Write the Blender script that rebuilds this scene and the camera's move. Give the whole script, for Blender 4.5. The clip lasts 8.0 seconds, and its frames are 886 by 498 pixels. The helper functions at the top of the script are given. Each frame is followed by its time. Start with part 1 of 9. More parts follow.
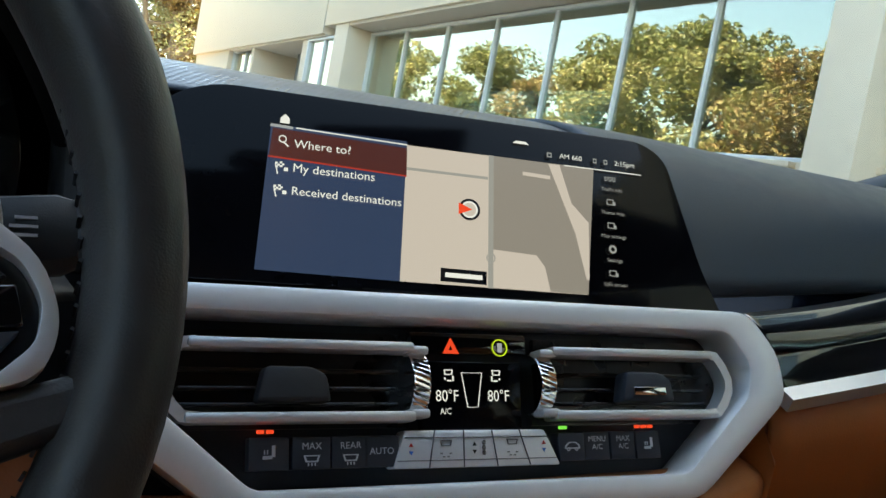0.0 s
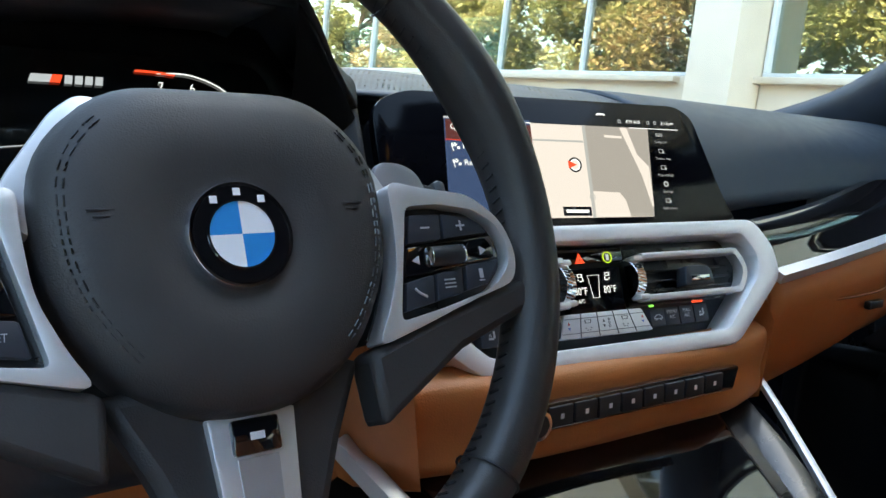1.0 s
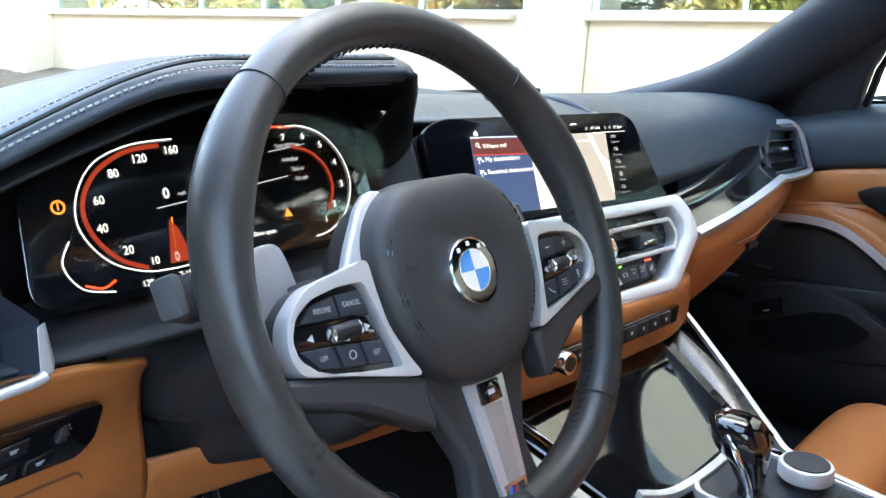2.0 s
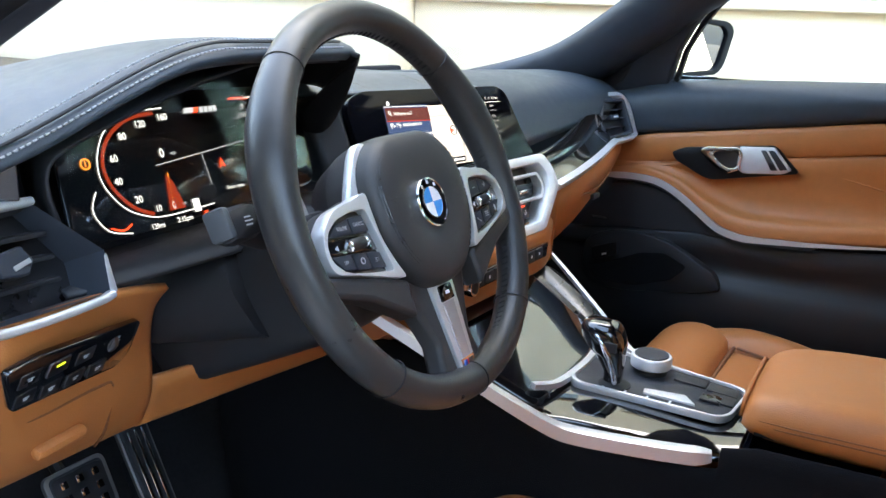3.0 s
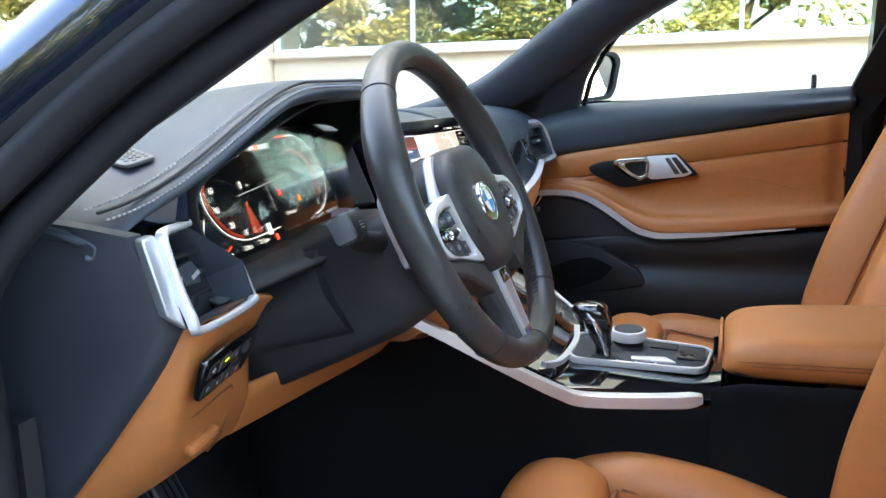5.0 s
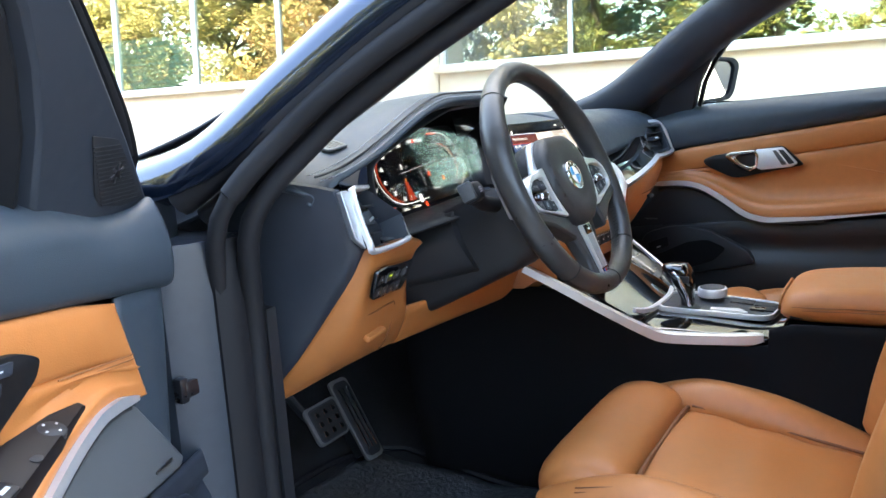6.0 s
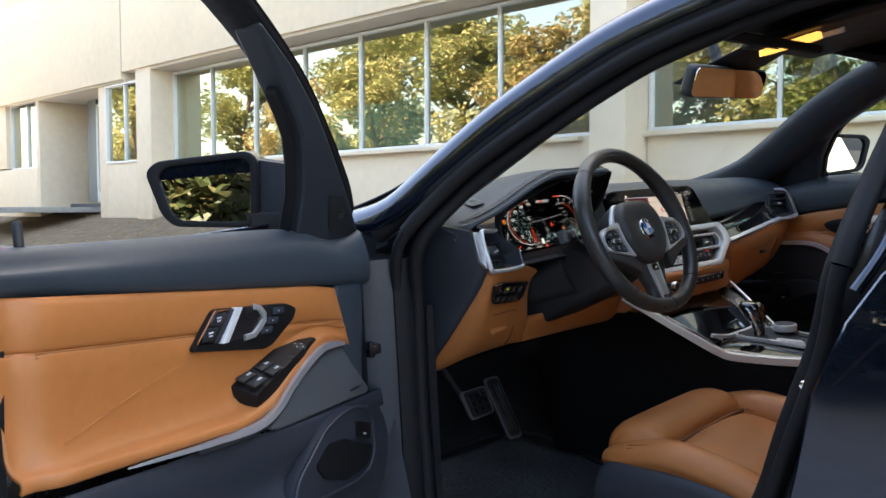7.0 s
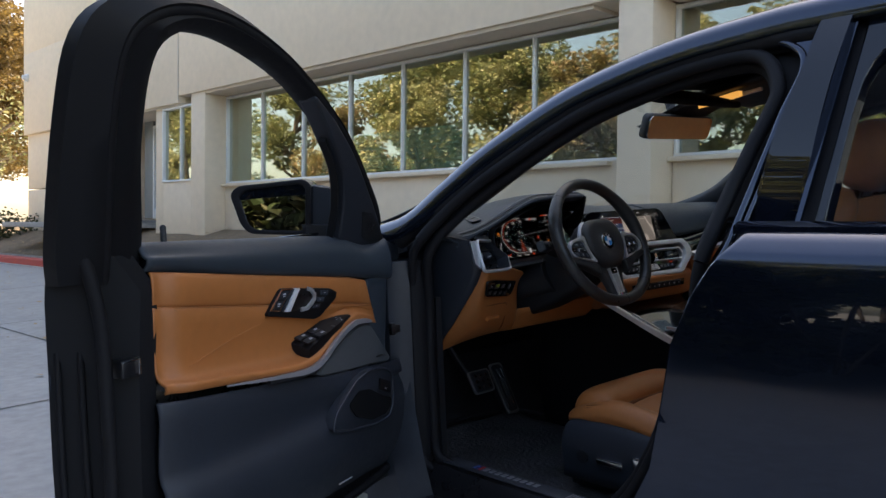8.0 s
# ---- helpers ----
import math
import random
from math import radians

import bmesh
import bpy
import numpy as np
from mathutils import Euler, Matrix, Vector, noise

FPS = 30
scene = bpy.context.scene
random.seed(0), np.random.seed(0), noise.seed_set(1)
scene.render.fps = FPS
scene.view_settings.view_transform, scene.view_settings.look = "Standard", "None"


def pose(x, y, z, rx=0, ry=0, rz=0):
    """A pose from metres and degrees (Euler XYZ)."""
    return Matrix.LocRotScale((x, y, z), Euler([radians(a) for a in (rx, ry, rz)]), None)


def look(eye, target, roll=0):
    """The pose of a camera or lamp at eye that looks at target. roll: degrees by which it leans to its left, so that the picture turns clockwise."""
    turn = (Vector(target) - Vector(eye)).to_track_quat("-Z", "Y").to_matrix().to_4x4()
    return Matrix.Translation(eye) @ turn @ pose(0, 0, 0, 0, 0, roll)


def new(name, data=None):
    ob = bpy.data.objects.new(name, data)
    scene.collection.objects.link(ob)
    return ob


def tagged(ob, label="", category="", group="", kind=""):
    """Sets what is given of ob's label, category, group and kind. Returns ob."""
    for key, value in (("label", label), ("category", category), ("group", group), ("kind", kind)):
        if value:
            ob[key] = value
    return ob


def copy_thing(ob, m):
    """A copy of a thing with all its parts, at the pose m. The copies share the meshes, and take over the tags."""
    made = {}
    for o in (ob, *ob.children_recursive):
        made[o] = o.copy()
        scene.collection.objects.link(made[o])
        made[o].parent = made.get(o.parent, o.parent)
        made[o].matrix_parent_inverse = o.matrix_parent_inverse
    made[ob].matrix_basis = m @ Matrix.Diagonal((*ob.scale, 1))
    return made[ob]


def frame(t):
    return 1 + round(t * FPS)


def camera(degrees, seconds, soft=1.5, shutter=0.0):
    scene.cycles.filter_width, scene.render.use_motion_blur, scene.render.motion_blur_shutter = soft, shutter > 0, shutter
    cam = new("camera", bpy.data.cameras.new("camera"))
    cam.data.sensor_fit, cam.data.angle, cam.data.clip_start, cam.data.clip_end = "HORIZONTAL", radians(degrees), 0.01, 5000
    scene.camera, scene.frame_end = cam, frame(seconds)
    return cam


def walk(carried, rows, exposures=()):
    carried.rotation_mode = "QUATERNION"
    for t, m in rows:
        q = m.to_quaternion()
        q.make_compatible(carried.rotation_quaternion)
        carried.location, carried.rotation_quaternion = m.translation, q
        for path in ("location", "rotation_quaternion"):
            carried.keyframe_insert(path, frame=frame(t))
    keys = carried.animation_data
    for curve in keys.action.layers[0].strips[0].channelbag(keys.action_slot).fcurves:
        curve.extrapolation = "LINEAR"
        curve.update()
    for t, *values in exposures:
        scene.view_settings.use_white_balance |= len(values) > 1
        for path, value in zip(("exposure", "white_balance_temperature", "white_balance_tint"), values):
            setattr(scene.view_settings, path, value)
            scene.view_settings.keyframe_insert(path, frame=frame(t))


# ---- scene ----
# stops of brightness along the way, with the white balance
EXPOSURES = [(0.0, 2.82, 7500, 0), (0.5, 2.92, 7600, 0), (1.0, 3.6, 7100, 2), (1.2, 3.9, 7000, 3), (2.3, 4.45, 7400, 8), (4.2, 4.0, 7500, 8), (5.3, 4.45, 7500, 8), (6.0, 4.4, 7500, 8), (6.5, 3.95, 7500, 8), (7.0, 3.02, 7900, 11), (7.7, 2.36, 7700, 13), (8.0, 1.80, 7400, 13)]
cam = camera(56.0, 8.0)
PATH = [
    (0, (-0.222, -0.346, 0.882), (0.618, 1.464, 0.748), 10.6),
    (0.5, (-0.339, -0.396, 0.879), (0.669, 1.327, 0.748), 9.3),
    (1, (-0.47, -0.444, 0.884), (0.608, 1.22, 0.623), 6.5),
    (1.2, (-0.527, -0.449, 0.898), (0.643, 1.146, 0.597), 5.9),
    (2.3, (-0.802, -0.503, 0.954), (0.644, 0.821, 0.557), 4.2),
    (2.5, (-0.846, -0.517, 0.953), (0.659, 0.736, 0.546), 4.5),
    (3, (-0.935, -0.521, 0.941), (0.706, 0.549, 0.539), 4.3),
    (3.5, (-0.997, -0.49, 0.936), (0.722, 0.498, 0.669), 3.4),
    (4, (-1.031, -0.452, 0.925), (0.747, 0.432, 0.685), 2.7),
    (4.2, (-1.043, -0.44, 0.922), (0.739, 0.435, 0.681), 2.1),
    (5.3, (-1.224, -0.427, 0.899), (0.597, 0.353, 0.621), -1.2),
    (5.5, (-1.279, -0.466, 0.897), (0.515, 0.372, 0.613), -1.4),
    (6, (-1.43, -0.649, 0.88), (0.199, 0.487, 0.642), -1.8),
    (6.3, (-1.517, -0.78, 0.875), (0.009, 0.494, 0.653), -1.1),
    (6.5, (-1.581, -0.876, 0.877), (-0.126, 0.48, 0.67), -0.5),
    (7, (-1.728, -1.137, 0.879), (-0.446, 0.395, 0.781), -0.1),
    (7.4, (-1.779, -1.31, 0.864), (-0.572, 0.283, 0.799), 0.4),
    (7.5, (-1.846, -1.388, 0.864), (-0.65, 0.214, 0.797), 0.5),
    (8, (-1.977, -1.578, 0.865), (-0.774, 0.019, 0.816), 0.6),
]
walk(cam, [(t, look(eye, target, roll)) for t, eye, target, roll in PATH], EXPOSURES)

# ---- light ----
sky_world = bpy.data.worlds.new("sky")
scene.world = sky_world
sky_world.use_nodes = True
wn = sky_world.node_tree.nodes
sky = wn.new("ShaderNodeTexSky")
sky.sky_type, sky.sun_disc = "NISHITA", False
SUN_EL, SUN_AZ = 45.0, 70.0
sky.dust_density, sky.air_density = 2.2, 1.0
sky.sun_elevation, sky.sun_rotation = radians(SUN_EL), radians(SUN_AZ)
sky_world.node_tree.links.new(sky.outputs[0], wn["Background"].inputs[0])
wn["Background"].inputs[1].default_value = 0.15
sun = new("sun", bpy.data.lights.new("sun", "SUN"))
sun.data.energy, sun.data.angle, sun.data.color = 5.0, radians(0.53), (1.0, 0.90, 0.72)
sun_dir = Vector((math.sin(radians(SUN_AZ)) * math.cos(radians(SUN_EL)), math.cos(radians(SUN_AZ)) * math.cos(radians(SUN_EL)), math.sin(radians(SUN_EL))))
sun.matrix_world = look(sun_dir * 60, (0, 0, 0))

# ---- places ----
CAR = pose(0.0518, 0.0052, -0.0579, 0, -4.0, 4.8)
DOOR = CAR @ pose(-0.759, 0.263, 0, 0, 0, 201.47)


# ---- mesh tools ----
def thing(name, label, category, m=CAR, group="", kind=""):
    ob = new(name)
    ob.empty_display_size = 0.05
    ob.matrix_world = m
    return tagged(ob, label, category, group, kind)


def finish(bm, name, material, smooth=40, normals=True):
    me = bpy.data.meshes.new(name)
    if normals:
        bmesh.ops.recalc_face_normals(bm, faces=bm.faces)
    bm.to_mesh(me)
    bm.free()
    me.materials.append(material)
    if smooth:
        for p in me.polygons:
            p.use_smooth = True
        me.set_sharp_from_angle(angle=radians(smooth))
    return me


def part(name, bm, material, parent, label="", smooth=40, sub=0, thick=0.0, off=-1.0, bev=0.0):
    ob = new(name, finish(bm, name, material, smooth))
    ob.parent = parent
    if thick:
        md = ob.modifiers.new("thickness", "SOLIDIFY")
        md.thickness, md.offset = thick, off
    if bev:
        md = ob.modifiers.new("edges", "BEVEL")
        md.width, md.segments, md.limit_method = bev, 2, "ANGLE"
    if sub:
        md = ob.modifiers.new("round", "SUBSURF")
        md.levels = md.render_levels = sub
    if label:
        ob["label"] = label
    return ob


def V(*a):
    return Vector(a)


def basis(origin, xdir, zdir):
    z = Vector(zdir).normalized()
    x = Vector(xdir)
    x = (x - z * x.dot(z)).normalized()
    y = z.cross(x)
    m = Matrix((x, y, z)).transposed().to_4x4()
    m.translation = origin
    return m


def spline(pts, n=6, closed=False):
    pts = [Vector(p) for p in pts]
    out, c = [], len(pts)
    for i in range(c if closed else c - 1):
        if closed:
            p0, p1, p2, p3 = pts[i - 1], pts[i], pts[(i + 1) % c], pts[(i + 2) % c]
        else:
            p0, p1, p2, p3 = pts[max(i - 1, 0)], pts[i], pts[i + 1], pts[min(i + 2, c - 1)]
        for k in range(n):
            t = k / n
            out.append(0.5 * (2 * p1 + (p2 - p0) * t + (2 * p0 - 5 * p1 + 4 * p2 - p3) * t * t + (3 * p1 - p0 - 3 * p2 + p3) * t ** 3))
    if not closed:
        out.append(pts[-1])
    return out


def rounded(pts, r, n=4):
    """A flat outline with its corners rounded; r is one radius or one for each corner."""
    out, c = [], len(pts)
    for i in range(c):
        a, b, d = Vector(pts[i - 1]), Vector(pts[i]), Vector(pts[(i + 1) % c])
        ri = r[i] if isinstance(r, (list, tuple)) else r
        e1, e2 = a - b, d - b
        ri = min(ri, e1.length * 0.48, e2.length * 0.48)
        if ri <= 0:
            out.append(b)
            continue
        s, e = b + e1.normalized() * ri, b + e2.normalized() * ri
        for k in range(n + 1):
            t = k / n
            out.append(s * (1 - t) ** 2 + b * 2 * t * (1 - t) + e * t * t)
    return out


def soften(bm, width, segments=2, angle=35):
    if width:
        es = [e for e in bm.edges if len(e.link_faces) == 2 and e.calc_face_angle(0) > radians(angle)]
        bmesh.ops.bevel(bm, geom=es, offset=width, segments=segments, affect="EDGES", profile=0.5, clamp_overlap=True)
    return bm


def box(c, size, bevel=0.003, m=None, segments=2):
    bm = bmesh.new()
    bmesh.ops.create_cube(bm, size=1)
    bmesh.ops.scale(bm, vec=size, verts=bm.verts)
    bmesh.ops.recalc_face_normals(bm, faces=bm.faces)
    soften(bm, min(bevel, min(size) * 0.45), segments)
    bmesh.ops.translate(bm, vec=c, verts=bm.verts)
    if m is not None:
        bm.transform(m)
    return bm


def plate(pts, depth, m=None, bevel=0.0, z=0.0, segments=2):
    """A flat outline (x, y) given thickness from z to z + depth."""
    bm = bmesh.new()
    lo = [bm.verts.new((p[0], p[1], z)) for p in pts]
    hi = [bm.verts.new((p[0], p[1], z + depth)) for p in pts]
    bm.faces.new(lo[::-1])
    bm.faces.new(hi)
    for i in range(len(pts)):
        j = (i + 1) % len(pts)
        bm.faces.new((lo[i], lo[j], hi[j], hi[i]))
    bmesh.ops.recalc_face_normals(bm, faces=bm.faces)
    soften(bm, bevel, segments, 50)
    if m is not None:
        bm.transform(m)
    return bm


def rim_plate(outer, inner, depth, m=None, bevel=0.0, z=0.0):
    """A flat ring between two outlines with as many points each."""
    bm = bmesh.new()
    n = len(outer)
    rings = [[bm.verts.new((p[0], p[1], h)) for p in o] for o, h in ((outer, z), (outer, z + depth), (inner, z + depth), (inner, z))]
    for a in range(4):
        p, q = rings[a], rings[(a + 1) % 4]
        for i in range(n):
            j = (i + 1) % n
            bm.faces.new((p[i], p[j], q[j], q[i]))
    bmesh.ops.recalc_face_normals(bm, faces=bm.faces)
    soften(bm, bevel, 2, 50)
    if m is not None:
        bm.transform(m)
    return bm


def loft(rings, closed=True, caps=True, m=None, loop=False):
    bm = bmesh.new()
    vs = [[bm.verts.new(p) for p in r] for r in rings]
    n = len(vs[0])
    pairs = list(zip(vs, vs[1:])) + ([(vs[-1], vs[0])] if loop else [])
    for a, b in pairs:
        for i in range(n if closed else n - 1):
            j = (i + 1) % n
            bm.faces.new((a[i], a[j], b[j], b[i]))
    if caps and closed and not loop:
        bm.faces.new(vs[0][::-1])
        bm.faces.new(vs[-1])
    if m is not None:
        bm.transform(m)
    return bm


def sweep(path, profile, up=(0, 0, 1), closed=False, scale=None, caps=True):
    """A profile (side, up) carried along a path."""
    path = [Vector(p) for p in path]
    c, rings = len(path), []
    for i, p in enumerate(path):
        a = path[i - 1] if (i or closed) else p
        b = path[(i + 1) % c] if (i < c - 1 or closed) else p
        t = (b - a).normalized()
        s = t.cross(Vector(up))
        s = s.normalized() if s.length > 1e-6 else Vector((1, 0, 0))
        w = s.cross(t)
        k = scale[i] if scale else 1
        rings.append([p + s * x * k + w * y * k for x, y in profile])
    return loft(rings, True, caps, None, closed)


def ngon(r, n=10, sy=1.0, a0=0.0):
    return [(r * math.cos(a0 + 2 * math.pi * i / n), r * sy * math.sin(a0 + 2 * math.pi * i / n)) for i in range(n)]


def tube(path, r, n=10, up=(0, 0, 1), closed=False, sy=1.0, scale=None):
    return sweep(path, ngon(r, n, sy), up, closed, scale)


def turned(profile, m=None, n=32):
    """A profile of (radius, height) turned about the z axis."""
    bm = bmesh.new()
    rings = [[bm.verts.new((r * math.cos(2 * math.pi * i / n), r * math.sin(2 * math.pi * i / n), h)) for i in range(n)] for r, h in profile]
    for a, b in zip(rings, rings[1:]):
        for i in range(n):
            j = (i + 1) % n
            bm.faces.new((a[i], a[j], b[j], b[i]))
    bm.faces.new(rings[0][::-1])
    bm.faces.new(rings[-1])
    bmesh.ops.remove_doubles(bm, verts=bm.verts, dist=1e-6)
    if m is not None:
        bm.transform(m)
    return bm


def surface(rows, n=5, along=4, m=None):
    """A smooth sheet through rows of points."""
    rows = [spline(r, n) for r in rows]
    cols = [spline([r[i] for r in rows], along) for i in range(len(rows[0]))]
    grid = [[cols[i][j] for i in range(len(cols))] for j in range(len(cols[0]))]
    return loft(grid, False, False, m)


def join(*bms):
    """Several pieces of one part in one mesh."""
    base = bmesh.new()
    for b in bms:
        me = bpy.data.meshes.new("join")
        b.to_mesh(me)
        b.free()
        base.from_mesh(me)
        bpy.data.meshes.remove(me)
    return base


def lettering(name, body, size, m, material, parent, align="CENTER", depth=0.0, label="", stretch=1.0):
    cu = bpy.data.curves.new(name, "FONT")
    cu.body, cu.size, cu.align_x, cu.align_y, cu.extrude = body, size, align, "CENTER", depth
    cu.resolution_u = 3
    tmp = bpy.data.objects.new(name, cu)
    me = bpy.data.meshes.new_from_object(tmp)
    bpy.data.objects.remove(tmp)
    me.transform(m @ Matrix.Diagonal((stretch, 1, 1, 1)))
    me.materials.clear()
    me.materials.append(material)
    ob = new(name, me)
    ob.parent = parent
    if label:
        ob["label"] = label
    return ob


def at2(m, x, y, z=0.0, a=0.0):
    return m @ pose(x, y, z, 0, 0, a)


# ---- materials ----
def material(name, colour, rough=0.5, metal=0.0, coat=0.0, grain=0.0, grain_scale=900.0, vary=0.12, vary_scale=6.0, spec=0.5, rough_vary=0.08, emit=None, emit_power=0.0, kind="noise", per_piece=0.0, coat_rough=0.03):
    mat = bpy.data.materials.new(name)
    mat.use_nodes = True
    nt = mat.node_tree
    nd, ln = nt.nodes, nt.links
    b = nd["Principled BSDF"]
    b.inputs["Metallic"].default_value = metal
    b.inputs["Roughness"].default_value = rough
    b.inputs["Coat Weight"].default_value = coat
    b.inputs["Coat Roughness"].default_value = coat_rough
    b.inputs["Specular IOR Level"].default_value = spec
    b.inputs["Base Color"].default_value = (*colour, 1)
    if emit:
        b.inputs["Emission Color"].default_value = (*emit, 1)
        b.inputs["Emission Strength"].default_value = emit_power
    if vary:
        tc = nd.new("ShaderNodeTexCoord")
        n1 = nd.new("ShaderNodeTexNoise")
        n1.inputs["Scale"].default_value, n1.inputs["Detail"].default_value, n1.inputs["Roughness"].default_value = vary_scale, 6, 0.62
        n2 = nd.new("ShaderNodeTexNoise")
        n2.inputs["Scale"].default_value, n2.inputs["Detail"].default_value = vary_scale * 11, 3
        ln.new(tc.outputs["Object"], n1.inputs["Vector"])
        ln.new(tc.outputs["Object"], n2.inputs["Vector"])
        add = nd.new("ShaderNodeMath")
        add.operation = "ADD"
        ln.new(n1.outputs["Fac"], add.inputs[0])
        ln.new(n2.outputs["Fac"], add.inputs[1])
        src = add.outputs[0]
        if per_piece:
            oi = nd.new("ShaderNodeObjectInfo")
            mm = nd.new("ShaderNodeMath")
            mm.operation = "MULTIPLY_ADD"
            ln.new(oi.outputs["Random"], mm.inputs[0])
            mm.inputs[1].default_value = per_piece
            ln.new(src, mm.inputs[2])
            src = mm.outputs[0]
        mr = nd.new("ShaderNodeMapRange")
        mr.inputs[1].default_value, mr.inputs[2].default_value = 0.6, 1.4
        mr.inputs[3].default_value, mr.inputs[4].default_value = 1 - vary, 1 + vary
        ln.new(src, mr.inputs[0])
        mx = nd.new("ShaderNodeMix")
        mx.data_type, mx.blend_type = "RGBA", "MULTIPLY"
        mx.inputs[0].default_value = 1.0
        mx.inputs[6].default_value = (*colour, 1)
        ln.new(mr.outputs[0], mx.inputs[7])
        ln.new(mx.outputs[2], b.inputs["Base Color"])
        if rough_vary:
            rr = nd.new("ShaderNodeMapRange")
            rr.inputs[1].default_value, rr.inputs[2].default_value = 0.6, 1.4
            rr.inputs[3].default_value, rr.inputs[4].default_value = max(rough - rough_vary, 0.02), min(rough + rough_vary, 1)
            ln.new(add.outputs[0], rr.inputs[0])
            ln.new(rr.outputs[0], b.inputs["Roughness"])
    if grain:
        tc = nd.new("ShaderNodeTexCoord")
        if kind == "leather":
            tx = nd.new("ShaderNodeTexVoronoi")
            tx.feature = "SMOOTH_F1"
            tx.inputs["Scale"].default_value = grain_scale
            out = tx.outputs["Distance"]
        elif kind == "brushed":
            tx = nd.new("ShaderNodeTexNoise")
            mp = nd.new("ShaderNodeMapping")
            mp.inputs["Scale"].default_value = (0.02, 1, 1)
            ln.new(tc.outputs["Object"], mp.inputs[0])
            ln.new(mp.outputs[0], tx.inputs["Vector"])
            tx.inputs["Scale"].default_value = grain_scale
            out = tx.outputs["Fac"]
        else:
            tx = nd.new("ShaderNodeTexNoise")
            tx.inputs["Scale"].default_value, tx.inputs["Detail"].default_value = grain_scale, 4
            out = tx.outputs["Fac"]
        if kind != "brushed":
            ln.new(tc.outputs["Object"], tx.inputs["Vector"])
        bp = nd.new("ShaderNodeBump")
        bp.inputs["Strength"].default_value, bp.inputs["Distance"].default_value = grain, 0.6 / grain_scale
        ln.new(out, bp.inputs["Height"])
        ln.new(bp.outputs[0], b.inputs["Normal"])
    return mat


def glow(name, colour, power):
    """A lit display element: dark glass that gives off light."""
    return material(name, (0.01, 0.01, 0.01), 0.25, emit=colour, emit_power=power, vary=0)


def pane_glass(name, tint, gloss=0.04, power=5.0, sheen=(1, 1, 1), rough=0.0):
    """A thin pane: clear or tinted, with gloss on it."""
    mat = bpy.data.materials.new(name)
    mat.use_nodes = True
    nt = mat.node_tree
    nd, ln = nt.nodes, nt.links
    nd.remove(nd["Principled BSDF"])
    tr, gl, mx, lw = nd.new("ShaderNodeBsdfTransparent"), nd.new("ShaderNodeBsdfGlossy"), nd.new("ShaderNodeMixShader"), nd.new("ShaderNodeLayerWeight")
    tr.inputs[0].default_value = (*tint, 1)
    gl.inputs["Roughness"].default_value = rough
    gl.inputs[0].default_value = (*sheen, 1)
    lw.inputs[0].default_value = 0.5
    pw, ma = nd.new("ShaderNodeMath"), nd.new("ShaderNodeMath")
    pw.operation, pw.inputs[1].default_value = "POWER", power
    ma.operation, ma.use_clamp = "MULTIPLY_ADD", True
    ma.inputs[1].default_value, ma.inputs[2].default_value = 1 - gloss, gloss
    ln.new(lw.outputs["Facing"], pw.inputs[0])
    ln.new(pw.outputs[0], ma.inputs[0])
    ln.new(ma.outputs[0], mx.inputs[0])
    ln.new(tr.outputs[0], mx.inputs[1])
    ln.new(gl.outputs[0], mx.inputs[2])
    ln.new(mx.outputs[0], nd["Material Output"].inputs[0])
    return mat


TAN = material("tan_leather", (0.46, 0.158, 0.044), 0.48, grain=0.28, grain_scale=850, vary=0.10, vary_scale=5, kind="leather")
TAN_DEEP = material("tan_crease", (0.20, 0.07, 0.025), 0.7, vary=0.1)
TAN_THREAD = material("tan_thread", (0.30, 0.12, 0.045), 0.8, vary=0.15, vary_scale=60)
DASH = material("dash_soft_black", (0.032, 0.043, 0.055), 0.46, spec=0.36, grain=0.30, grain_scale=1100, vary=0.14, kind="leather")
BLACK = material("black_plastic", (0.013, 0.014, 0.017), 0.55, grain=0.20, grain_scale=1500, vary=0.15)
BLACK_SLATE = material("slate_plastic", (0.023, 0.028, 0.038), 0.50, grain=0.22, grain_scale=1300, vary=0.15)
RIM_LEATHER = material("rim_leather", (0.036, 0.034, 0.033), 0.36, grain=0.22, grain_scale=1400, vary=0.2, vary_scale=9, kind="leather", rough_vary=0.12)
PAD = material("airbag_pad", (0.034, 0.033, 0.034), 0.52, grain=0.3, grain_scale=1500, vary=0.15, kind="leather")
GLOSS = material("gloss_black", (0.006, 0.006, 0.007), 0.05, coat=1.0, vary=0.2, rough_vary=0.04)
TRIM_GREY = material("satin_grey_metal", (0.50, 0.51, 0.53), 0.34, metal=0.6, vary=0.08, rough_vary=0.06)
SILVER = material("satin_aluminium", (0.74, 0.74, 0.75), 0.38, metal=0.62, grain=0.0, grain_scale=2500, vary=0.03, vary_scale=12, rough_vary=0.02)
# Lighter copy of SILVER, with the sky's gleam put into the colour.
LIT_SILVER = material("lit_satin_aluminium", (0.84, 0.85, 0.86), 0.34, metal=0.35, vary=0.03, vary_scale=12, rough_vary=0.02)
KEY_SILVER = material("brushed_keys", (0.80, 0.80, 0.81), 0.34, metal=0.4, grain=0.2, grain_scale=3000, vary=0.05, kind="brushed")
CHROME = material("bright_chrome", (0.80, 0.80, 0.82), 0.10, metal=1.0, vary=0.05, rough_vary=0.04)
DARK_METAL = material("dark_metal", (0.14, 0.14, 0.15), 0.32, metal=1.0, vary=0.15)
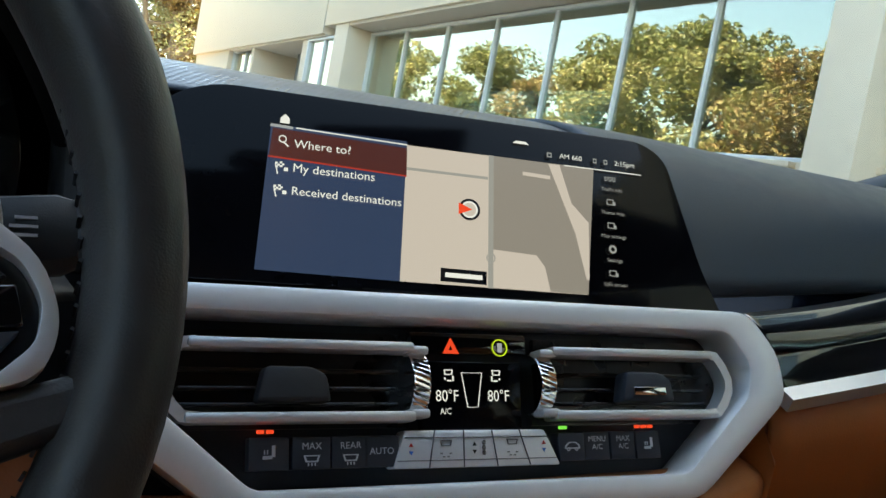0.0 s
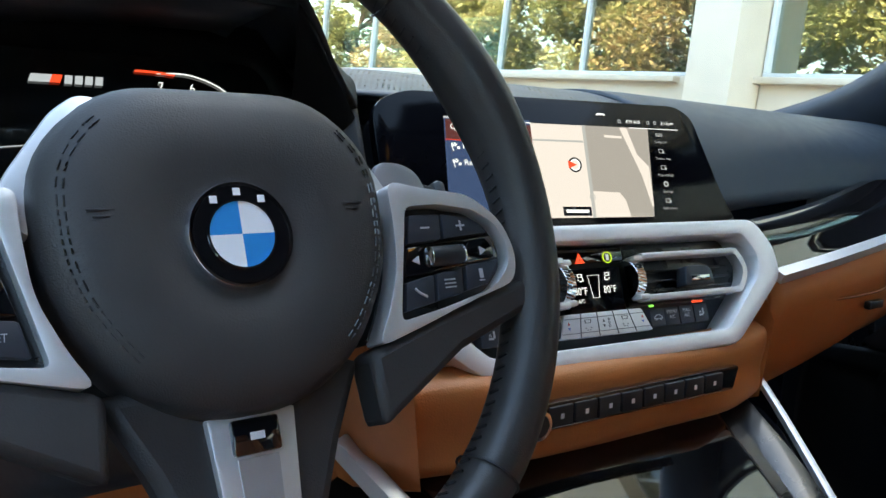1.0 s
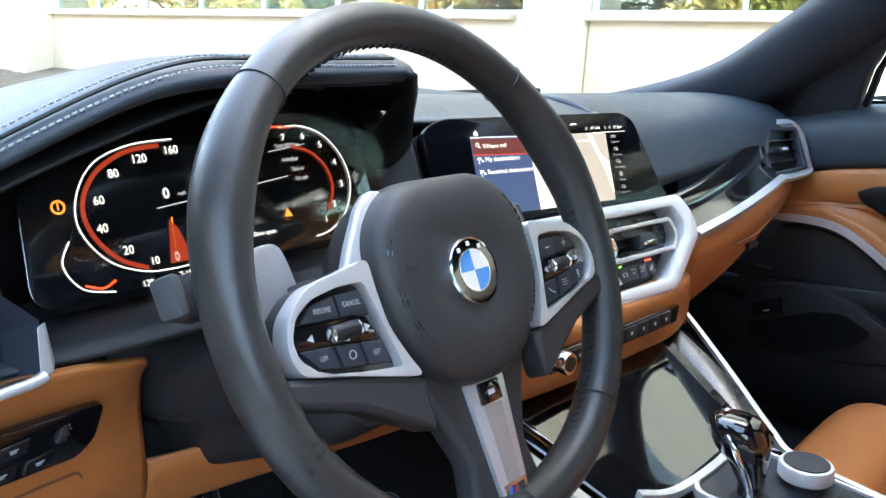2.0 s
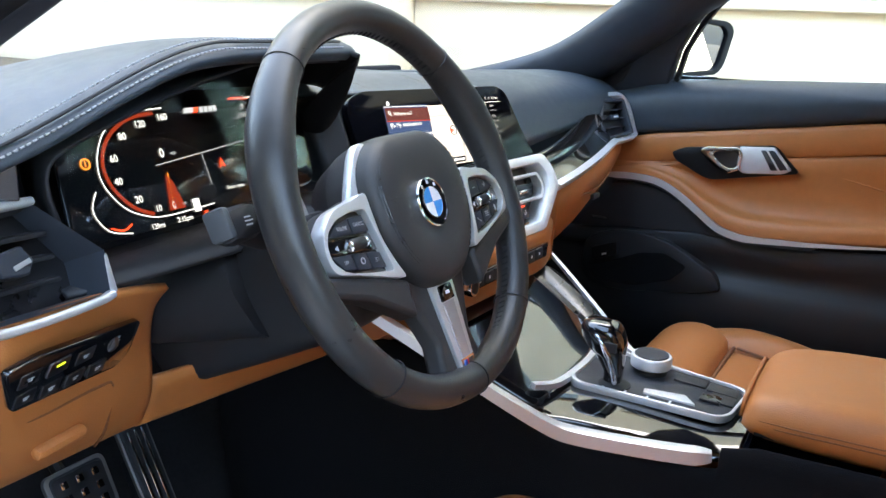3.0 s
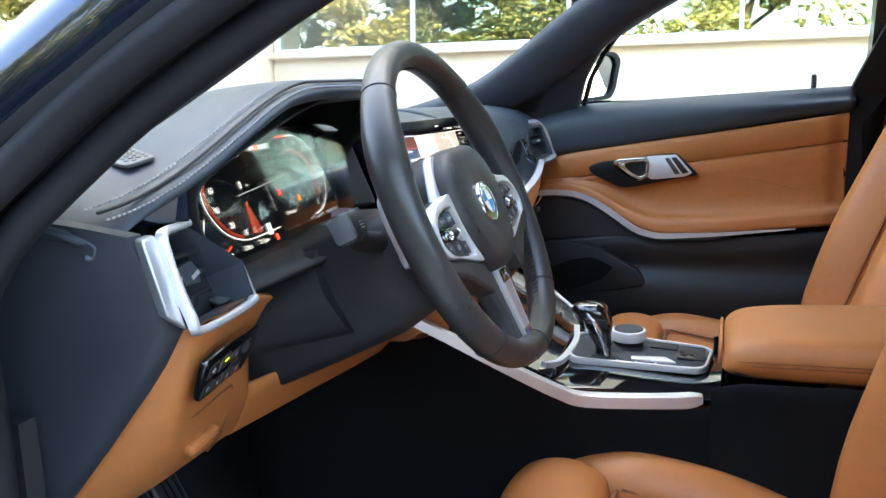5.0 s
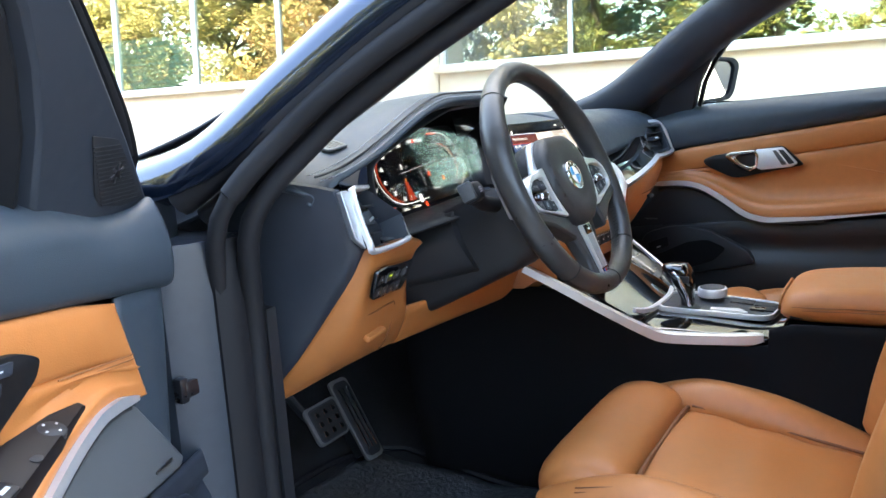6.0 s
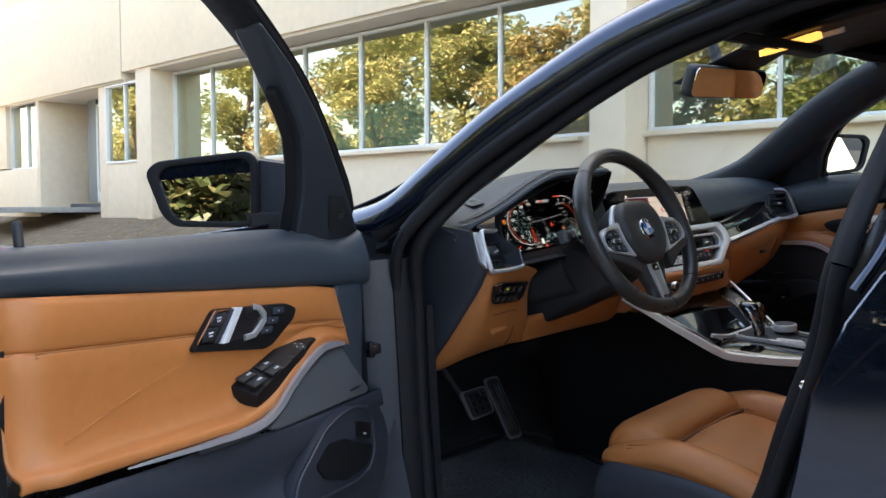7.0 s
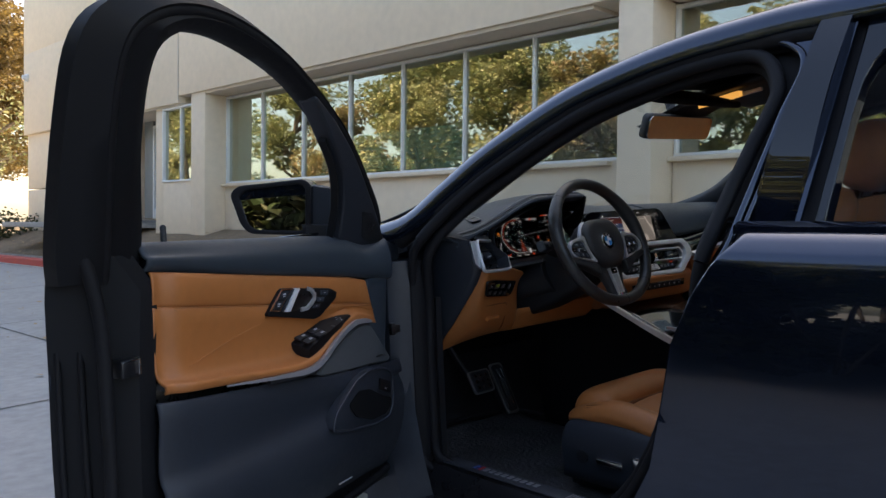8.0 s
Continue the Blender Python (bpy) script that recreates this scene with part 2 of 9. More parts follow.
CARPET = material("black_carpet", (0.018, 0.018, 0.020), 0.95, grain=0.9, grain_scale=700, vary=0.35, vary_scale=14, spec=0.2)
MAT_RUBBER = material("floor_mat", (0.042, 0.043, 0.047), 0.42, grain=0.8, grain_scale=90, vary=0.5, vary_scale=9, spec=0.3)
RUBBER = material("seal_rubber", (0.008, 0.008, 0.010), 0.66, spec=0.28, vary=0.2, vary_scale=20)
PAINT = material("grey_metallic_paint", (0.014, 0.025, 0.050), 0.20, metal=0.85, coat=1.0, grain=0.03, grain_scale=3000, vary=0.12, vary_scale=3, coat_rough=0.015)
FRAME_BLACK = material("satin_black_paint", (0.010, 0.010, 0.012), 0.30, coat=0.4, vary=0.2)
SHUT = material("shut_face_black", (0.0065, 0.007, 0.009), 0.6, spec=0.3, vary=0.25, vary_scale=8)
PAINT_BLACK = material("gloss_black_paint", (0.004, 0.006, 0.012), 0.06, coat=1.0, spec=0.05, vary=0.2, rough_vary=0.03, coat_rough=0.01)
PAINT_JAMB = material("grey_jamb_paint", (0.036, 0.044, 0.057), 0.34, metal=0.4, vary=0.12, vary_scale=5)
FRAME_MATT = material("matt_black_leather", (0.009, 0.010, 0.012), 0.6, grain=0.3, grain_scale=900, vary=0.15, spec=0.3, kind="leather")
FELT = material("black_felt", (0.0055, 0.0055, 0.0065), 0.95, grain=0.7, grain_scale=800, vary=0.25, vary_scale=10, spec=0.15)
HEADLINER = material("anthracite_cloth", (0.018, 0.018, 0.020), 0.92, grain=0.4, grain_scale=900, vary=0.15, spec=0.2)
THREAD = material("pale_thread", (0.34, 0.35, 0.37), 0.8, vary=0.1, vary_scale=80)
SCREEN = material("display_glass", (0.003, 0.003, 0.004), 0.10, spec=0.12, vary=0.1, rough_vary=0.02)
CLUSTER_GLASS = material("instrument_glass", (0.006, 0.007, 0.008), 0.08, spec=0.9, coat=0.6, vary=0.1, rough_vary=0.02)
GLASS = pane_glass("windscreen_glass", (0.93, 0.96, 0.94), 0.02)
REAR_GLASS = pane_glass("rear_side_glass", (0.86, 0.86, 0.84), 0.004, 6.0)
SIDE_GLASS = pane_glass("tinted_side_glass", (0.84, 0.87, 0.85), 0.03, 9.0)
COVER_GLASS = pane_glass("instrument_cover_glass", (0.97, 0.98, 0.98), 0.006, 4.0, rough=0.05)
MIRROR = material("mirror_silver", (0.85, 0.86, 0.87), 0.0, metal=1.0, vary=0)
W_GLOW = glow("display_white", (0.95, 0.97, 1.0), 0.12)
D_GLOW = glow("display_dim_white", (0.8, 0.85, 0.95), 0.06)
R_GLOW = glow("display_red", (1.0, 0.08, 0.03), 0.12)
O_GLOW = glow("display_orange", (1.0, 0.30, 0.05), 0.11)
DR_GLOW = glow("display_dark_red", (0.45, 0.05, 0.02), 0.05)
ARC_GLOW = glow("display_arc_red", (0.9, 0.16, 0.06), 0.05)
G_GLOW = glow("display_green", (0.25, 1.0, 0.12), 0.11)
Y_GLOW = glow("display_lime", (0.65, 0.9, 0.05), 0.11)

# ---- outdoors materials ----
STUCCO = material("cream_stucco", (0.74, 0.62, 0.47), 0.88, grain=0.35, grain_scale=160, vary=0.07, vary_scale=0.7, spec=0.3)
# Darker copy of STUCCO: the shade under the overhang put into the colour.
STUCCO_DIM = material("stucco_with_shade", (0.62, 0.54, 0.44), 0.9, grain=0.3, grain_scale=160, vary=0.06, vary_scale=0.9, spec=0.3)
WHITE_FRAME = material("pale_window_frame", (0.72, 0.73, 0.72), 0.45, vary=0.05)
WINDOW_GLASS = pane_glass("tinted_window_glass", (0.62, 0.74, 0.70), 0.20, 2.2, (1.0, 0.94, 0.82), 0.010)
CONCRETE = material("lot_concrete", (0.36, 0.35, 0.33), 0.9, grain=0.5, grain_scale=130, vary=0.22, vary_scale=1.3, spec=0.3)
JOINT = material("concrete_joint", (0.07, 0.068, 0.062), 0.95, vary=0.2)
MULCH = material("mulch_bed", (0.20, 0.15, 0.10), 0.95, grain=1.0, grain_scale=60, vary=0.5, vary_scale=5, spec=0.2)
DRY_LEAF = material("fallen_leaf", (0.34, 0.22, 0.09), 0.8, vary=0.4, vary_scale=3, per_piece=0.5)
RED_KERB = material("red_kerb_paint", (0.45, 0.05, 0.04), 0.7, grain=0.3, grain_scale=120, vary=0.25, vary_scale=4)
ROOM_WALL = material("office_wall", (0.70, 0.64, 0.54), 0.9, vary=0.08)
ROOM_BROWN = material("office_wood_wall", (0.55, 0.26, 0.07), 0.6, vary=0.2)
ROOM_FLOOR = material("office_carpet", (0.12, 0.12, 0.12), 0.95, vary=0.15)
BLIND = material("teal_blind", (0.52, 0.70, 0.62), 0.6, vary=0.08)
CHAIR_RED = material("red_fabric", (0.55, 0.07, 0.03), 0.8, vary=0.15)
CHAIR_DARK = material("dark_mesh_fabric", (0.03, 0.03, 0.035), 0.8, vary=0.15)
DOOR_GREY = material("door_grey", (0.20, 0.22, 0.22), 0.5, vary=0.1)
NOTICE_ORANGE = material("notice_orange", (0.75, 0.25, 0.06), 0.7, vary=0.05)
NOTICE_WHITE = material("notice_white", (0.8, 0.8, 0.8), 0.7, vary=0.04)
BARK = material("bark", (0.10, 0.075, 0.055), 0.9, grain=1.0, grain_scale=40, vary=0.35, vary_scale=5)
BARK_PALE = material("pale_bark", (0.28, 0.22, 0.16), 0.9, grain=0.8, grain_scale=40, vary=0.35, vary_scale=5)


def leaf_material(name, a, b, c):
    mat = bpy.data.materials.new(name)
    mat.use_nodes = True
    nt = mat.node_tree
    nd, ln = nt.nodes, nt.links
    p = nd["Principled BSDF"]
    p.inputs["Roughness"].default_value = 0.55
    g = nd.new("ShaderNodeNewGeometry")
    cr = nd.new("ShaderNodeValToRGB")
    cr.color_ramp.elements[0].color, cr.color_ramp.elements[1].color = (*a, 1), (*c, 1)
    cr.color_ramp.elements.new(0.5).color = (*b, 1)
    ln.new(g.outputs["Random Per Island"], cr.inputs[0])
    ln.new(cr.outputs[0], p.inputs["Base Color"])
    tl = nd.new("ShaderNodeBsdfTranslucent")
    ln.new(cr.outputs[0], tl.inputs[0])
    mx = nd.new("ShaderNodeMixShader")
    mx.inputs[0].default_value = 0.35
    ln.new(p.outputs[0], mx.inputs[1])
    ln.new(tl.outputs[0], mx.inputs[2])
    ln.new(mx.outputs[0], nd["Material Output"].inputs[0])
    return mat


LEAF_GREEN = leaf_material("green_leaves", (0.10, 0.13, 0.045), (0.20, 0.21, 0.075), (0.31, 0.285, 0.12))
LEAF_YELLOW = leaf_material("yellow_green_leaves", (0.16, 0.185, 0.07), (0.32, 0.31, 0.14), (0.47, 0.42, 0.21))
LEAF_ORANGE = leaf_material("autumn_leaves", (0.16, 0.155, 0.06), (0.32, 0.265, 0.12), (0.40, 0.26, 0.14))
LEAF_DARK = leaf_material("dark_shrub_leaves", (0.014, 0.024, 0.009), (0.030, 0.046, 0.014), (0.075, 0.066, 0.026))

LEAF_RUSSET = leaf_material("russet_leaves", (0.10, 0.07, 0.02), (0.20, 0.13, 0.04), (0.30, 0.20, 0.06))

# ---- ground ----
YAW_B = 7.5
BLD = pose(5.15, 3.2, 0, 0, 0, 90 + YAW_B)
WALL_N = Vector((math.cos(radians(YAW_B)), math.sin(radians(YAW_B)), 0))


def wall_gap(x, y):
    """How far a place stands before the glass line of the building."""
    return -(Vector((x, y, 0)) - Vector((5.15, 3.2, 0))).dot(WALL_N)


def lot_height(x, y):
    d = wall_gap(x, y)
    if d < 2.1:
        return 0.25 + (2.1 - max(d, -0.3)) * 0.27
    if d < 11:
        return 0.25 - 0.15 - (d - 2.1) * 0.065
    return -0.4785


bm = bmesh.new()
gx = [-400, -120, -60, -35, -22, -14, -10, -8, -6, -4, -2, -1, 0, 1, 2, 2.099, 2.1, 2.5, 3, 4, 5, 7, 9, 10.99, 11.01, 14, 20, 30, 60, 120, 400]
gy = [-400, -120, -60, -30, -18, -12, -8, -6, -4, -2, 0, 2, 4, 6, 8, 10, 12, 14, 16, 18, 20, 24, 30, 45, 80, 150, 400]
rows = []
for d in gx:
    row = []
    for s in gy:
        p = BLD @ Vector((s, d, 0))
        z = 0.82 if d < 0 else lot_height(p.x, p.y)
        row.append(bm.verts.new((p.x, p.y, z)))
    rows.append(row)
for a, b in zip(rows, rows[1:]):
    for i in range(len(gy) - 1):
        bm.faces.new((a[i], a[i + 1], b[i + 1], b[i]))
ground = new("ground", finish(bm, "ground", CONCRETE, 30))
tagged(ground, "pale grey concrete parking lot sloping up to the building", "ground", kind="structure")

# joints sawn in the concrete
joints = bmesh.new()
for k in range(-4, 9):
    for along, (s0, s1), d0 in ((False, (2.25, 6.6), k * 3.6 + 1.2), (True, (-14, 30), 2.4 + (k + 4) * 2.8)):
        if along and d0 > 6.0:
            continue
        n = 24
        for i in range(n):
            pts = []
            for t in (i / n, (i + 1) / n):
                q = s0 + (s1 - s0) * t
                pts.append(BLD @ (Vector((q, d0, 0)) if along else Vector((d0, q, 0))))
            w = (BLD.to_3x3() @ (Vector((0, 1, 0)) if along else Vector((1, 0, 0)))) * 0.008
            quad = [pts[0] - w, pts[1] - w, pts[1] + w, pts[0] + w]
            joints.faces.new([joints.verts.new((q.x, q.y, lot_height(q.x, q.y) + 0.004)) for q in quad])
jo = new("pavement_joints", finish(joints, "pavement_joints", JOINT, 0))
tagged(jo, "dark sawn joints in the concrete lot", "pavement joint", kind="structure")

# planted bed and kerb before the building
bed = bmesh.new()
brow = []
for s in [q * 1.5 for q in range(-12, 22)]:
    col = []
    for k in range(7):
        d = 2.08 - k * (2.08 + 0.0) / 6
        p = BLD @ Vector((s, d, 0))
        col.append(bed.verts.new((p.x, p.y, lot_height(p.x, p.y) + 0.012 + 0.02 * noise.noise(p * 1.7))))
    brow.append(col)
for a, b in zip(brow, brow[1:]):
    for i in range(6):
        bed.faces.new((a[i], a[i + 1], b[i + 1], b[i]))
mb = new("planting_bed", finish(bed, "planting_bed", MULCH, 60))
tagged(mb, "bare brown mulch bed along the office building", "planting bed", kind="structure")

lv = bmesh.new()
rl = random.Random(5)
for i in range(1400):
    s, d = rl.uniform(-3, 20), rl.uniform(0.05, 2.3) if i % 4 else rl.uniform(2.3, 6)
    p = BLD @ Vector((s, d, 0))
    z = lot_height(p.x, p.y) + (0.045 if d < 2.1 else 0.012)
    r, a = rl.uniform(0.02, 0.05), rl.uniform(0, 6.28)
    pts = [p + Vector((math.cos(a + q) * r * k, math.sin(a + q) * r * k, 0)) for q, k in ((0, 1), (1.5, 0.55), (3.14, 1), (4.6, 0.55))]
    lv.faces.new([lv.verts.new((q.x, q.y, z + rl.uniform(0, 0.012))) for q in pts])
fl = new("fallen_leaves", finish(lv, "fallen_leaves", DRY_LEAF, 0))
tagged(fl, "scattered dry brown leaves on the bed and concrete", "leaves", kind="stuff")

kerb = thing("kerb", "red painted concrete kerb along the planting bed", "kerb", Matrix.Identity(4), kind="structure")
for i in range(14):
    s0 = -12 + i * 3.0
    ring = []
    for s in (s0 + 0.004, s0 + 2.996):
        r = []
        for d, h in ((2.25, -0.2), (2.25, 0.10), (2.235, 0.125), (2.10, 0.13), (2.10, -0.2)):
            p = BLD @ Vector((s, d, 0))
            q = BLD @ Vector((s, 2.12, 0))
            r.append((p.x, p.y, lot_height(q.x, q.y) + h))
        ring.append(r)
    part("kerb_stone", loft(ring), RED_KERB, kerb, smooth=30)


# ---- office building ----
office = thing("office_building", "cream stucco two-storey office building with long ribbon windows", "building", BLD, kind="structure")
SILL, HEAD = 1.62, 3.08
walls = []


def wall(s0, s1, d0, d1, z0, z1):
    walls.append(box(((s0 + s1) / 2, (d0 + d1) / 2, (z0 + z1) / 2), (s1 - s0, d1 - d0, z1 - z0), 0.008))


wall(-14, 0.63, -0.15, 0.07, 0.5, SILL)              # below the near band
wall(1.04, 9.5, -0.15, 0.07, 0.5, SILL)              # below the long band
wall(0.64, 1.04, -0.2, 0.46, 0.4, 3.22)              # pier
wall(9.5, 10.0, -0.2, 0.46, 0.4, 3.45)              # column
wall(10.0, 11.2, -0.15, 0.40, 0.5, 1.70)           # below the small window
wall(11.2, 11.5, -0.15, 0.40, 0.5, 3.10)
wall(14.15, 14.3, -1.6, 0.40, 0.5, 3.10)              # side of the entrance recess
wall(14.3, 18.6, -0.15, 0.40, 0.5, 1.72)
wall(15.9, 18.6, -0.15, 0.40, 1.75, 3.10)
wall(-14, 10.4, -0.3, 0.50, 3.22, 5.1)               # upper wall
wall(10.42, 18.6, -0.3, 0.50, 3.10, 5.1)
# Unseen upper wall, added to throw shade over the lot and hedge.
wall(-14, 18.6, -0.3, 0.50, 6.7, 11.4)
wall(9.4, 18.6, -0.3, 0.497, 5.1, 6.7)
for q in range(-14, 9, 4):
    wall(q, q + 0.7, -0.3, 0.497, 5.1, 6.7)
wall(18.3, 18.6, -12, -0.15, 0.5, 11.4)
wall(-14, -13.7, -12, -0.15, 0.5, 11.4)
for w_ in walls:
    part("wall", w_, STUCCO, office, smooth=30)
part("soffit", join(box((-6.7, 0.13, 3.20), (14.6, 0.64, 0.05)), box((5.43, 0.13, 3.20), (8.14, 0.64, 0.05)), box((13.0, -0.3, 3.085), (5.2, 1.5, 0.04))), STUCCO_DIM, office, "stucco soffit over the recessed windows, shade put in its colour")
part("roof", box((2.8, -6, 11.45), (33.6, 13, 0.12)), STUCCO, office)
part("back_wall", box((2.8, -12.2, 5.9), (33.6, 0.2, 10.8)), STUCCO, office)
part("floor_slab", box((2.8, -6, 0.92), (33, 11.6, 0.12)), ROOM_FLOOR, office, "dark grey office carpet")
part("ceiling_slab", box((2.8, -6, 3.45), (33, 11.4, 0.12)), ROOM_WALL, office)
part("room_wall", join(box((2.8, -3.6, 2.2), (33, 0.1, 2.5)), box((1.0, -1.8, 2.2), (0.1, 3.3, 2.5)), box((10.0, -1.8, 2.2), (0.1, 3.3, 2.5))), ROOM_WALL, office)
part("wood_panel", box((-0.55, -1.1, 2.3), (0.62, 0.06, 1.5)), ROOM_BROWN, office, "orange-brown wooden panel behind the glass")
part("partition", box((-2.35, -1.0, 1.85), (1.35, 0.05, 0.55)), ROOM_WALL, office, "beige desk partition behind the glass")


def window(s0, s1, z0, z1, cuts, name="window", d=0.0):
    """A strip window: frame, mullions and panes."""
    fw = 0.035
    bms = [box(((s0 + s1) / 2, d, z0 + fw / 2), (s1 - s0, 0.11, fw), 0.006), box(((s0 + s1) / 2, d, z1 - fw / 2), (s1 - s0, 0.11, fw), 0.006),
           box((s0 + fw / 2, d, (z0 + z1) / 2), (fw, 0.108, z1 - z0 - 2 * fw), 0.006), box((s1 - fw / 2, d, (z0 + z1) / 2), (fw, 0.108, z1 - z0 - 2 * fw), 0.006)]
    w = part(name, join(*bms), WHITE_FRAME, office)
    edges = [s0 + fw] + list(cuts) + [s1 - fw]
    for c in cuts:
        part("mullion", box((c, d + 0.01, (z0 + z1) / 2), (0.032, 0.05, z1 - z0 - 2 * fw), 0.006), WHITE_FRAME, w)
    for a, b in zip(edges, edges[1:]):
        p = part("pane", box(((a + b) / 2, d - 0.01, (z0 + z1) / 2), (b - a, 0.008, z1 - z0 - 2 * fw), 0), WINDOW_GLASS, w, smooth=0)
        p.visible_shadow = False
        p.rotation_euler = (0, 0, 0)
    return w


window(1.04, 9.5, SILL, HEAD + 0.08, (2.50, 3.64, 4.83, 6.00, 7.19, 8.37))
window(-13.9, 0.63, SILL, HEAD + 0.08, tuple(-0.615 - 1.28 * k for k in range(10)))
window(10.0, 11.2, 1.68, 3.06, (10.52,), d=0.37)
window(14.3, 15.9, 1.72, 3.10, (15.05,), d=0.25)
for q in range(-14, 9, 4):
    window(q + 0.7, q + 4, 5.1, 6.7, (q + 1.8, q + 2.9), "upper_window", 0.1)
part("window_sill", box((5.43, 0.11, SILL - 0.03), (8.14, 0.10, 0.05), 0.01), STUCCO, office)
part("window_sill", box((-6.6, 0.11, SILL - 0.03), (14.5, 0.10, 0.05), 0.01), STUCCO, office)

entry = part("entrance_door", join(box((12.4, -0.3, 1.98), (0.06, 0.08, 1.95), 0.005), box((13.0, -0.3, 1.98), (0.06, 0.08, 1.95), 0.005), box((12.7, -0.3, 2.93), (0.66, 0.08, 0.06), 0.005), box((12.7, -0.3, 1.12), (0.60, 0.06, 0.2), 0.005)), WHITE_FRAME, office, "glazed door with a pale metal frame")
part("pane", box((12.7, -0.31, 2.06), (0.55, 0.01, 1.70), 0), DOOR_GREY, entry)
part("handle", box((12.48, -0.24, 1.98), (0.03, 0.05, 0.30), 0.01), SILVER, entry)
part("notice", box((12.66, -0.298, 2.38), (0.26, 0.006, 0.16), 0), NOTICE_WHITE, entry)
part("notice_band", box((12.66, -0.296, 2.49), (0.26, 0.006, 0.09), 0), NOTICE_ORANGE, entry)
part("side_panel", box((13.25, -0.3, 2.05), (0.40, 0.05, 2.05), 0.005), DOOR_GREY, office)
part("recess_wall", box((13.7, -1.0, 2.0), (4.2, 0.1, 2.6)), STUCCO, office)
part("side_recess", box((12.05, -0.55, 2.0), (0.1, 0.9, 2.3)), STUCCO, office)
part("walkway", box((13.6, 0.55, 0.86), (3.0, 3.0, 0.10), 0.01), CONCRETE, office)
part("expansion_joint", box((10.42, 0.5, 4.1), (0.02, 0.012, 1.9), 0), STUCCO_DIM, office)
part("wall_camera", turned([(0.0, 0.0), (0.10, 0.0), (0.10, 0.05), (0.06, 0.08), (0.06, 0.12), (0.0, 0.16)], pose(18.3, 0.5, 4.5, -90, 0, 0), 16), WHITE_FRAME, office, "white dome security camera")


def blind(s0, s1, z0, z1):
    bms = []
    n = int((z1 - z0) / 0.05)
    for i in range(n):
        z = z0 + (i + 0.5) * (z1 - z0) / n
        bms.append(box(((s0 + s1) / 2, -0.14, z), (s1 - s0, 0.006, 0.042), 0, pose(0, 0, 0)))
    bms.append(box(((s0 + s1) / 2, -0.14, z0 - 0.02), (s1 - s0, 0.03, 0.03), 0.004))
    part("blind", join(*bms), BLIND, office, "teal slatted blind behind the glass", smooth=0)


blind(-1.78, -0.95, 1.78, 3.1)
blind(-4.4, -3.25, 1.92, 3.1)
blind(-3.05, -2.5, 2.6, 3.1)
blind(8.45, 9.4, 1.70, 3.1)
blind(3.75, 6.9, 1.72, 2.25)


def office_chair(name, m, mat, label):
    c = thing(name, label, "chair", m)
    part("backrest", plate(rounded([(-0.24, 0), (0.24, 0), (0.20, 0.55), (-0.20, 0.55)], 0.12), 0.07, pose(0, 0.2, 0.50, 80, 0, 0), 0.02), mat, c)
    part("seat", box((0, 0, 0.46), (0.48, 0.46, 0.08), 0.03), mat, c)
    part("stem", box((0, 0, 0.23), (0.05, 0.05, 0.40), 0.01), CHAIR_DARK, c)
    part("base", box((0, 0, 0.03), (0.5, 0.5, 0.06), 0.02), CHAIR_DARK, c)


office_chair("office_chair", BLD @ pose(-2.95, -0.75, 0.98, 0, 0, 170), CHAIR_RED, "red fabric office chair behind the window")
office_chair("office_chair", BLD @ pose(-2.05, -0.70, 0.98, 0, 0, 200), CHAIR_DARK, "dark mesh office chair behind the window")


# ---- trees ----
def leaf_cloud(rng, centres, count, size, spread):
    """Many small bent leaves round given centres."""
    verts, faces = [], []
    for _ in range(count):
        c, r = centres[rng.randrange(len(centres))]
        v = Vector((rng.gauss(0, 1), rng.gauss(0, 1), rng.gauss(0, 1))).normalized() * r * rng.uniform(0.35, 1) ** 0.6
        p = c + Vector((v.x, v.y, v.z * spread))
        a = Vector((rng.uniform(-1, 1), rng.uniform(-1, 1), rng.uniform(-0.6, 0.6))).normalized()
        b = a.cross(Vector((rng.uniform(-1, 1), rng.uniform(-1, 1), rng.uniform(-1, 1)))).normalized()
        k = size * rng.uniform(0.6, 1.5)
        i = len(verts)
        n = a.cross(b) * k * 0.15
        verts += [p - a * k, p + b * k * 0.5 + n, p + a * k, p - b * k * 0.5 + n]
        faces.append((i, i + 1, i + 2, i + 3))
    return verts, faces


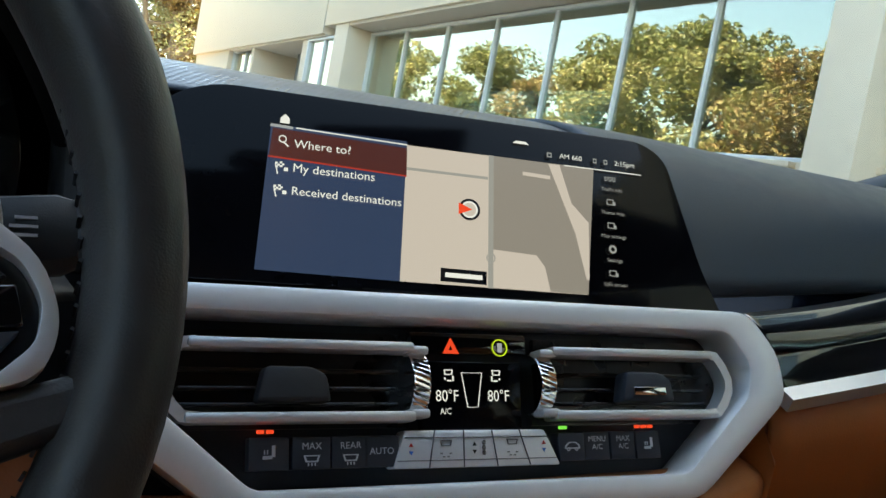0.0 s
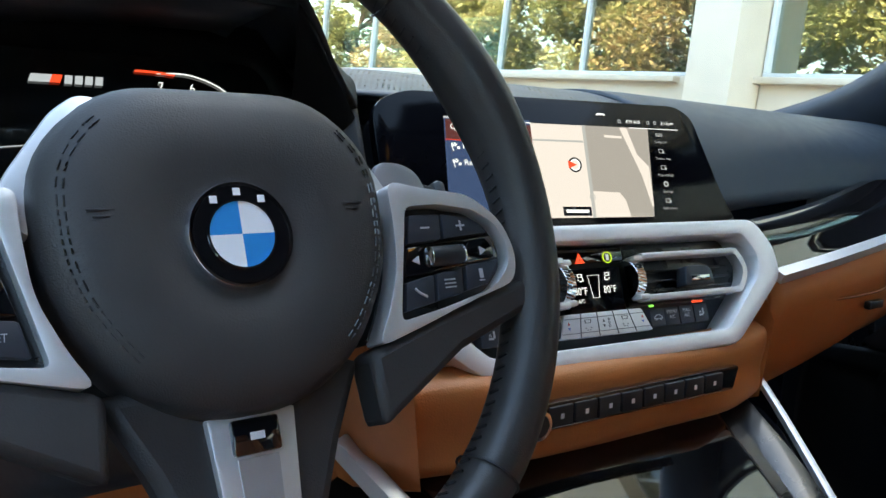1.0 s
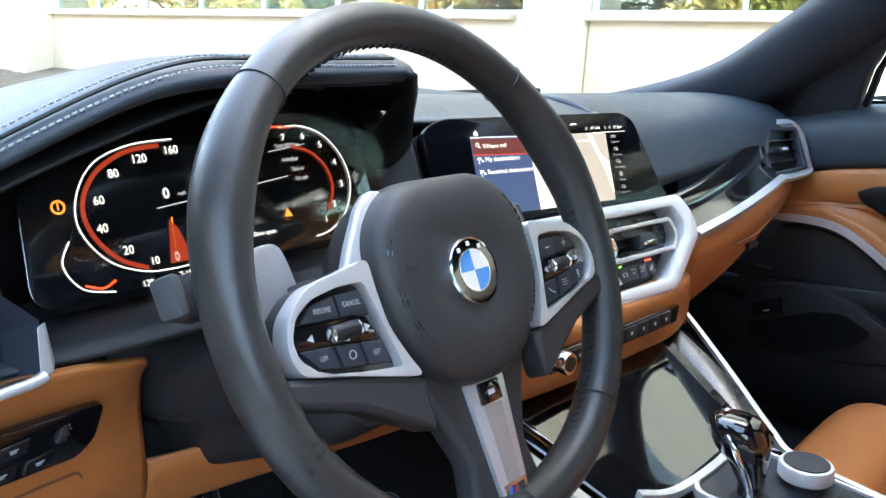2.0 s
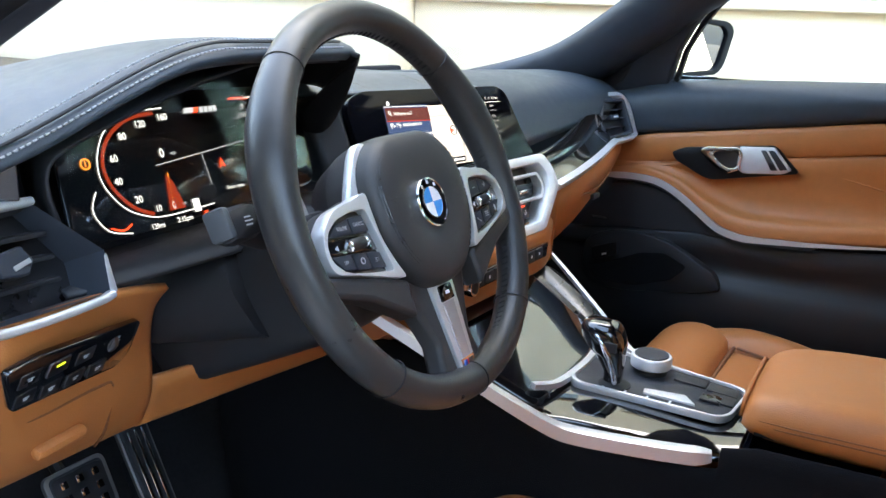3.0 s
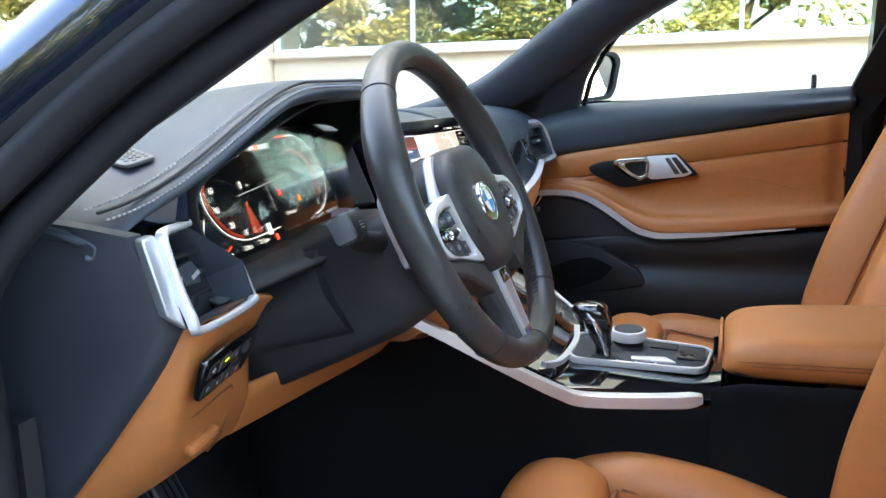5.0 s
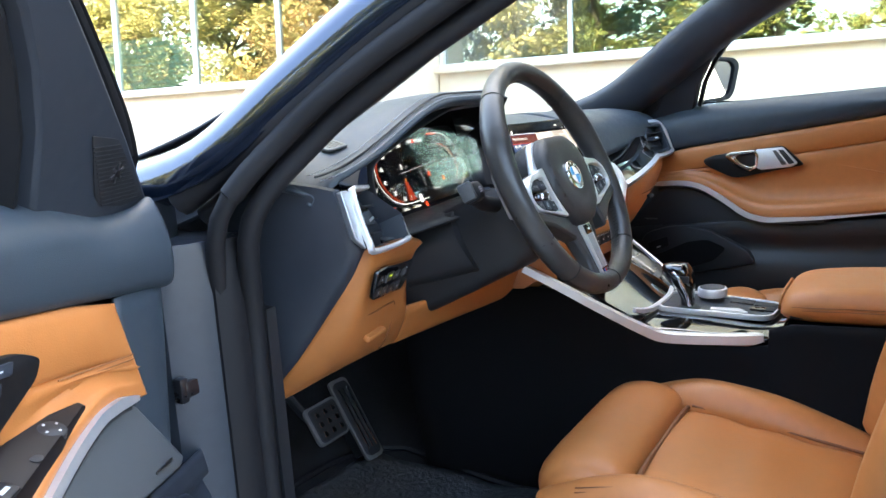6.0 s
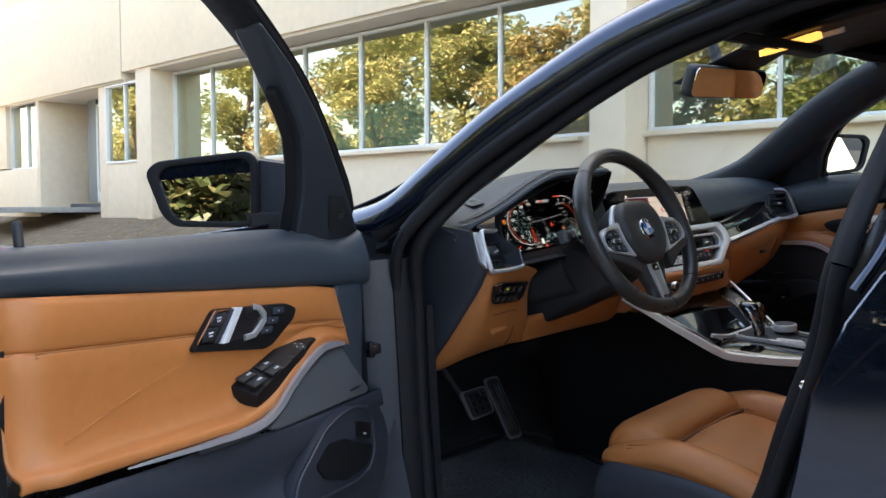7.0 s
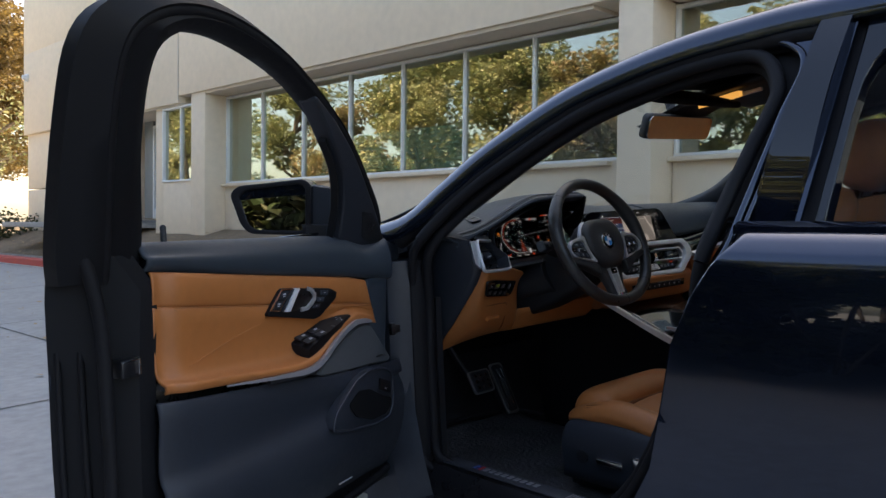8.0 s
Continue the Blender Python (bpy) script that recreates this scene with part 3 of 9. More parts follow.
def tree(name, seed, height, leaf, bark, leaves, leaf_size, label, m, low=0.3):
    rng = random.Random(seed)
    t = thing(name, label, "tree", m)
    limbs, centres = [], []
    trunk = [Vector((0, 0, -0.3))]
    for k in range(1, 7):
        trunk.append(Vector((rng.uniform(-0.12, 0.12) * k * 0.5, rng.uniform(-0.12, 0.12) * k * 0.5, height * 0.13 * k)))
    limbs.append(tube(spline(trunk, 3), height * 0.022, 8, (0.1, 1, 0), scale=[1.15 - 0.9 * i / 18 for i in range(19)]))
    for k in range(16):
        i = rng.randrange(2, 7)
        base = trunk[i]
        a = k * 2.4 + rng.uniform(-0.4, 0.4)
        ln = height * rng.uniform(0.18, 0.34) * (1.15 - 0.09 * i)
        tip = base + Vector((math.cos(a) * ln, math.sin(a) * ln, ln * rng.uniform(0.2, 0.9)))
        mid = base.lerp(tip, 0.5) + Vector((0, 0, -0.06 * ln + rng.uniform(-0.1, 0.15)))
        limbs.append(tube(spline([base, mid, tip], 4), height * 0.008, 6, (0.1, 0.2, 1), scale=[1.2 - j / 9 for j in range(9)]))
        centres += [(tip, height * rng.uniform(0.07, 0.13)), (mid + Vector((0, 0, 0.3)), height * rng.uniform(0.05, 0.10))]
    top = trunk[-1]
    for _ in range(5):
        centres.append((top + Vector((rng.uniform(-0.6, 0.6), rng.uniform(-0.6, 0.6), rng.uniform(0, height * 0.16))), height * rng.uniform(0.06, 0.11)))
    part("trunk", join(*limbs), bark, t, smooth=60)
    me = bpy.data.meshes.new("crown")
    vs, fs = leaf_cloud(rng, centres, int(leaves * 1.6), leaf_size * 0.8, 0.75)
    me.from_pydata([tuple(v) for v in vs], [], fs)
    me.materials.append(leaf)
    c = new("crown", me)
    c.parent = t
    return t


FAR = "leafy autumn tree across the parking lot"
kinds = [tree("tree", 11, 9.2, LEAF_GREEN, BARK, 7500, 0.13, "green broad-leaved tree across the parking lot", pose(-12, 2, -0.45)),
         tree("tree", 23, 8.6, LEAF_YELLOW, BARK, 6500, 0.13, "yellow-green autumn tree across the parking lot", pose(-13, 8, -0.45)),
         tree("tree", 37, 7.8, LEAF_ORANGE, BARK_PALE, 5200, 0.13, "orange autumn tree across the parking lot", pose(-12.5, 14.5, -0.45)),
         tree("tree", 51, 9.8, LEAF_GREEN, BARK, 6000, 0.13, "tall green tree with gaps across the parking lot", pose(-14.5, 19, -0.45))]
rt = random.Random(9)
for x, y, k, sc in [(-14, -4, 1, 1.0), (-13, -10, 0, 1.05), (-12.5, 5.2, 0, 0.95), (-15, 11.5, 3, 1.0), (-13.5, 17, 1, 0.95), (-15.5, 24, 0, 1.1), (-12.5, 22, 1, 0.9), (-14, 28, 2, 1.0),
                                    (-16, 33, 3, 1.05), (-13, 37, 1, 1.0), (-19, 0, 3, 1.15), (-19.5, 14, 1, 1.2), (-20, 29, 0, 1.15), (-18.5, 7, 1, 1.1), (-15, -16, 2, 1.0), (-17, 42, 0, 1.1)]:
    src = kinds[k]
    t = copy_thing(src, pose(x, y, -0.45, 0, 0, rt.uniform(0, 360)))
    t.scale = (sc, sc, sc * rt.uniform(0.9, 1.1))
for k in kinds:
    k["group"] = "trees across the lot"

tree("tree", 71, 8.5, LEAF_YELLOW, BARK_PALE, 3600, 0.10, "pale-barked autumn tree beyond the building corner", pose(1.6, 30, 0.2))
tree("tree", 77, 8.0, LEAF_YELLOW, BARK_PALE, 3200, 0.10, "pale-barked autumn tree beyond the building corner", pose(3.0, 36, 0.2))


tree("tree", 83, 9.0, LEAF_RUSSET, BARK_PALE, 9000, 0.11, "russet autumn tree beyond the building corner", pose(2.7, 30.5, 0.2))
tree("tree", 89, 9.5, LEAF_RUSSET, BARK_PALE, 9000, 0.12, "russet autumn tree beyond the building corner", pose(3.4, 35, 0.2))
tree("tree", 91, 10.0, LEAF_GREEN, BARK, 9000, 0.13, "green broad-leaved tree beyond the building corner", pose(4.2, 42, 0.2))


def shrub(seed, m, h, w, n, size, mat, label):
    rng = random.Random(seed)
    s = thing("shrub", label, "shrub", m)
    cs = [(Vector((rng.uniform(-w, w), rng.uniform(-w * 0.6, w * 0.6), rng.uniform(0.15, h - 0.25))), 0.38) for _ in range(30)]
    vs, fs = leaf_cloud(rng, cs, n, size, 0.9)
    me = bpy.data.meshes.new("foliage")
    me.from_pydata([tuple(v) for v in vs], [], fs)
    me.materials.append(mat)
    c = new("foliage", me)
    c.parent = s
    part("stem", join(*[tube(spline([(0.1 * a, 0.05 * a, 0), (w * 0.4 * a, 0.1 * a, h * 0.4), (w * 0.7 * a, 0, h * 0.8)], 3), 0.02, 6, (0, 1, 0.1)) for a in (-1, -0.3, 0.5, 1)]), BARK, s)
    return s


HEDGE = "dark green glossy-leaved shrub beside the parking lot"
hedge = shrub(3, pose(-5.4, 0.6, -0.25, 0, 0, 90), 2.8, 1.4, 10500, 0.074, LEAF_DARK, HEDGE)
hedge["group"] = "hedge along the lot"
for i, y in enumerate((-11.0, -8.7, -6.5, -4.2, -1.9, 3.0, 5.4, 7.7)):
    copy_thing(hedge, pose(-5.5 - 0.15 * (i % 2), y, -0.25, 0, 0, 90 + 180 * (i % 2)))
# Two further rows, unseen and added to close bright gaps in reflections.
for i, y in enumerate((-9.8, -7.4, -5.0, -2.6, -0.4, 1.9, 4.2, 6.6)):
    copy_thing(hedge, pose(-6.7 - 0.1 * (i % 2), y, -0.22, 0, 0, 80 + 180 * (i % 2)))
for i, y in enumerate((-8.5, -5.2, -1.9, 1.4, 4.7, 8.0, 11.3, 14.6)):
    copy_thing(hedge, pose(-9.0 - 0.2 * (i % 2), y, -0.35, 0, 0, 85 + 180 * (i % 2)) @ Matrix.Diagonal((1.35, 1.2, 1.25, 1)))
shrub(8, pose(1.7, 21.2, 0.15), 1.1, 0.8, 1800, 0.05, LEAF_DARK, "low dark green shrub by the building corner")

# ---- car body ----
body = thing("car_body", "dark blue-grey metallic saloon car body standing on the lot", "car")


# side of the roof: outer roof rail and A-pillar as one painted skin
def side_x(z):
    return 0.80 - 0.49 * (z - 0.95)


RAIL = [(0.62, 0.885), (0.46, 0.935), (0.30, 0.965), (0.19, 0.995), (0.10, 1.065), (0.0, 1.142), (-0.11, 1.207), (-0.22, 1.262), (-0.35, 1.303), (-0.48, 1.332), (-0.62, 1.349), (-0.77, 1.358), (-1.2, 1.352), (-1.7, 1.30)]
OPENING = [(0.145, 0.40), (0.162, 0.50), (0.166, 0.62), (0.162, 0.80), (0.132, 0.92), (0.066, 1.003), (-0.005, 1.060), (-0.108, 1.122), (-0.22, 1.184), (-0.31, 1.222), (-0.47, 1.264), (-0.58, 1.279), (-0.635, 1.274), (-0.668, 1.248), (-0.685, 1.205), (-0.677, 1.165), (-0.660, 1.115), (-0.632, 1.02), (-0.608, 0.92), (-0.580, 0.82), (-0.538, 0.70), (-0.510, 0.61), (-0.478, 0.54), (-0.43, 0.465), (-0.36, 0.405)]
for sgn in (-1, 1):
    outer = spline([V(sgn * (side_x(z) - 0.012), y, z) for y, z in RAIL], 4)
    bm = sweep(outer, [(-0.016, 0.016), (-0.004, 0.024), (0.010, 0.020), (0.030, -0.006), (0.030, -0.030), (0.006, -0.038), (-0.012, -0.02)] if sgn < 0 else [(0.012, 0.014), (0.0, 0.022), (-0.016, 0.018), (-0.028, 0.0), (-0.026, -0.02), (-0.006, -0.03), (0.012, -0.02)])
    part("roof_rail", bm, PAINT, body, smooth=70)
    # black gasket face between the painted rail and the opening
    mid = [(0.22, 0.945), (0.10, 1.025), (0.0, 1.104), (-0.11, 1.172), (-0.22, 1.228), (-0.35, 1.272), (-0.48, 1.300), (-0.62, 1.316), (-0.80, 1.318)]
    part("gasket", tube(spline([V(sgn * (side_x(z) - 0.02), y, z) for y, z in mid], 4), 0.020, 10), RUBBER, body, "black door gasket", smooth=70)
    part("gasket_lip", tube(spline([V(sgn * (side_x(z) - 0.045), y - 0.012, z - 0.022) for y, z in mid], 4), 0.013, 8), RUBBER, body, smooth=70)

# door opening seal: a thick rubber loop round the driver's opening
seal_path = spline([V(-(side_x(max(z, 0.9)) - 0.055 - (0.0 if z > 0.9 else 0.027)), y, z) for y, z in OPENING] + [V(-0.725, -0.2, 0.378), V(-0.72, 0.02, 0.378)], 4, True)
part("door_seal", tube(seal_path, 0.013, 10, (1, 0, 0.2), True), RUBBER, body, "black rubber door seal", smooth=70)
seal2 = [p + V(-0.03, 0, 0) + (p - V(-0.72, -0.3, 0.8)).normalized() * 0.020 for p in seal_path]
lows = [i for i, p in enumerate(seal2) if p.z < 0.94]
first = next(i for i in range(len(seal2)) if seal2[i].z < 0.94 and seal2[i - 1].z >= 0.94)
ring_ = seal2[first:] + seal2[:first]
n_low = len(lows)
part("door_flange", tube(ring_[:n_low + 1], 0.011, 8, (1, 0, 0.2)), RUBBER, body, "black rubber flange seal", smooth=70)
part("door_flange", tube(ring_[n_low:] + ring_[:1], 0.014, 8, (1, 0, 0.2)), RUBBER, body, smooth=70)

# front hinge pillar and fender behind the opened door
part("hinge_pillar", loft([[V(-0.80, 0.33, z), V(-0.728, 0.29, z), V(-0.735, 0.182, z), V(-0.760, 0.168, z), V(-0.812, 0.184, z), V(-0.838, 0.206, z), V(-0.845, 0.235, z), V(-0.862, 0.32, z)] for z in (0.30, 0.40, 0.55, 0.7, 0.82, 0.90)]), PAINT_JAMB, body, "dark grey painted hinge pillar", smooth=35)
part("pillar_gasket", loft([[V(-0.728, 0.176, z), V(-0.758, 0.160, z), V(-0.776, 0.162, z), V(-0.790, 0.172, z), V(-0.788, 0.186, z), V(-0.735, 0.192, z)] for z in (0.38, 0.5, 0.7, 0.86, 0.90)]), RUBBER, body, "black ribbed rubber on the hinge pillar", smooth=40)
part("lower_pillar", loft([[V(-0.86, y, z0) for y, z0 in ((0.30, 0.24), (0.16, 0.24), (0.15, 0.30), (0.19, 0.42), (0.25, 0.60), (0.30, 0.62))], [V(-0.80, y, z0) for y, z0 in ((0.30, 0.24), (0.13, 0.24), (0.10, 0.30), (0.14, 0.42), (0.18, 0.60), (0.30, 0.62))]]), PAINT_JAMB, body, smooth=50)
part("check_strap", join(box((-0.822, 0.198, 0.735), (0.026, 0.020, 0.020), 0.003), box((-0.836, 0.196, 0.735), (0.012, 0.014, 0.030), 0.003)), FRAME_BLACK, body, "black door check strap")
for z in (0.50, 0.705):
    hg = part("door_hinge", join(box((-0.785, 0.225, z), (0.05, 0.06, 0.05), 0.006), box((-0.80, 0.20, z), (0.018, 0.018, 0.065), 0.006), turned([(0.009, -0.04), (0.009, 0.04)], pose(-0.79, 0.19, z), 12)), DARK_METAL, body, "black steel door hinge")
for sgn in (-1, 1):
    fend = [[V(sgn * 0.80, 0.30, 0.30), V(sgn * 0.87, 0.31, 0.45), V(sgn * 0.885, 0.31, 0.70), V(sgn * 0.865, 0.31, 0.86), V(sgn * 0.80, 0.31, 0.955), V(sgn * 0.72, 0.33, 0.975)],
            [V(sgn * 0.80, 0.62, 0.30), V(sgn * 0.885, 0.62, 0.45), V(sgn * 0.895, 0.62, 0.70), V(sgn * 0.87, 0.62, 0.85), V(sgn * 0.78, 0.62, 0.93), V(sgn * 0.68, 0.62, 0.95)],
            [V(sgn * 0.80, 1.20, 0.62), V(sgn * 0.89, 1.20, 0.64), V(sgn * 0.895, 1.20, 0.70), V(sgn * 0.86, 1.20, 0.80), V(sgn * 0.76, 1.20, 0.86), V(sgn * 0.64, 1.20, 0.88)],
            [V(sgn * 0.70, 1.68, 0.40), V(sgn * 0.78, 1.68, 0.45), V(sgn * 0.80, 1.68, 0.58), V(sgn * 0.76, 1.68, 0.66), V(sgn * 0.68, 1.68, 0.70), V(sgn * 0.56, 1.68, 0.72)]]
    part("front_fender", surface(fend, 3, 4), PAINT, body, smooth=60, thick=0.004)
hood = [[V(x, y0, z) for x, z in ((-0.70, z0 - 0.03), (-0.45, z0 + 0.005), (-0.2, z0 + 0.02), (0.0, z0 + 0.024), (0.2, z0 + 0.02), (0.45, z0 + 0.005), (0.70, z0 - 0.03))] for y0, z0 in ((0.60, 0.965), (0.85, 0.945), (1.2, 0.90), (1.55, 0.80), (1.72, 0.70))]
part("hood", surface(hood, 3, 3), PAINT, body, smooth=60, thick=0.004)
part("cowl", surface([[V(-0.72, 0.40, 0.945), V(-0.4, 0.50, 0.955), V(0, 0.53, 0.962), V(0.4, 0.50, 0.955), V(0.72, 0.40, 0.945)], [V(-0.74, 0.60, 0.90), V(-0.4, 0.62, 0.935), V(0, 0.63, 0.945), V(0.4, 0.62, 0.935), V(0.74, 0.60, 0.90)]], 4, 2), BLACK, body, "black plastic cowl", thick=0.004)

# roof skin, headliner, windscreen
roof_rows = []
for y, z, w in ((-0.30, 1.352, 0.585), (-0.45, 1.385, 0.575), (-0.77, 1.418, 0.565), (-1.2, 1.412, 0.560), (-1.7, 1.345, 0.555)):
    roof_rows.append([V(-w, y, z - 0.052), V(-w * 0.8, y, z - 0.02), V(-w * 0.4, y, z), V(0, y, z + 0.004), V(w * 0.4, y, z), V(w * 0.8, y, z - 0.02), V(w, y, z - 0.052)])
part("roof", surface(roof_rows, 3, 3), PAINT, body, smooth=60, thick=0.004)
head_rows = []
for y, z, w in ((-0.24, 1.295, 0.60), (-0.32, 1.312, 0.60), (-0.45, 1.332, 0.60), (-0.77, 1.350, 0.60), (-1.2, 1.345, 0.60), (-1.7, 1.29, 0.60)):
    head_rows.append([V(-w, y, z - 0.055), V(-w * 0.8, y, z - 0.015), V(-w * 0.4, y, z), V(0, y, z + 0.004), V(w * 0.4, y, z), V(w * 0.8, y, z - 0.015), V(w, y, z - 0.055)])
part("headliner", surface(head_rows, 3, 2), HEADLINER, body, "black cloth headliner", smooth=60, thick=0.01, off=1)
wind = []
for f in (0.0, 0.25, 0.5, 0.75, 1.0):
    y0, z0 = 0.56 - 0.86 * f, 0.955 + 0.39 * f - 0.03 * (f - 0.5) ** 2
    w = 0.735 - 0.155 * f
    wind.append([V(-w, y0 - 0.20 * (1 - 0.5 * f), z0 + 0.01 * (1 - f)), V(-w * 0.55, y0 - 0.04, z0), V(0, y0, z0 + 0.004), V(w * 0.55, y0 - 0.04, z0), V(w, y0 - 0.20 * (1 - 0.5 * f), z0 + 0.01 * (1 - f))])
ws = part("windscreen", surface(wind, 4, 3), GLASS, body, "clear windscreen glass", smooth=80)
ws.visible_shadow = False

# inner A-pillar covers
for sgn in (-1, 1):
    pts = [(0.40, 0.935), (0.28, 0.965), (0.17, 1.005), (0.06, 1.072), (-0.06, 1.152), (-0.17, 1.213), (-0.28, 1.262)]
    rings = []
    for i, (y, z) in enumerate(pts):
        x = side_x(z) - 0.075
        k = 1.0 + 0.35 * max(0, 2 - i) / 2
        rings.append([V(sgn * (x + 0.03), y - 0.035 * k, z - 0.042 * k), V(sgn * (x - 0.012), y - 0.035 * k, z - 0.030 * k), V(sgn * (x - 0.040 * k), y + 0.005, z + 0.008), V(sgn * (x - 0.030 * k), y + 0.035, z + 0.034), V(sgn * (x + 0.02), y + 0.035, z + 0.036)])
    part("pillar_cover", surface(rings, 3, 3), BLACK_SLATE, body, "dark slate plastic pillar cover", smooth=70, thick=0.004)
part("airbag_badge", plate(rounded([(-0.020, -0.005), (0.020, -0.005), (0.020, 0.005), (-0.020, 0.005)], 0.003), 0.002, basis(V(0.578, -0.185, 1.207), V(0.1, -0.85, 0.45), V(-1, -0.35, -0.4))), SILVER, body, "pale grey plastic badge on the pillar cover")

# B-pillar and rear door on the driver's side, closed side opposite
DOOR_FRONT = [(0.30, -0.455), (0.42, -0.492), (0.506, -0.541), (0.58, -0.584), (0.685, -0.612), (0.764, -0.622), (0.844, -0.646), (0.92, -0.688), (0.951, -0.716), (0.972, -0.732), (0.99, -0.738)]
DOOR_SIDE = [(0.780, 0.31), (0.850, 0.315), (0.872, 0.36), (0.890, 0.45), (0.903, 0.58), (0.907, 0.70), (0.904, 0.80), (0.897, 0.88), (0.889, 0.932), (0.884, 0.950), (0.878, 0.957), (0.864, 0.970), (0.850, 0.981), (0.842, 0.984), (0.834, 0.978), (0.80, 0.977)]


def along_z(table, z, flip=0):
    for (a, p), (b, q) in zip([r[::-1] if flip else r for r in table], [r[::-1] if flip else r for r in table[1:]]):
        if z <= b:
            return p + (q - p) * max(0.0, (z - a) / (b - a))
    return table[-1][1 - flip]


rows_ = []
for k, (dx, dy) in enumerate(((0.040, -0.002), (0.006, 0.0), (0.002, -0.001), (0.0, -0.004), (0.0, -0.012), (0.0, -0.25), (-0.002, -0.55), (-0.008, -1.05))):
    rows_.append([V(-(x - dx), along_z(DOOR_FRONT, z) * (1.0 if k < 5 else 0.0) + dy + (0.0 if k < 5 else -0.60), z) for x, z in DOOR_SIDE])
bm = bmesh.new()
grid = [[bm.verts.new(p) for p in row] for row in rows_]
for a, b in zip(grid, grid[1:]):
    for q in range(len(a) - 1):
        bm.faces.new((a[q], a[q + 1], b[q + 1], b[q]))
rear = part("rear_door", bm, PAINT, body, "dark blue-grey painted closed rear door", smooth=28, thick=0.004)
part("belt_strip", sweep([V(-0.826, -0.712, 0.990), V(-0.826, -1.1, 0.990), V(-0.820, -1.7, 0.990)], [(-0.020, -0.010), (0.009, -0.010), (0.008, 0.002), (-0.008, 0.009), (-0.020, 0.009)]), PAINT_BLACK, rear, "gloss black belt strip")


def side_plate(name, pts, th, mat, parent, lift=0.0, label=""):
    """A plate lying in the sloping side of the cabin."""
    ring = [V(-(side_x(z) - 0.012 + lift), y, z) for y, z in pts]
    n = V(-0.898, 0, 0.44)
    return part(name, loft([ring, [p - n * th for p in ring]]), mat, parent, label, smooth=30, bev=0.003)


CAP_FRONT = [(-0.764, 1.345), (-0.754, 1.274), (-0.749, 1.2345), (-0.735, 1.187), (-0.7244, 1.130), (-0.7125, 1.064), (-0.6985, 0.993)]
CAP_BACK = [(-0.7857, 0.993), (-0.7975, 1.134), (-0.807, 1.246), (-0.8165, 1.345)]
rows_ = []
for q in range(9):
    z = 1.345 - 0.044 * q
    yf, yb = along_z(CAP_FRONT[::-1], z, 1), along_z(CAP_BACK, z, 1)
    u_ = (z - 1.169) / 0.176
    swell = 0.003 + 0.014 * u_ + 0.024 * (1 - u_ ** 2)
    rows_.append([V(-(side_x(z) - 0.012 + swell - 0.022 * (k in (0, 5)) - 0.002 * (k in (1, 4))), yf + (yb - yf) * f, z) for k, f in enumerate((0.0, 0.0, 0.1, 0.9, 1.0, 1.0))])
part("pillar_cap", surface(rows_, 2, 4), PAINT_BLACK, body, "gloss black pillar trim", smooth=30)
part("cap_edge", sweep([V(-(side_x(z) - 0.008), y - 0.004, z) for y, z in CAP_BACK], [(-0.004, -0.004), (0.004, -0.004), (0.004, 0.004), (-0.004, 0.004)], (1, 0, 0)), PAINT, body, "dark satin edge of the pillar trim", smooth=30)
side_plate("pillar_channel", [(-0.780, 1.345), (-0.780, 0.993), (-0.825, 0.993), (-0.842, 1.345)], 0.02, RUBBER, body, -0.010, "black rubber channel")
side_plate("pillar_shoulder", [(-0.64, 1.335), (-0.768, 1.350), (-0.753, 1.235), (-0.744, 1.222), (-0.742, 1.262), (-0.732, 1.286), (-0.715, 1.298), (-0.68, 1.312)], 0.02, PAINT, body, 0.0, "painted pillar corner")
FLANGE = [(-0.62, 1.309), (-0.68, 1.311), (-0.7226, 1.2907), (-0.7367, 1.272), (-0.7395, 1.246), (-0.7317, 1.217), (-0.7203, 1.179), (-0.711, 1.131), (-0.699, 1.074), (-0.683, 0.998), (-0.673, 0.951), (-0.648, 0.90)]
part("pillar_edge", tube(spline([V(-(side_x(z) - 0.014), y, z) for y, z in FLANGE], 4), 0.0075, 8, (1, 0, 0)), PAINT, body, "painted pillar flange", smooth=70)
part("pillar_edge", tube(spline([V(-(side_x(z) - 0.010), y - 0.015, z - 0.004) for y, z in FLANGE[3:10]], 4), 0.0045, 8, (1, 0, 0)), PAINT, body, smooth=70)
side_plate("gasket_face", FLANGE[:10] + [(-0.63, 1.0), (-0.655, 1.1), (-0.675, 1.165), (-0.685, 1.205), (-0.668, 1.248), (-0.635, 1.274), (-0.56, 1.285)], 0.012, RUBBER, body, -0.030, "black rubber gasket")
side_plate("rear_frame", [(-0.838, 1.345), (-0.827, 1.215), (-0.8125, 0.993), (-0.8303, 0.993), (-0.8343, 1.086), (-0.8388, 1.167), (-0.846, 1.222), (-0.858, 1.250), (-0.8713, 1.267), (-0.90, 1.278), (-0.95, 1.284), (-0.96, 1.345)], 0.03, PAINT_BLACK, rear, 0.000, "gloss black rear window frame")
side_plate("rear_frame", [(-0.94, 1.290), (-1.60, 1.275), (-1.62, 1.335), (-0.94, 1.348)], 0.03, FRAME_BLACK, rear, -0.004)
rp = side_plate("pane", [(-0.831, 1.30), (-1.58, 1.295), (-1.62, 0.985), (-0.822, 0.985)], 0.005, REAR_GLASS, rear, -0.018, "clear rear side glass")
rp.visible_shadow = False
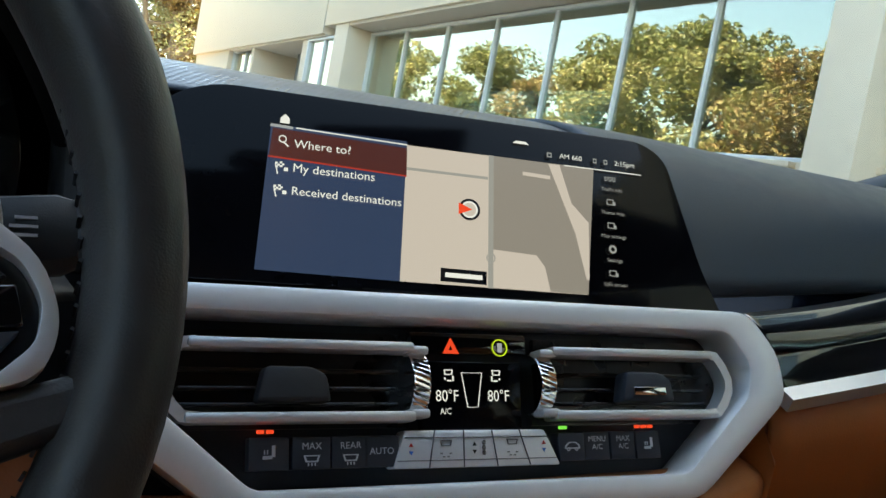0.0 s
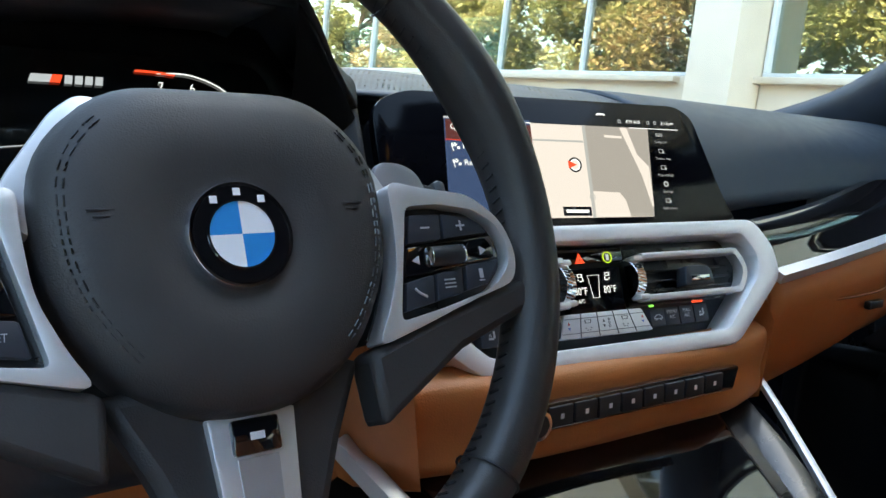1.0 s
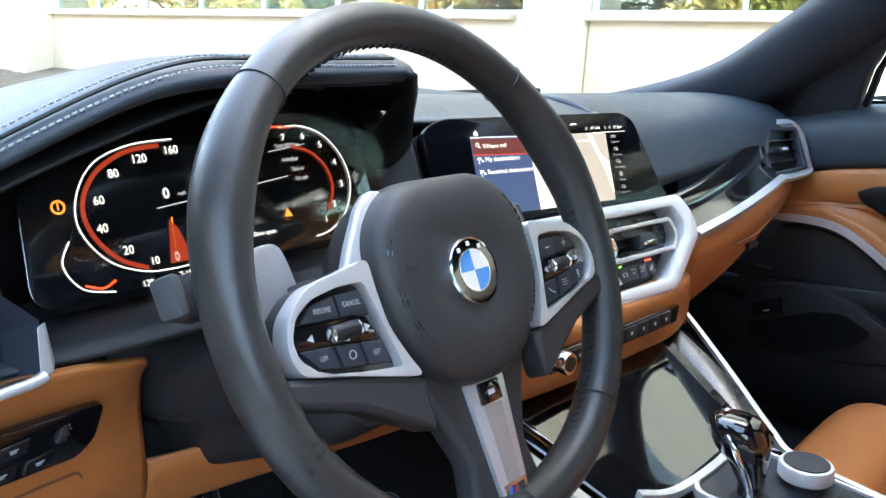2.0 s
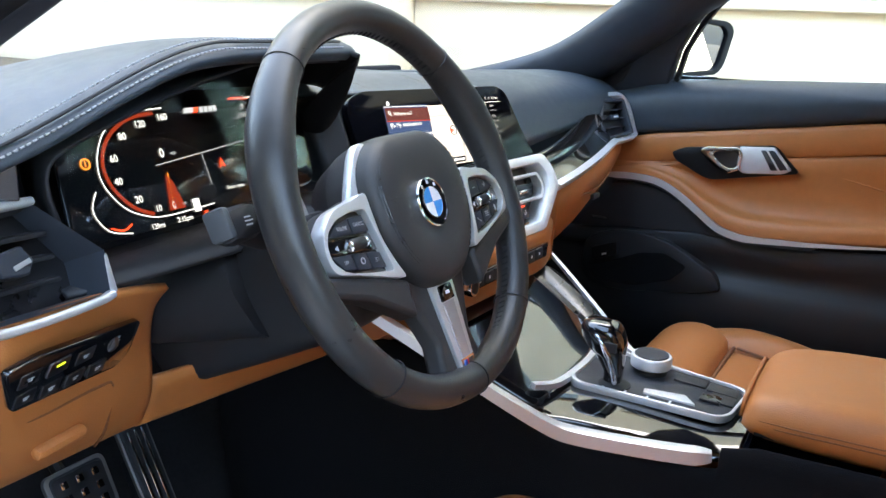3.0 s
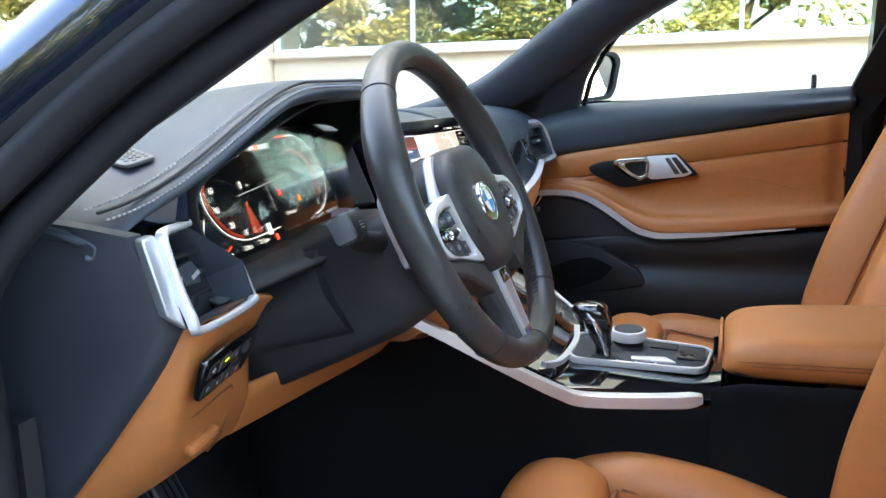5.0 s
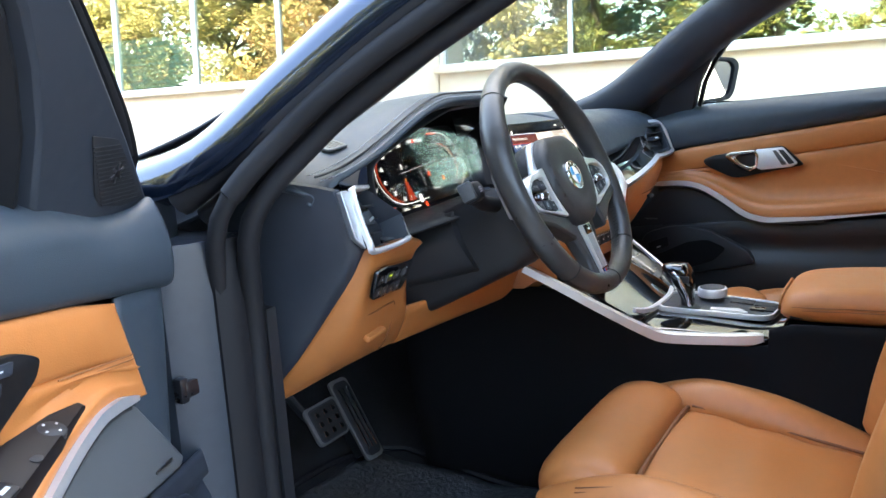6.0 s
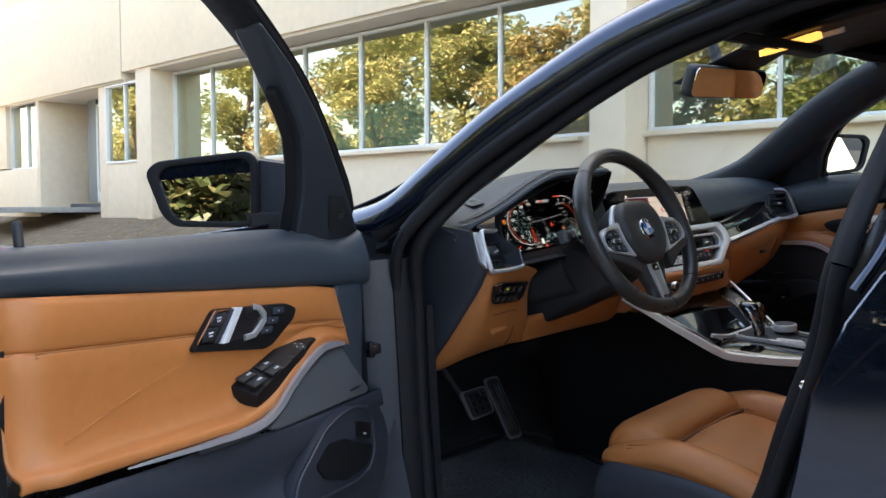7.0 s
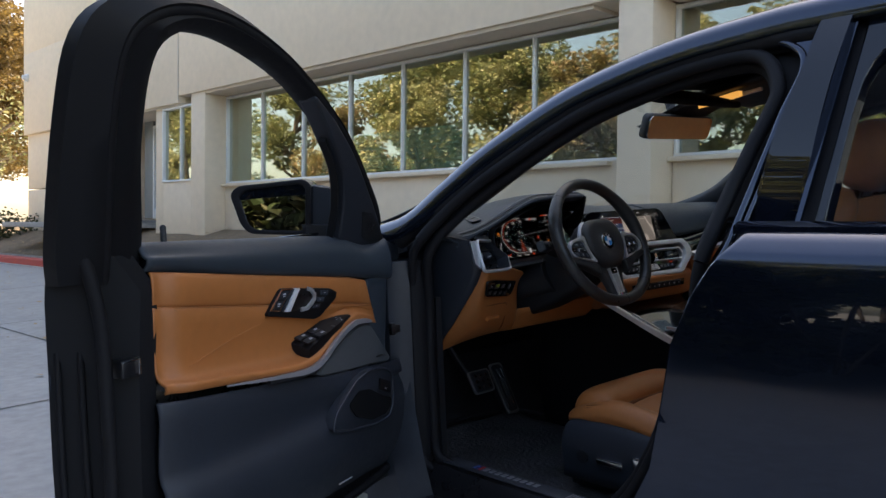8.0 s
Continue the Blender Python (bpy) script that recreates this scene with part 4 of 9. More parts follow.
bp = part("pillar_inner", loft([[V(-(side_x(max(z, 0.9)) - 0.06), y, z), V(-(side_x(max(z, 0.9)) - 0.05), y - 0.085, z), V(-(side_x(max(z, 0.9)) - 0.13), y - 0.075, z), V(-(side_x(max(z, 0.9)) - 0.135), y + 0.0, z)] for y, z in ((-0.44, 0.38), (-0.455, 0.46), (-0.50, 0.54), (-0.528, 0.61), (-0.556, 0.70), (-0.578, 0.78), (-0.606, 0.89), (-0.645, 0.98), (-0.69, 1.09), (-0.715, 1.19), (-0.72, 1.30))]), FRAME_BLACK, body, "black B-pillar", smooth=40)
part("striker", join(tube([V(-0.735, -0.575, 0.772), V(-0.775, -0.575, 0.772), V(-0.775, -0.605, 0.772), V(-0.735, -0.605, 0.772)], 0.006, 8), box((-0.732, -0.59, 0.772), (0.006, 0.04, 0.03), 0.002)), CHROME, body, "bright steel door striker")

# far side of the cabin and its tail, to close it
part("far_side", loft([[V(x, y, z) for x, z in ((0.80, 0.32), (0.88, 0.45), (0.905, 0.70), (0.895, 0.90), (0.845, 0.985), (0.79, 0.985), (0.78, 0.32))] for y in (0.30, -0.2, -0.62, -1.2, -1.7)]), PAINT, body, smooth=40)
part("far_pillar", loft([[V(0.66, -0.60, 1.30), V(0.66, -0.72, 1.31), V(0.72, -0.74, 1.30), V(0.72, -0.60, 1.30)], [V(0.745, -0.60, 0.97), V(0.745, -0.76, 0.97), V(0.80, -0.78, 0.97), V(0.80, -0.60, 0.97)], [V(0.70, -0.58, 0.40), V(0.70, -0.76, 0.40), V(0.78, -0.78, 0.40), V(0.78, -0.58, 0.40)]]), FRAME_BLACK, body, smooth=40)
part("tail", surface([[V(x, -1.70, z) for x, z in ((-0.88, 0.35), (-0.86, 0.9), (-0.60, 1.29), (0, 1.33), (0.60, 1.29), (0.86, 0.9), (0.88, 0.35))], [V(x, -1.95, z) for x, z in ((-0.86, 0.35), (-0.82, 0.85), (-0.50, 1.05), (0, 1.08), (0.50, 1.05), (0.82, 0.85), (0.86, 0.35))]], 3, 2), PAINT, body, thick=0.01)
part("tail_panel", box((0, -1.72, 0.72), (1.70, 0.03, 0.9), 0.005), BLACK, body)

# floor, tunnel side, sills
part("floor_pan", surface([[V(-0.74, 0.62, 0.52), V(-0.2, 0.62, 0.52), V(0.2, 0.62, 0.52), V(0.74, 0.62, 0.52)], [V(-0.74, 0.50, 0.36), V(-0.2, 0.50, 0.36), V(0.2, 0.50, 0.36), V(0.74, 0.50, 0.36)], [V(-0.74, 0.36, 0.315), V(-0.2, 0.36, 0.315), V(0.2, 0.36, 0.315), V(0.74, 0.36, 0.315)], [V(-0.74, -0.3, 0.305), V(-0.2, -0.3, 0.305), V(0.2, -0.3, 0.305), V(0.74, -0.3, 0.305)], [V(-0.74, -1.7, 0.30), V(-0.2, -1.7, 0.30), V(0.2, -1.7, 0.30), V(0.74, -1.7, 0.30)]], 3, 3), CARPET, body, "black carpet floor", thick=0.02)
part("firewall", box((0, 0.64, 0.72), (1.50, 0.03, 0.5), 0.005), CARPET, body)
for sgn in (-1, 1):
    part("sill", loft([[V(sgn * x, y, z) for x, z in ((0.66, 0.29), (0.675, 0.375), (0.70, 0.392), (0.765, 0.392), (0.785, 0.375), (0.80, 0.33), (0.87, 0.31), (0.885, 0.27), (0.86, 0.18), (0.66, 0.18))] for y in (0.18, -0.2, -0.6, -1.7)]), BLACK if sgn > 0 else FRAME_BLACK, body, "black sill", smooth=40)
SILL_METAL = material("brushed_dark_metal", (0.11, 0.125, 0.15), 0.38, metal=0.7, kind="brushed", grain=0.2, grain_scale=1500, vary=0.1, vary_scale=20)
sp = part("sill_plate", box((-0.728, -0.10, 0.3955), (0.044, 0.46, 0.004), 0.0015), SILL_METAL, body, "dark metal sill plate with a striped badge")
BLUE_ENAMEL = material("blue_enamel", (0.05, 0.18, 0.55), 0.3, vary=0)
DBLUE_ENAMEL = material("dark_blue_enamel", (0.02, 0.05, 0.25), 0.3, vary=0)
RED_ENAMEL = material("red_enamel", (0.60, 0.03, 0.03), 0.3, vary=0)
WHITE_ENAMEL = material("white_enamel", (0.8, 0.8, 0.82), 0.3, vary=0)
for m_, y in ((BLUE_ENAMEL, 0.0), (DBLUE_ENAMEL, -0.018), (RED_ENAMEL, -0.036)):
    part("stripe", box((-0.726, y * 0.5 + 0.03, 0.3982), (0.020, 0.0075, 0.0015), 0), m_, sp)
for k in range(9):
    part("badge_bar", box((-0.726, -0.004 - k * 0.020, 0.3982), (0.016, 0.012, 0.0015), 0), TRIM_GREY, sp)
part("scuff_rib", join(*[box((-0.728, -0.26 - k * 0.007, 0.3982), (0.030, 0.0022, 0.0012), 0) for k in range(9)]), SILVER, sp)
part("kick_panel", loft([[V(-0.715, 0.165, 0.39), V(-0.715, 0.17, 0.62), V(-0.712, 0.17, 0.80), V(-0.712, 0.40, 0.80), V(-0.715, 0.55, 0.60), V(-0.715, 0.50, 0.36)], [V(-0.695, 0.17, 0.39), V(-0.695, 0.17, 0.62), V(-0.695, 0.17, 0.80), V(-0.695, 0.40, 0.80), V(-0.695, 0.55, 0.60), V(-0.695, 0.50, 0.36)]]), BLACK, body, smooth=30)

# floor mat
mat_thing = thing("floor_mat", "black rubber-backed carpet mat in the driver's footwell", "floor mat")
mrows = []
for y, z in ((0.42, 0.352), (0.36, 0.332), (0.29, 0.328), (0.22, 0.326), (0.15, 0.324), (0.08, 0.324), (0.01, 0.323), (-0.07, 0.322), (-0.14, 0.322), (-0.22, 0.322)):
    mrows.append([V(x, y, z + 0.012 * noise.noise(V(x * 9, y * 9, 1)) + 0.006 * noise.noise(V(x * 25, y * 25, 4))) for x in (-0.66, -0.58, -0.5, -0.42, -0.34, -0.26, -0.18)])
part("carpet", surface(mrows, 3, 4), MAT_RUBBER, mat_thing, smooth=60, thick=0.008, off=1)
part("edge_binding", tube(spline([V(-0.66, 0.42, 0.358), V(-0.18, 0.42, 0.358), V(-0.18, 0.1, 0.33), V(-0.18, -0.22, 0.33), V(-0.66, -0.22, 0.33), V(-0.66, 0.1, 0.33)], 4, True), 0.006, 6, (0, 0, 1), True), RUBBER, mat_thing)

# pedals
PEDAL_STEEL = material("brushed_pedal_steel", (0.22, 0.22, 0.22), 0.42, metal=0.55, vary=0.12, vary_scale=30, kind="brushed", grain=0.2, grain_scale=2500)


def pedal(name, label, m, w, h, rows_):
    p = thing(name, label, "pedal", CAR @ m)
    part("rubber_face", plate(rounded([(-w * 0.86, -h * 0.88), (w * 0.86, -h * 0.88), (w * 0.90, h * 0.88), (-w * 0.90, h * 0.88)], 0.009), 0.0095, None, 0.001), BLACK_SLATE, p, "dark rubber pedal face")
    part("pad", plate(rounded([(-w, -h), (w, -h), (w * 1.05, h), (-w * 1.05, h)], 0.012), 0.008, None, 0.002), PEDAL_STEEL, p, "brushed steel pedal face")
    part("rubber", plate(rounded([(-w + 0.007, -h + 0.007), (w - 0.007, -h + 0.007), (w - 0.006, h - 0.007), (-w + 0.006, h - 0.007)], 0.009), 0.0025, None, 0.001, 0.008), BLACK, p)
    part("stud", join(*[box((x, y, 0.0115), (0.010 if w > 0.03 else 0.004, 0.010 if w > 0.03 else h * 1.5, 0.003), 0.001) for x, y in rows_]), CHROME, p)
    return p


bk = pedal("brake_pedal", "steel brake pedal with rubber studs", pose(-0.362, 0.385, 0.487, 62, 0, 0), 0.042, 0.036, [(x, y) for x in (-0.022, 0, 0.022) for y in (-0.018, 0.0, 0.018)])
part("arm", tube(spline([V(0, 0, -0.004), V(0.02, 0.03, -0.06), V(0.02, 0.22, -0.12)], 4), 0.009, 8, (1, 0, 0)), BLACK, bk)
gp = pedal("accelerator_pedal", "tall steel accelerator pedal with rubber strips", pose(-0.225, 0.425, 0.435, 58, 0, -6), 0.024, 0.085, [(-0.011, 0), (0, 0), (0.011, 0)])
part("arm", box((0, -0.02, -0.02), (0.03, 0.10, 0.03), 0.006), BLACK, gp)

# mirror and lamps under the roof
RV = basis(V(-0.085, -0.145, 1.211), V(0.985, -0.17, 0), V(-0.17, -0.94, -0.30))
rv = thing("rear_view_mirror", "black frameless rear-view mirror on a stalk", "mirror", CAR @ RV)
shape = rounded([(-0.125, -0.032), (0.120, -0.034), (0.125, 0.030), (-0.120, 0.036)], 0.016, 5)
part("housing", plate(shape, 0.030, None, 0.008, -0.03, 3), BLACK, rv)
part("glass", plate([(x * 0.965, y * 0.90) for x, y in [(p[0], p[1]) for p in shape]], 0.002, None, 0, 0.0), MIRROR, rv, "silvered mirror glass")
part("stalk", tube(spline([V(0, 0.01, -0.02), V(0.01, 0.05, -0.06), V(0.02, 0.09, -0.10)], 4), 0.013, 8, (1, 0, 0)), BLACK, rv)
sensor = loft([[V(-0.108, -0.016, 1.224), V(0.055, -0.016, 1.224), V(0.065, -0.22, 1.292), V(-0.120, -0.22, 1.292)], [V(-0.104, -0.030, 1.220), V(0.050, -0.030, 1.220), V(0.055, -0.21, 1.276), V(-0.110, -0.21, 1.276)], [V(-0.060, -0.095, 1.222), V(0.010, -0.095, 1.222), V(0.015, -0.18, 1.250), V(-0.065, -0.18, 1.250)]])
sensor.transform(RV.inverted())
part("sensor_cover", sensor, BLACK, rv, "black sensor housing on the windscreen", bev=0.004)
oc = thing("overhead_console", "black overhead console with a lit amber reading lamp", "lamp")
part("cover", surface([[V(-0.17, -0.215, 1.268), V(0, -0.21, 1.271), V(0.17, -0.215, 1.268)], [V(-0.185, -0.30, 1.280), V(0, -0.30, 1.282), V(0.185, -0.30, 1.280)], [V(-0.185, -0.40, 1.296), V(0, -0.40, 1.298), V(0.185, -0.40, 1.296)], [V(-0.15, -0.52, 1.318), V(0, -0.52, 1.320), V(0.15, -0.52, 1.318)]], 3, 3), BLACK, oc, thick=0.015, off=1)
AMBER = material("amber_lamp_lens", (0.8, 0.45, 0.12), 0.3, emit=(1.0, 0.50, 0.12), emit_power=0.22, vary=0)
part("lens", plate(rounded([(-0.066, -0.003), (-0.040, -0.012), (0.050, -0.015), (0.064, -0.008), (0.064, 0.010), (0.04, 0.012), (-0.05, 0.004)], 0.003), 0.012, basis(V(-0.150, -0.298, 1.273), V(-0.10, -0.98, 0.15), V(0, -0.15, -1)), 0.002), AMBER, oc, "lit amber lamp lens")
part("lens", plate(rounded([(-0.055, -0.004), (0.055, -0.005), (0.055, 0.005), (-0.055, 0.004)], 0.003), 0.010, basis(V(-0.095, -0.330, 1.285), V(0.02, -0.98, 0.15), V(0, -0.15, -1)), 0.002), WHITE_ENAMEL, oc, "pale lamp lens")
for sgn in (-1, 1):
    sv = thing("sun_visor", "folded dark grey cloth sun visor", "sun visor", group="sun visors")
    part("flap", plate(rounded([(-0.19, -0.07), (0.19, -0.07), (0.19, 0.07), (-0.17, 0.07)], 0.03), 0.016, basis(V(sgn * 0.36, -0.315, 1.272), V(1, 0, 0), V(0, 0.30, -0.95)), 0.006), HEADLINER, sv)
    part("mirror_lid", plate(rounded([(-0.07, -0.035), (0.07, -0.035), (0.07, 0.035), (-0.07, 0.035)], 0.01), 0.003, basis(V(sgn * 0.36, -0.31, 1.256), V(1, 0, 0), V(0, 0.30, -0.95)), 0.001), BLACK_SLATE, sv)

# ---- doors ----
SWITCH_BLACK = material("switch_panel_black", (0.007, 0.0055, 0.006), 0.5, spec=0.25, vary=0.15)
MARK_SILVER = material("switch_print_pale", (0.55, 0.55, 0.57), 0.5, vary=0)
BEZEL_BLACK = material("bezel_black", (0.007, 0.007, 0.008), 0.5, spec=0.3, vary=0.15)
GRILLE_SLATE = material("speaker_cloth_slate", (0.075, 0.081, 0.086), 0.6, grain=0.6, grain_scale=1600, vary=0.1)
FR_IN = [(0.235, 1.045), (0.276, 1.087), (0.40, 1.170), (0.519, 1.230), (0.64, 1.280), (0.756, 1.311), (0.85, 1.324), (0.915, 1.314), (0.945, 1.272), (0.925, 1.16), (0.868, 1.01), (0.858, 0.95)]
FR_OUT = [(0.085, 0.975), (0.150, 1.030), (0.300, 1.135), (0.409, 1.207), (0.616, 1.304), (0.779, 1.356), (0.92, 1.372), (1.02, 1.350), (1.068, 1.300), (1.062, 1.195), (1.025, 1.02), (1.000, 0.95)]


def lean(z):
    return 0.49 * (z - 0.97)


TRIM_DRIVER = [(0.10, 0.752), (0.20, 0.768), (0.235, 0.777), (0.27, 0.784), (0.309, 0.786), (0.352, 0.779), (0.39, 0.768), (0.43, 0.754), (0.466, 0.738), (0.50, 0.728), (0.535, 0.726), (0.62, 0.732), (0.74, 0.744), (0.90, 0.757)]
TRIM_PASSENGER = [(0.10, 0.772), (0.16, 0.779), (0.219, 0.783), (0.26, 0.785), (0.300, 0.784), (0.33, 0.777), (0.36, 0.763), (0.40, 0.738), (0.44, 0.711), (0.47, 0.701), (0.50, 0.697), (0.60, 0.701), (0.76, 0.715), (0.90, 0.727)]


def along(table, s):
    for (a, za), (b, zb) in zip(table, table[1:]):
        if s <= b:
            return za + (zb - za) * (s - a) / (b - a)
    return table[-1][1]


def make_door(name, label, m, sx, mirror_label, mx):
    """A front door; sx mirrors it for the other side of the car."""
    dr = thing(name, label, "car door", m)
    F = Matrix.Diagonal((1, sx, 1, 1))

    def trim_z(s):
        return along(TRIM_DRIVER if mx else TRIM_PASSENGER, s)

    def arm_out(s):
        """How far the armrest swells from the panel."""
        near = max(0.0, min(1.0, (s - 0.26) / 0.22))
        far = max(0.0, min(1.0, (s - 0.58) / 0.26))
        return 0.010 + 0.032 * near * (1 - 0.6 * far)

    def tan_top(s):
        return 0.849 + 0.128 * s if mx else 0.835 + 0.138 * s

    def front_s(z):
        return 0.232 - 0.36 * max(0.0, 0.869 - z)

    def put(pname, bm, mat, parent=None, lab="", **kw):
        bm.transform(F)
        return part(pname, bm, mat, parent or dr, lab, **kw)

    # outer skin and shell
    rear_z = (0.985, 0.92, 0.80, 0.66, 0.48, 0.36)
    rear_d = (-0.030, -0.072, -0.085, -0.083, -0.065, -0.030)
    rear_s = (0.999, 0.975, 0.968, 0.974, 0.987, 1.011)
    rows = []
    for f in (0.0, 0.25, 0.5, 0.75, 0.92, 1.0):
        rows.append([V(f * s_, (-0.5 * (1 - f) * 0.06 + d_) * (1.0 - 0.0 * f), z_) for s_, d_, z_ in zip(rear_s, rear_d, rear_z)][::-1])
    put("outer_skin", surface(rows, 3, 3), PAINT, lab="dark grey painted outer skin", smooth=60, thick=0.003)
    end = [V(s_, d_, z_) for s_, d_, z_ in zip(rear_s, rear_d, rear_z)] + [V(0.935, 0.0, 0.36), V(0.905, 0.03, 0.45), V(0.900, 0.03, 0.62), V(0.895, 0.035, 0.80), V(0.885, 0.04, 0.93), V(0.93, 0.035, 0.99)]
    fore = [p + V(-0.035, 0, 0) for p in end]
    put("shut_face", loft([end, fore]), SHUT, lab="black rear shut face of the door", smooth=40)
    inner_shell = [[V(s, 0.012, z) for z in (0.37, 0.6, 0.8, 0.94)] for s in (0.10, 0.5, 0.90)]
    put("inner_shell", surface(inner_shell, 2, 2), FRAME_BLACK, smooth=60, thick=0.01)
    put("front_face", box((0.058, -0.045, 0.67), (0.115, 0.11, 0.56), 0.008), PAINT_JAMB, lab="painted front end of the door", smooth=40)
    # weather seal on the shut face
    put("door_seal", tube(spline([V(0.975, 0.020, 1.00), V(0.955, 0.024, 0.90), V(0.950, 0.022, 0.78), V(0.950, 0.018, 0.6), V(0.945, 0.012, 0.48), V(0.90, 0.012, 0.385), V(0.7, 0.012, 0.37), V(0.3, 0.012, 0.375), V(0.06, 0.012, 0.40)], 4), 0.011, 8, (0, 1, 0)), RUBBER, lab="black rubber door seal", smooth=70)
    for k in (0.30, 0.58, 0.85):
        put("shut_ridge", tube(spline([V(0.90 + (s_ - 0.90) * k + 0.006, 0.03 + (d_ - 0.03) * k, z_) for s_, d_, z_ in zip(rear_s, rear_d, rear_z)], 4), 0.006, 6, (0, 1, 0)), RUBBER, smooth=70)
    lt = put("latch", box((0.915, 0.030, 0.812), (0.040, 0.026, 0.030), 0.005), FRAME_BLACK, lab="steel door latch")
    put("latch_jaw", join(box((0.918, 0.0445, 0.824), (0.036, 0.004, 0.003), 0.001), box((0.902, 0.0445, 0.812), (0.004, 0.004, 0.024), 0.001)), CHROME, lt)
    # window frame
    fi, fo = spline([V(s, 0, z) for s, z in FR_IN], 4), spline([V(s, 0, z) for s, z in FR_OUT], 4)
    rings = []
    for a, b in zip(fi, fo):
        r = []
        for p, dd in ((a, 0.012), (a.lerp(b, 0.25), 0.030), (a.lerp(b, 0.45), 0.020), (a.lerp(b, 0.6), 0.030), (a.lerp(b, 0.8), 0.016), (b, 0.004), (b, -0.024), (a.lerp(b, 0.3), -0.030), (a, -0.016)):
            r.append(V(p.x, lean(p.z) + dd, p.z))
        rings.append(r)
    put("window_frame", loft(rings), SHUT, lab="black window frame with rubber seal", smooth=50)
    put("frame_seal", tube([V(a.x, lean(a.z) + 0.016, a.z) for a in [p.lerp(q, 0.52) for p, q in zip(fi, fo)]], 0.012, 8, (0, 1, 0)), RUBBER, smooth=70)
    # mirror triangle with tweeter
    sail = [(0.300, 0.950), (0.100, 0.935), (0.101, 0.956), (0.186, 1.024), (0.245, 1.068), (0.297, 1.106), (0.331, 1.130), (0.370, 1.156), (0.411, 1.180), (0.470, 1.213), (0.560, 1.254), (0.560, 1.246), (0.500, 1.205), (0.465, 1.180), (0.425, 1.152), (0.387, 1.121), (0.358, 1.085), (0.329, 1.037), (0.310, 0.980)]
    tri = [V(s_, lean(z_) + 0.033, z_) for s_, z_ in sail]
    tr = put("mirror_triangle", loft([tri, [p + V(0, -0.040, 0) for p in tri]]), BLACK_SLATE, lab="slate plastic corner with a tweeter grille", bev=0.004)
    put("window_channel", sweep([V(s_ + 0.010, lean(z_) + 0.016, z_) for s_, z_ in sail[:11:-1][:6]], [(-0.006, -0.008), (0.004, -0.008), (0.003, 0.006), (-0.006, 0.008)], (0, 1, 0)), RUBBER, tr, "black rubber window channel", smooth=40)
    tm = basis(V(0.1905, lean(0.992) + 0.0335, 0.992), V(-1, 0.0, 0), V(0.0, 0.898, -0.44))
    gr = [(-0.062, 0.042), (-0.014, 0.036), (0.034, -0.002), (0.074, -0.036), (0.030, -0.040), (-0.008, -0.034), (-0.026, -0.022)]
    put("tweeter_grille", join(plate(rounded(gr, 0.004), 0.0012, tm, 0.0005), *[box((-0.5 * (a + b), y, 0.0016), (b - a, 0.0011, 0.001), 0, tm) for y, a, b in [(-0.033 + 0.0045 * k, -0.062 + 0.0050 * k, 0.010 + 0.0032 * k) for k in range(15)]]), BLACK, tr)
    put("tweeter_star", join(*[box((0, 0.0065, 0.0020), (0.0035, 0.009, 0.0016), 0.0006, tm @ pose(0, 0, 0, 0, 0, k * 60)) for k in range(6)], turned([(0.004, 0.001), (0.004, 0.0030), (0.0, 0.0034)], tm, 12)), DARK_METAL, tr)
    # top pad (dark)
    rows = []
    for s, zb in ((0.118, 0.954), (0.122, 0.955), (0.145, 0.948), (0.185, 0.945), (0.220, 0.950), (0.26, 0.963), (0.31, 0.974), (0.45, 0.982), (0.65, 0.991), (0.80, 0.998), (0.872, 1.001)):
        zt = tan_top(s)
        bulge = -0.010 if s < 0.12 else 0.0 if s < 0.8 else -0.012
        h_ = max(0.0, 1.0 - max(0.0, s - 0.13) / 0.14)
        rows.append([V(s, -0.03 + 0.056 * h_, zb - 0.02), V(s, -0.02 + 0.050 * h_, zb), V(s, 0.020 + 0.018 * h_, zb + 0.004), V(s, 0.048 + bulge, zb - 0.016 + 0.008 * h_), V(s, 0.058 + bulge, (zb + zt) / 2), V(s, 0.056 + bulge, zt + 0.008), V(s, 0.046 + bulge, zt - 0.002)])
    put("top_pad", surface(rows, 3, 3), DASH, lab="soft slate black top pad", smooth=70, thick=0.004)
    put("lock_pin", turned([(0.0055, 0.0), (0.0055, 0.030), (0.003, 0.033)], pose(0.795, 0.005, 0.998), 12), BLACK)
    put("lock_base", box((0.795, 0.005, 0.998), (0.035, 0.016, 0.006), 0.002), BLACK)
    # tan panel with a crease, and armrest swelling out below
    rows = []
    ss = (0.186, 0.200, 0.216, 0.235, 0.26, 0.30, 0.36, 0.42, 0.48, 0.54, 0.60, 0.66, 0.72, 0.78, 0.82, 0.845, 0.862)
    for s in ss:
        zt = tan_top(s) - 0.001
        zr = trim_z(s) + 0.016
        near = max(0.0, min(1.0, (s - 0.26) / 0.22))
        arm = arm_out(s)
        zc = zt - 0.058
        base = 0.048 if s < 0.84 else 0.036
        ledge = zr + 0.006 + (0.001 if mx else 0.016) * near
        rows.append([V(s, base, zt), V(s, base + 0.007, zt - 0.010), V(s, base + 0.005, zc + 0.006), V(s, base - 0.0005, zc), V(s, base + 0.005, zc - 0.006), V(s, base, (zc + ledge) / 2), V(s, base + 0.08 * arm, ledge + 0.014), V(s, base + 0.45 * arm, ledge), V(s, base + 0.85 * arm, ledge - 0.004), V(s, base + arm, zr - 0.001), V(s, base + arm * 0.98, zr - 0.009), V(s, base + arm * 0.80, zr - 0.014)])
    base0 = 0.0495
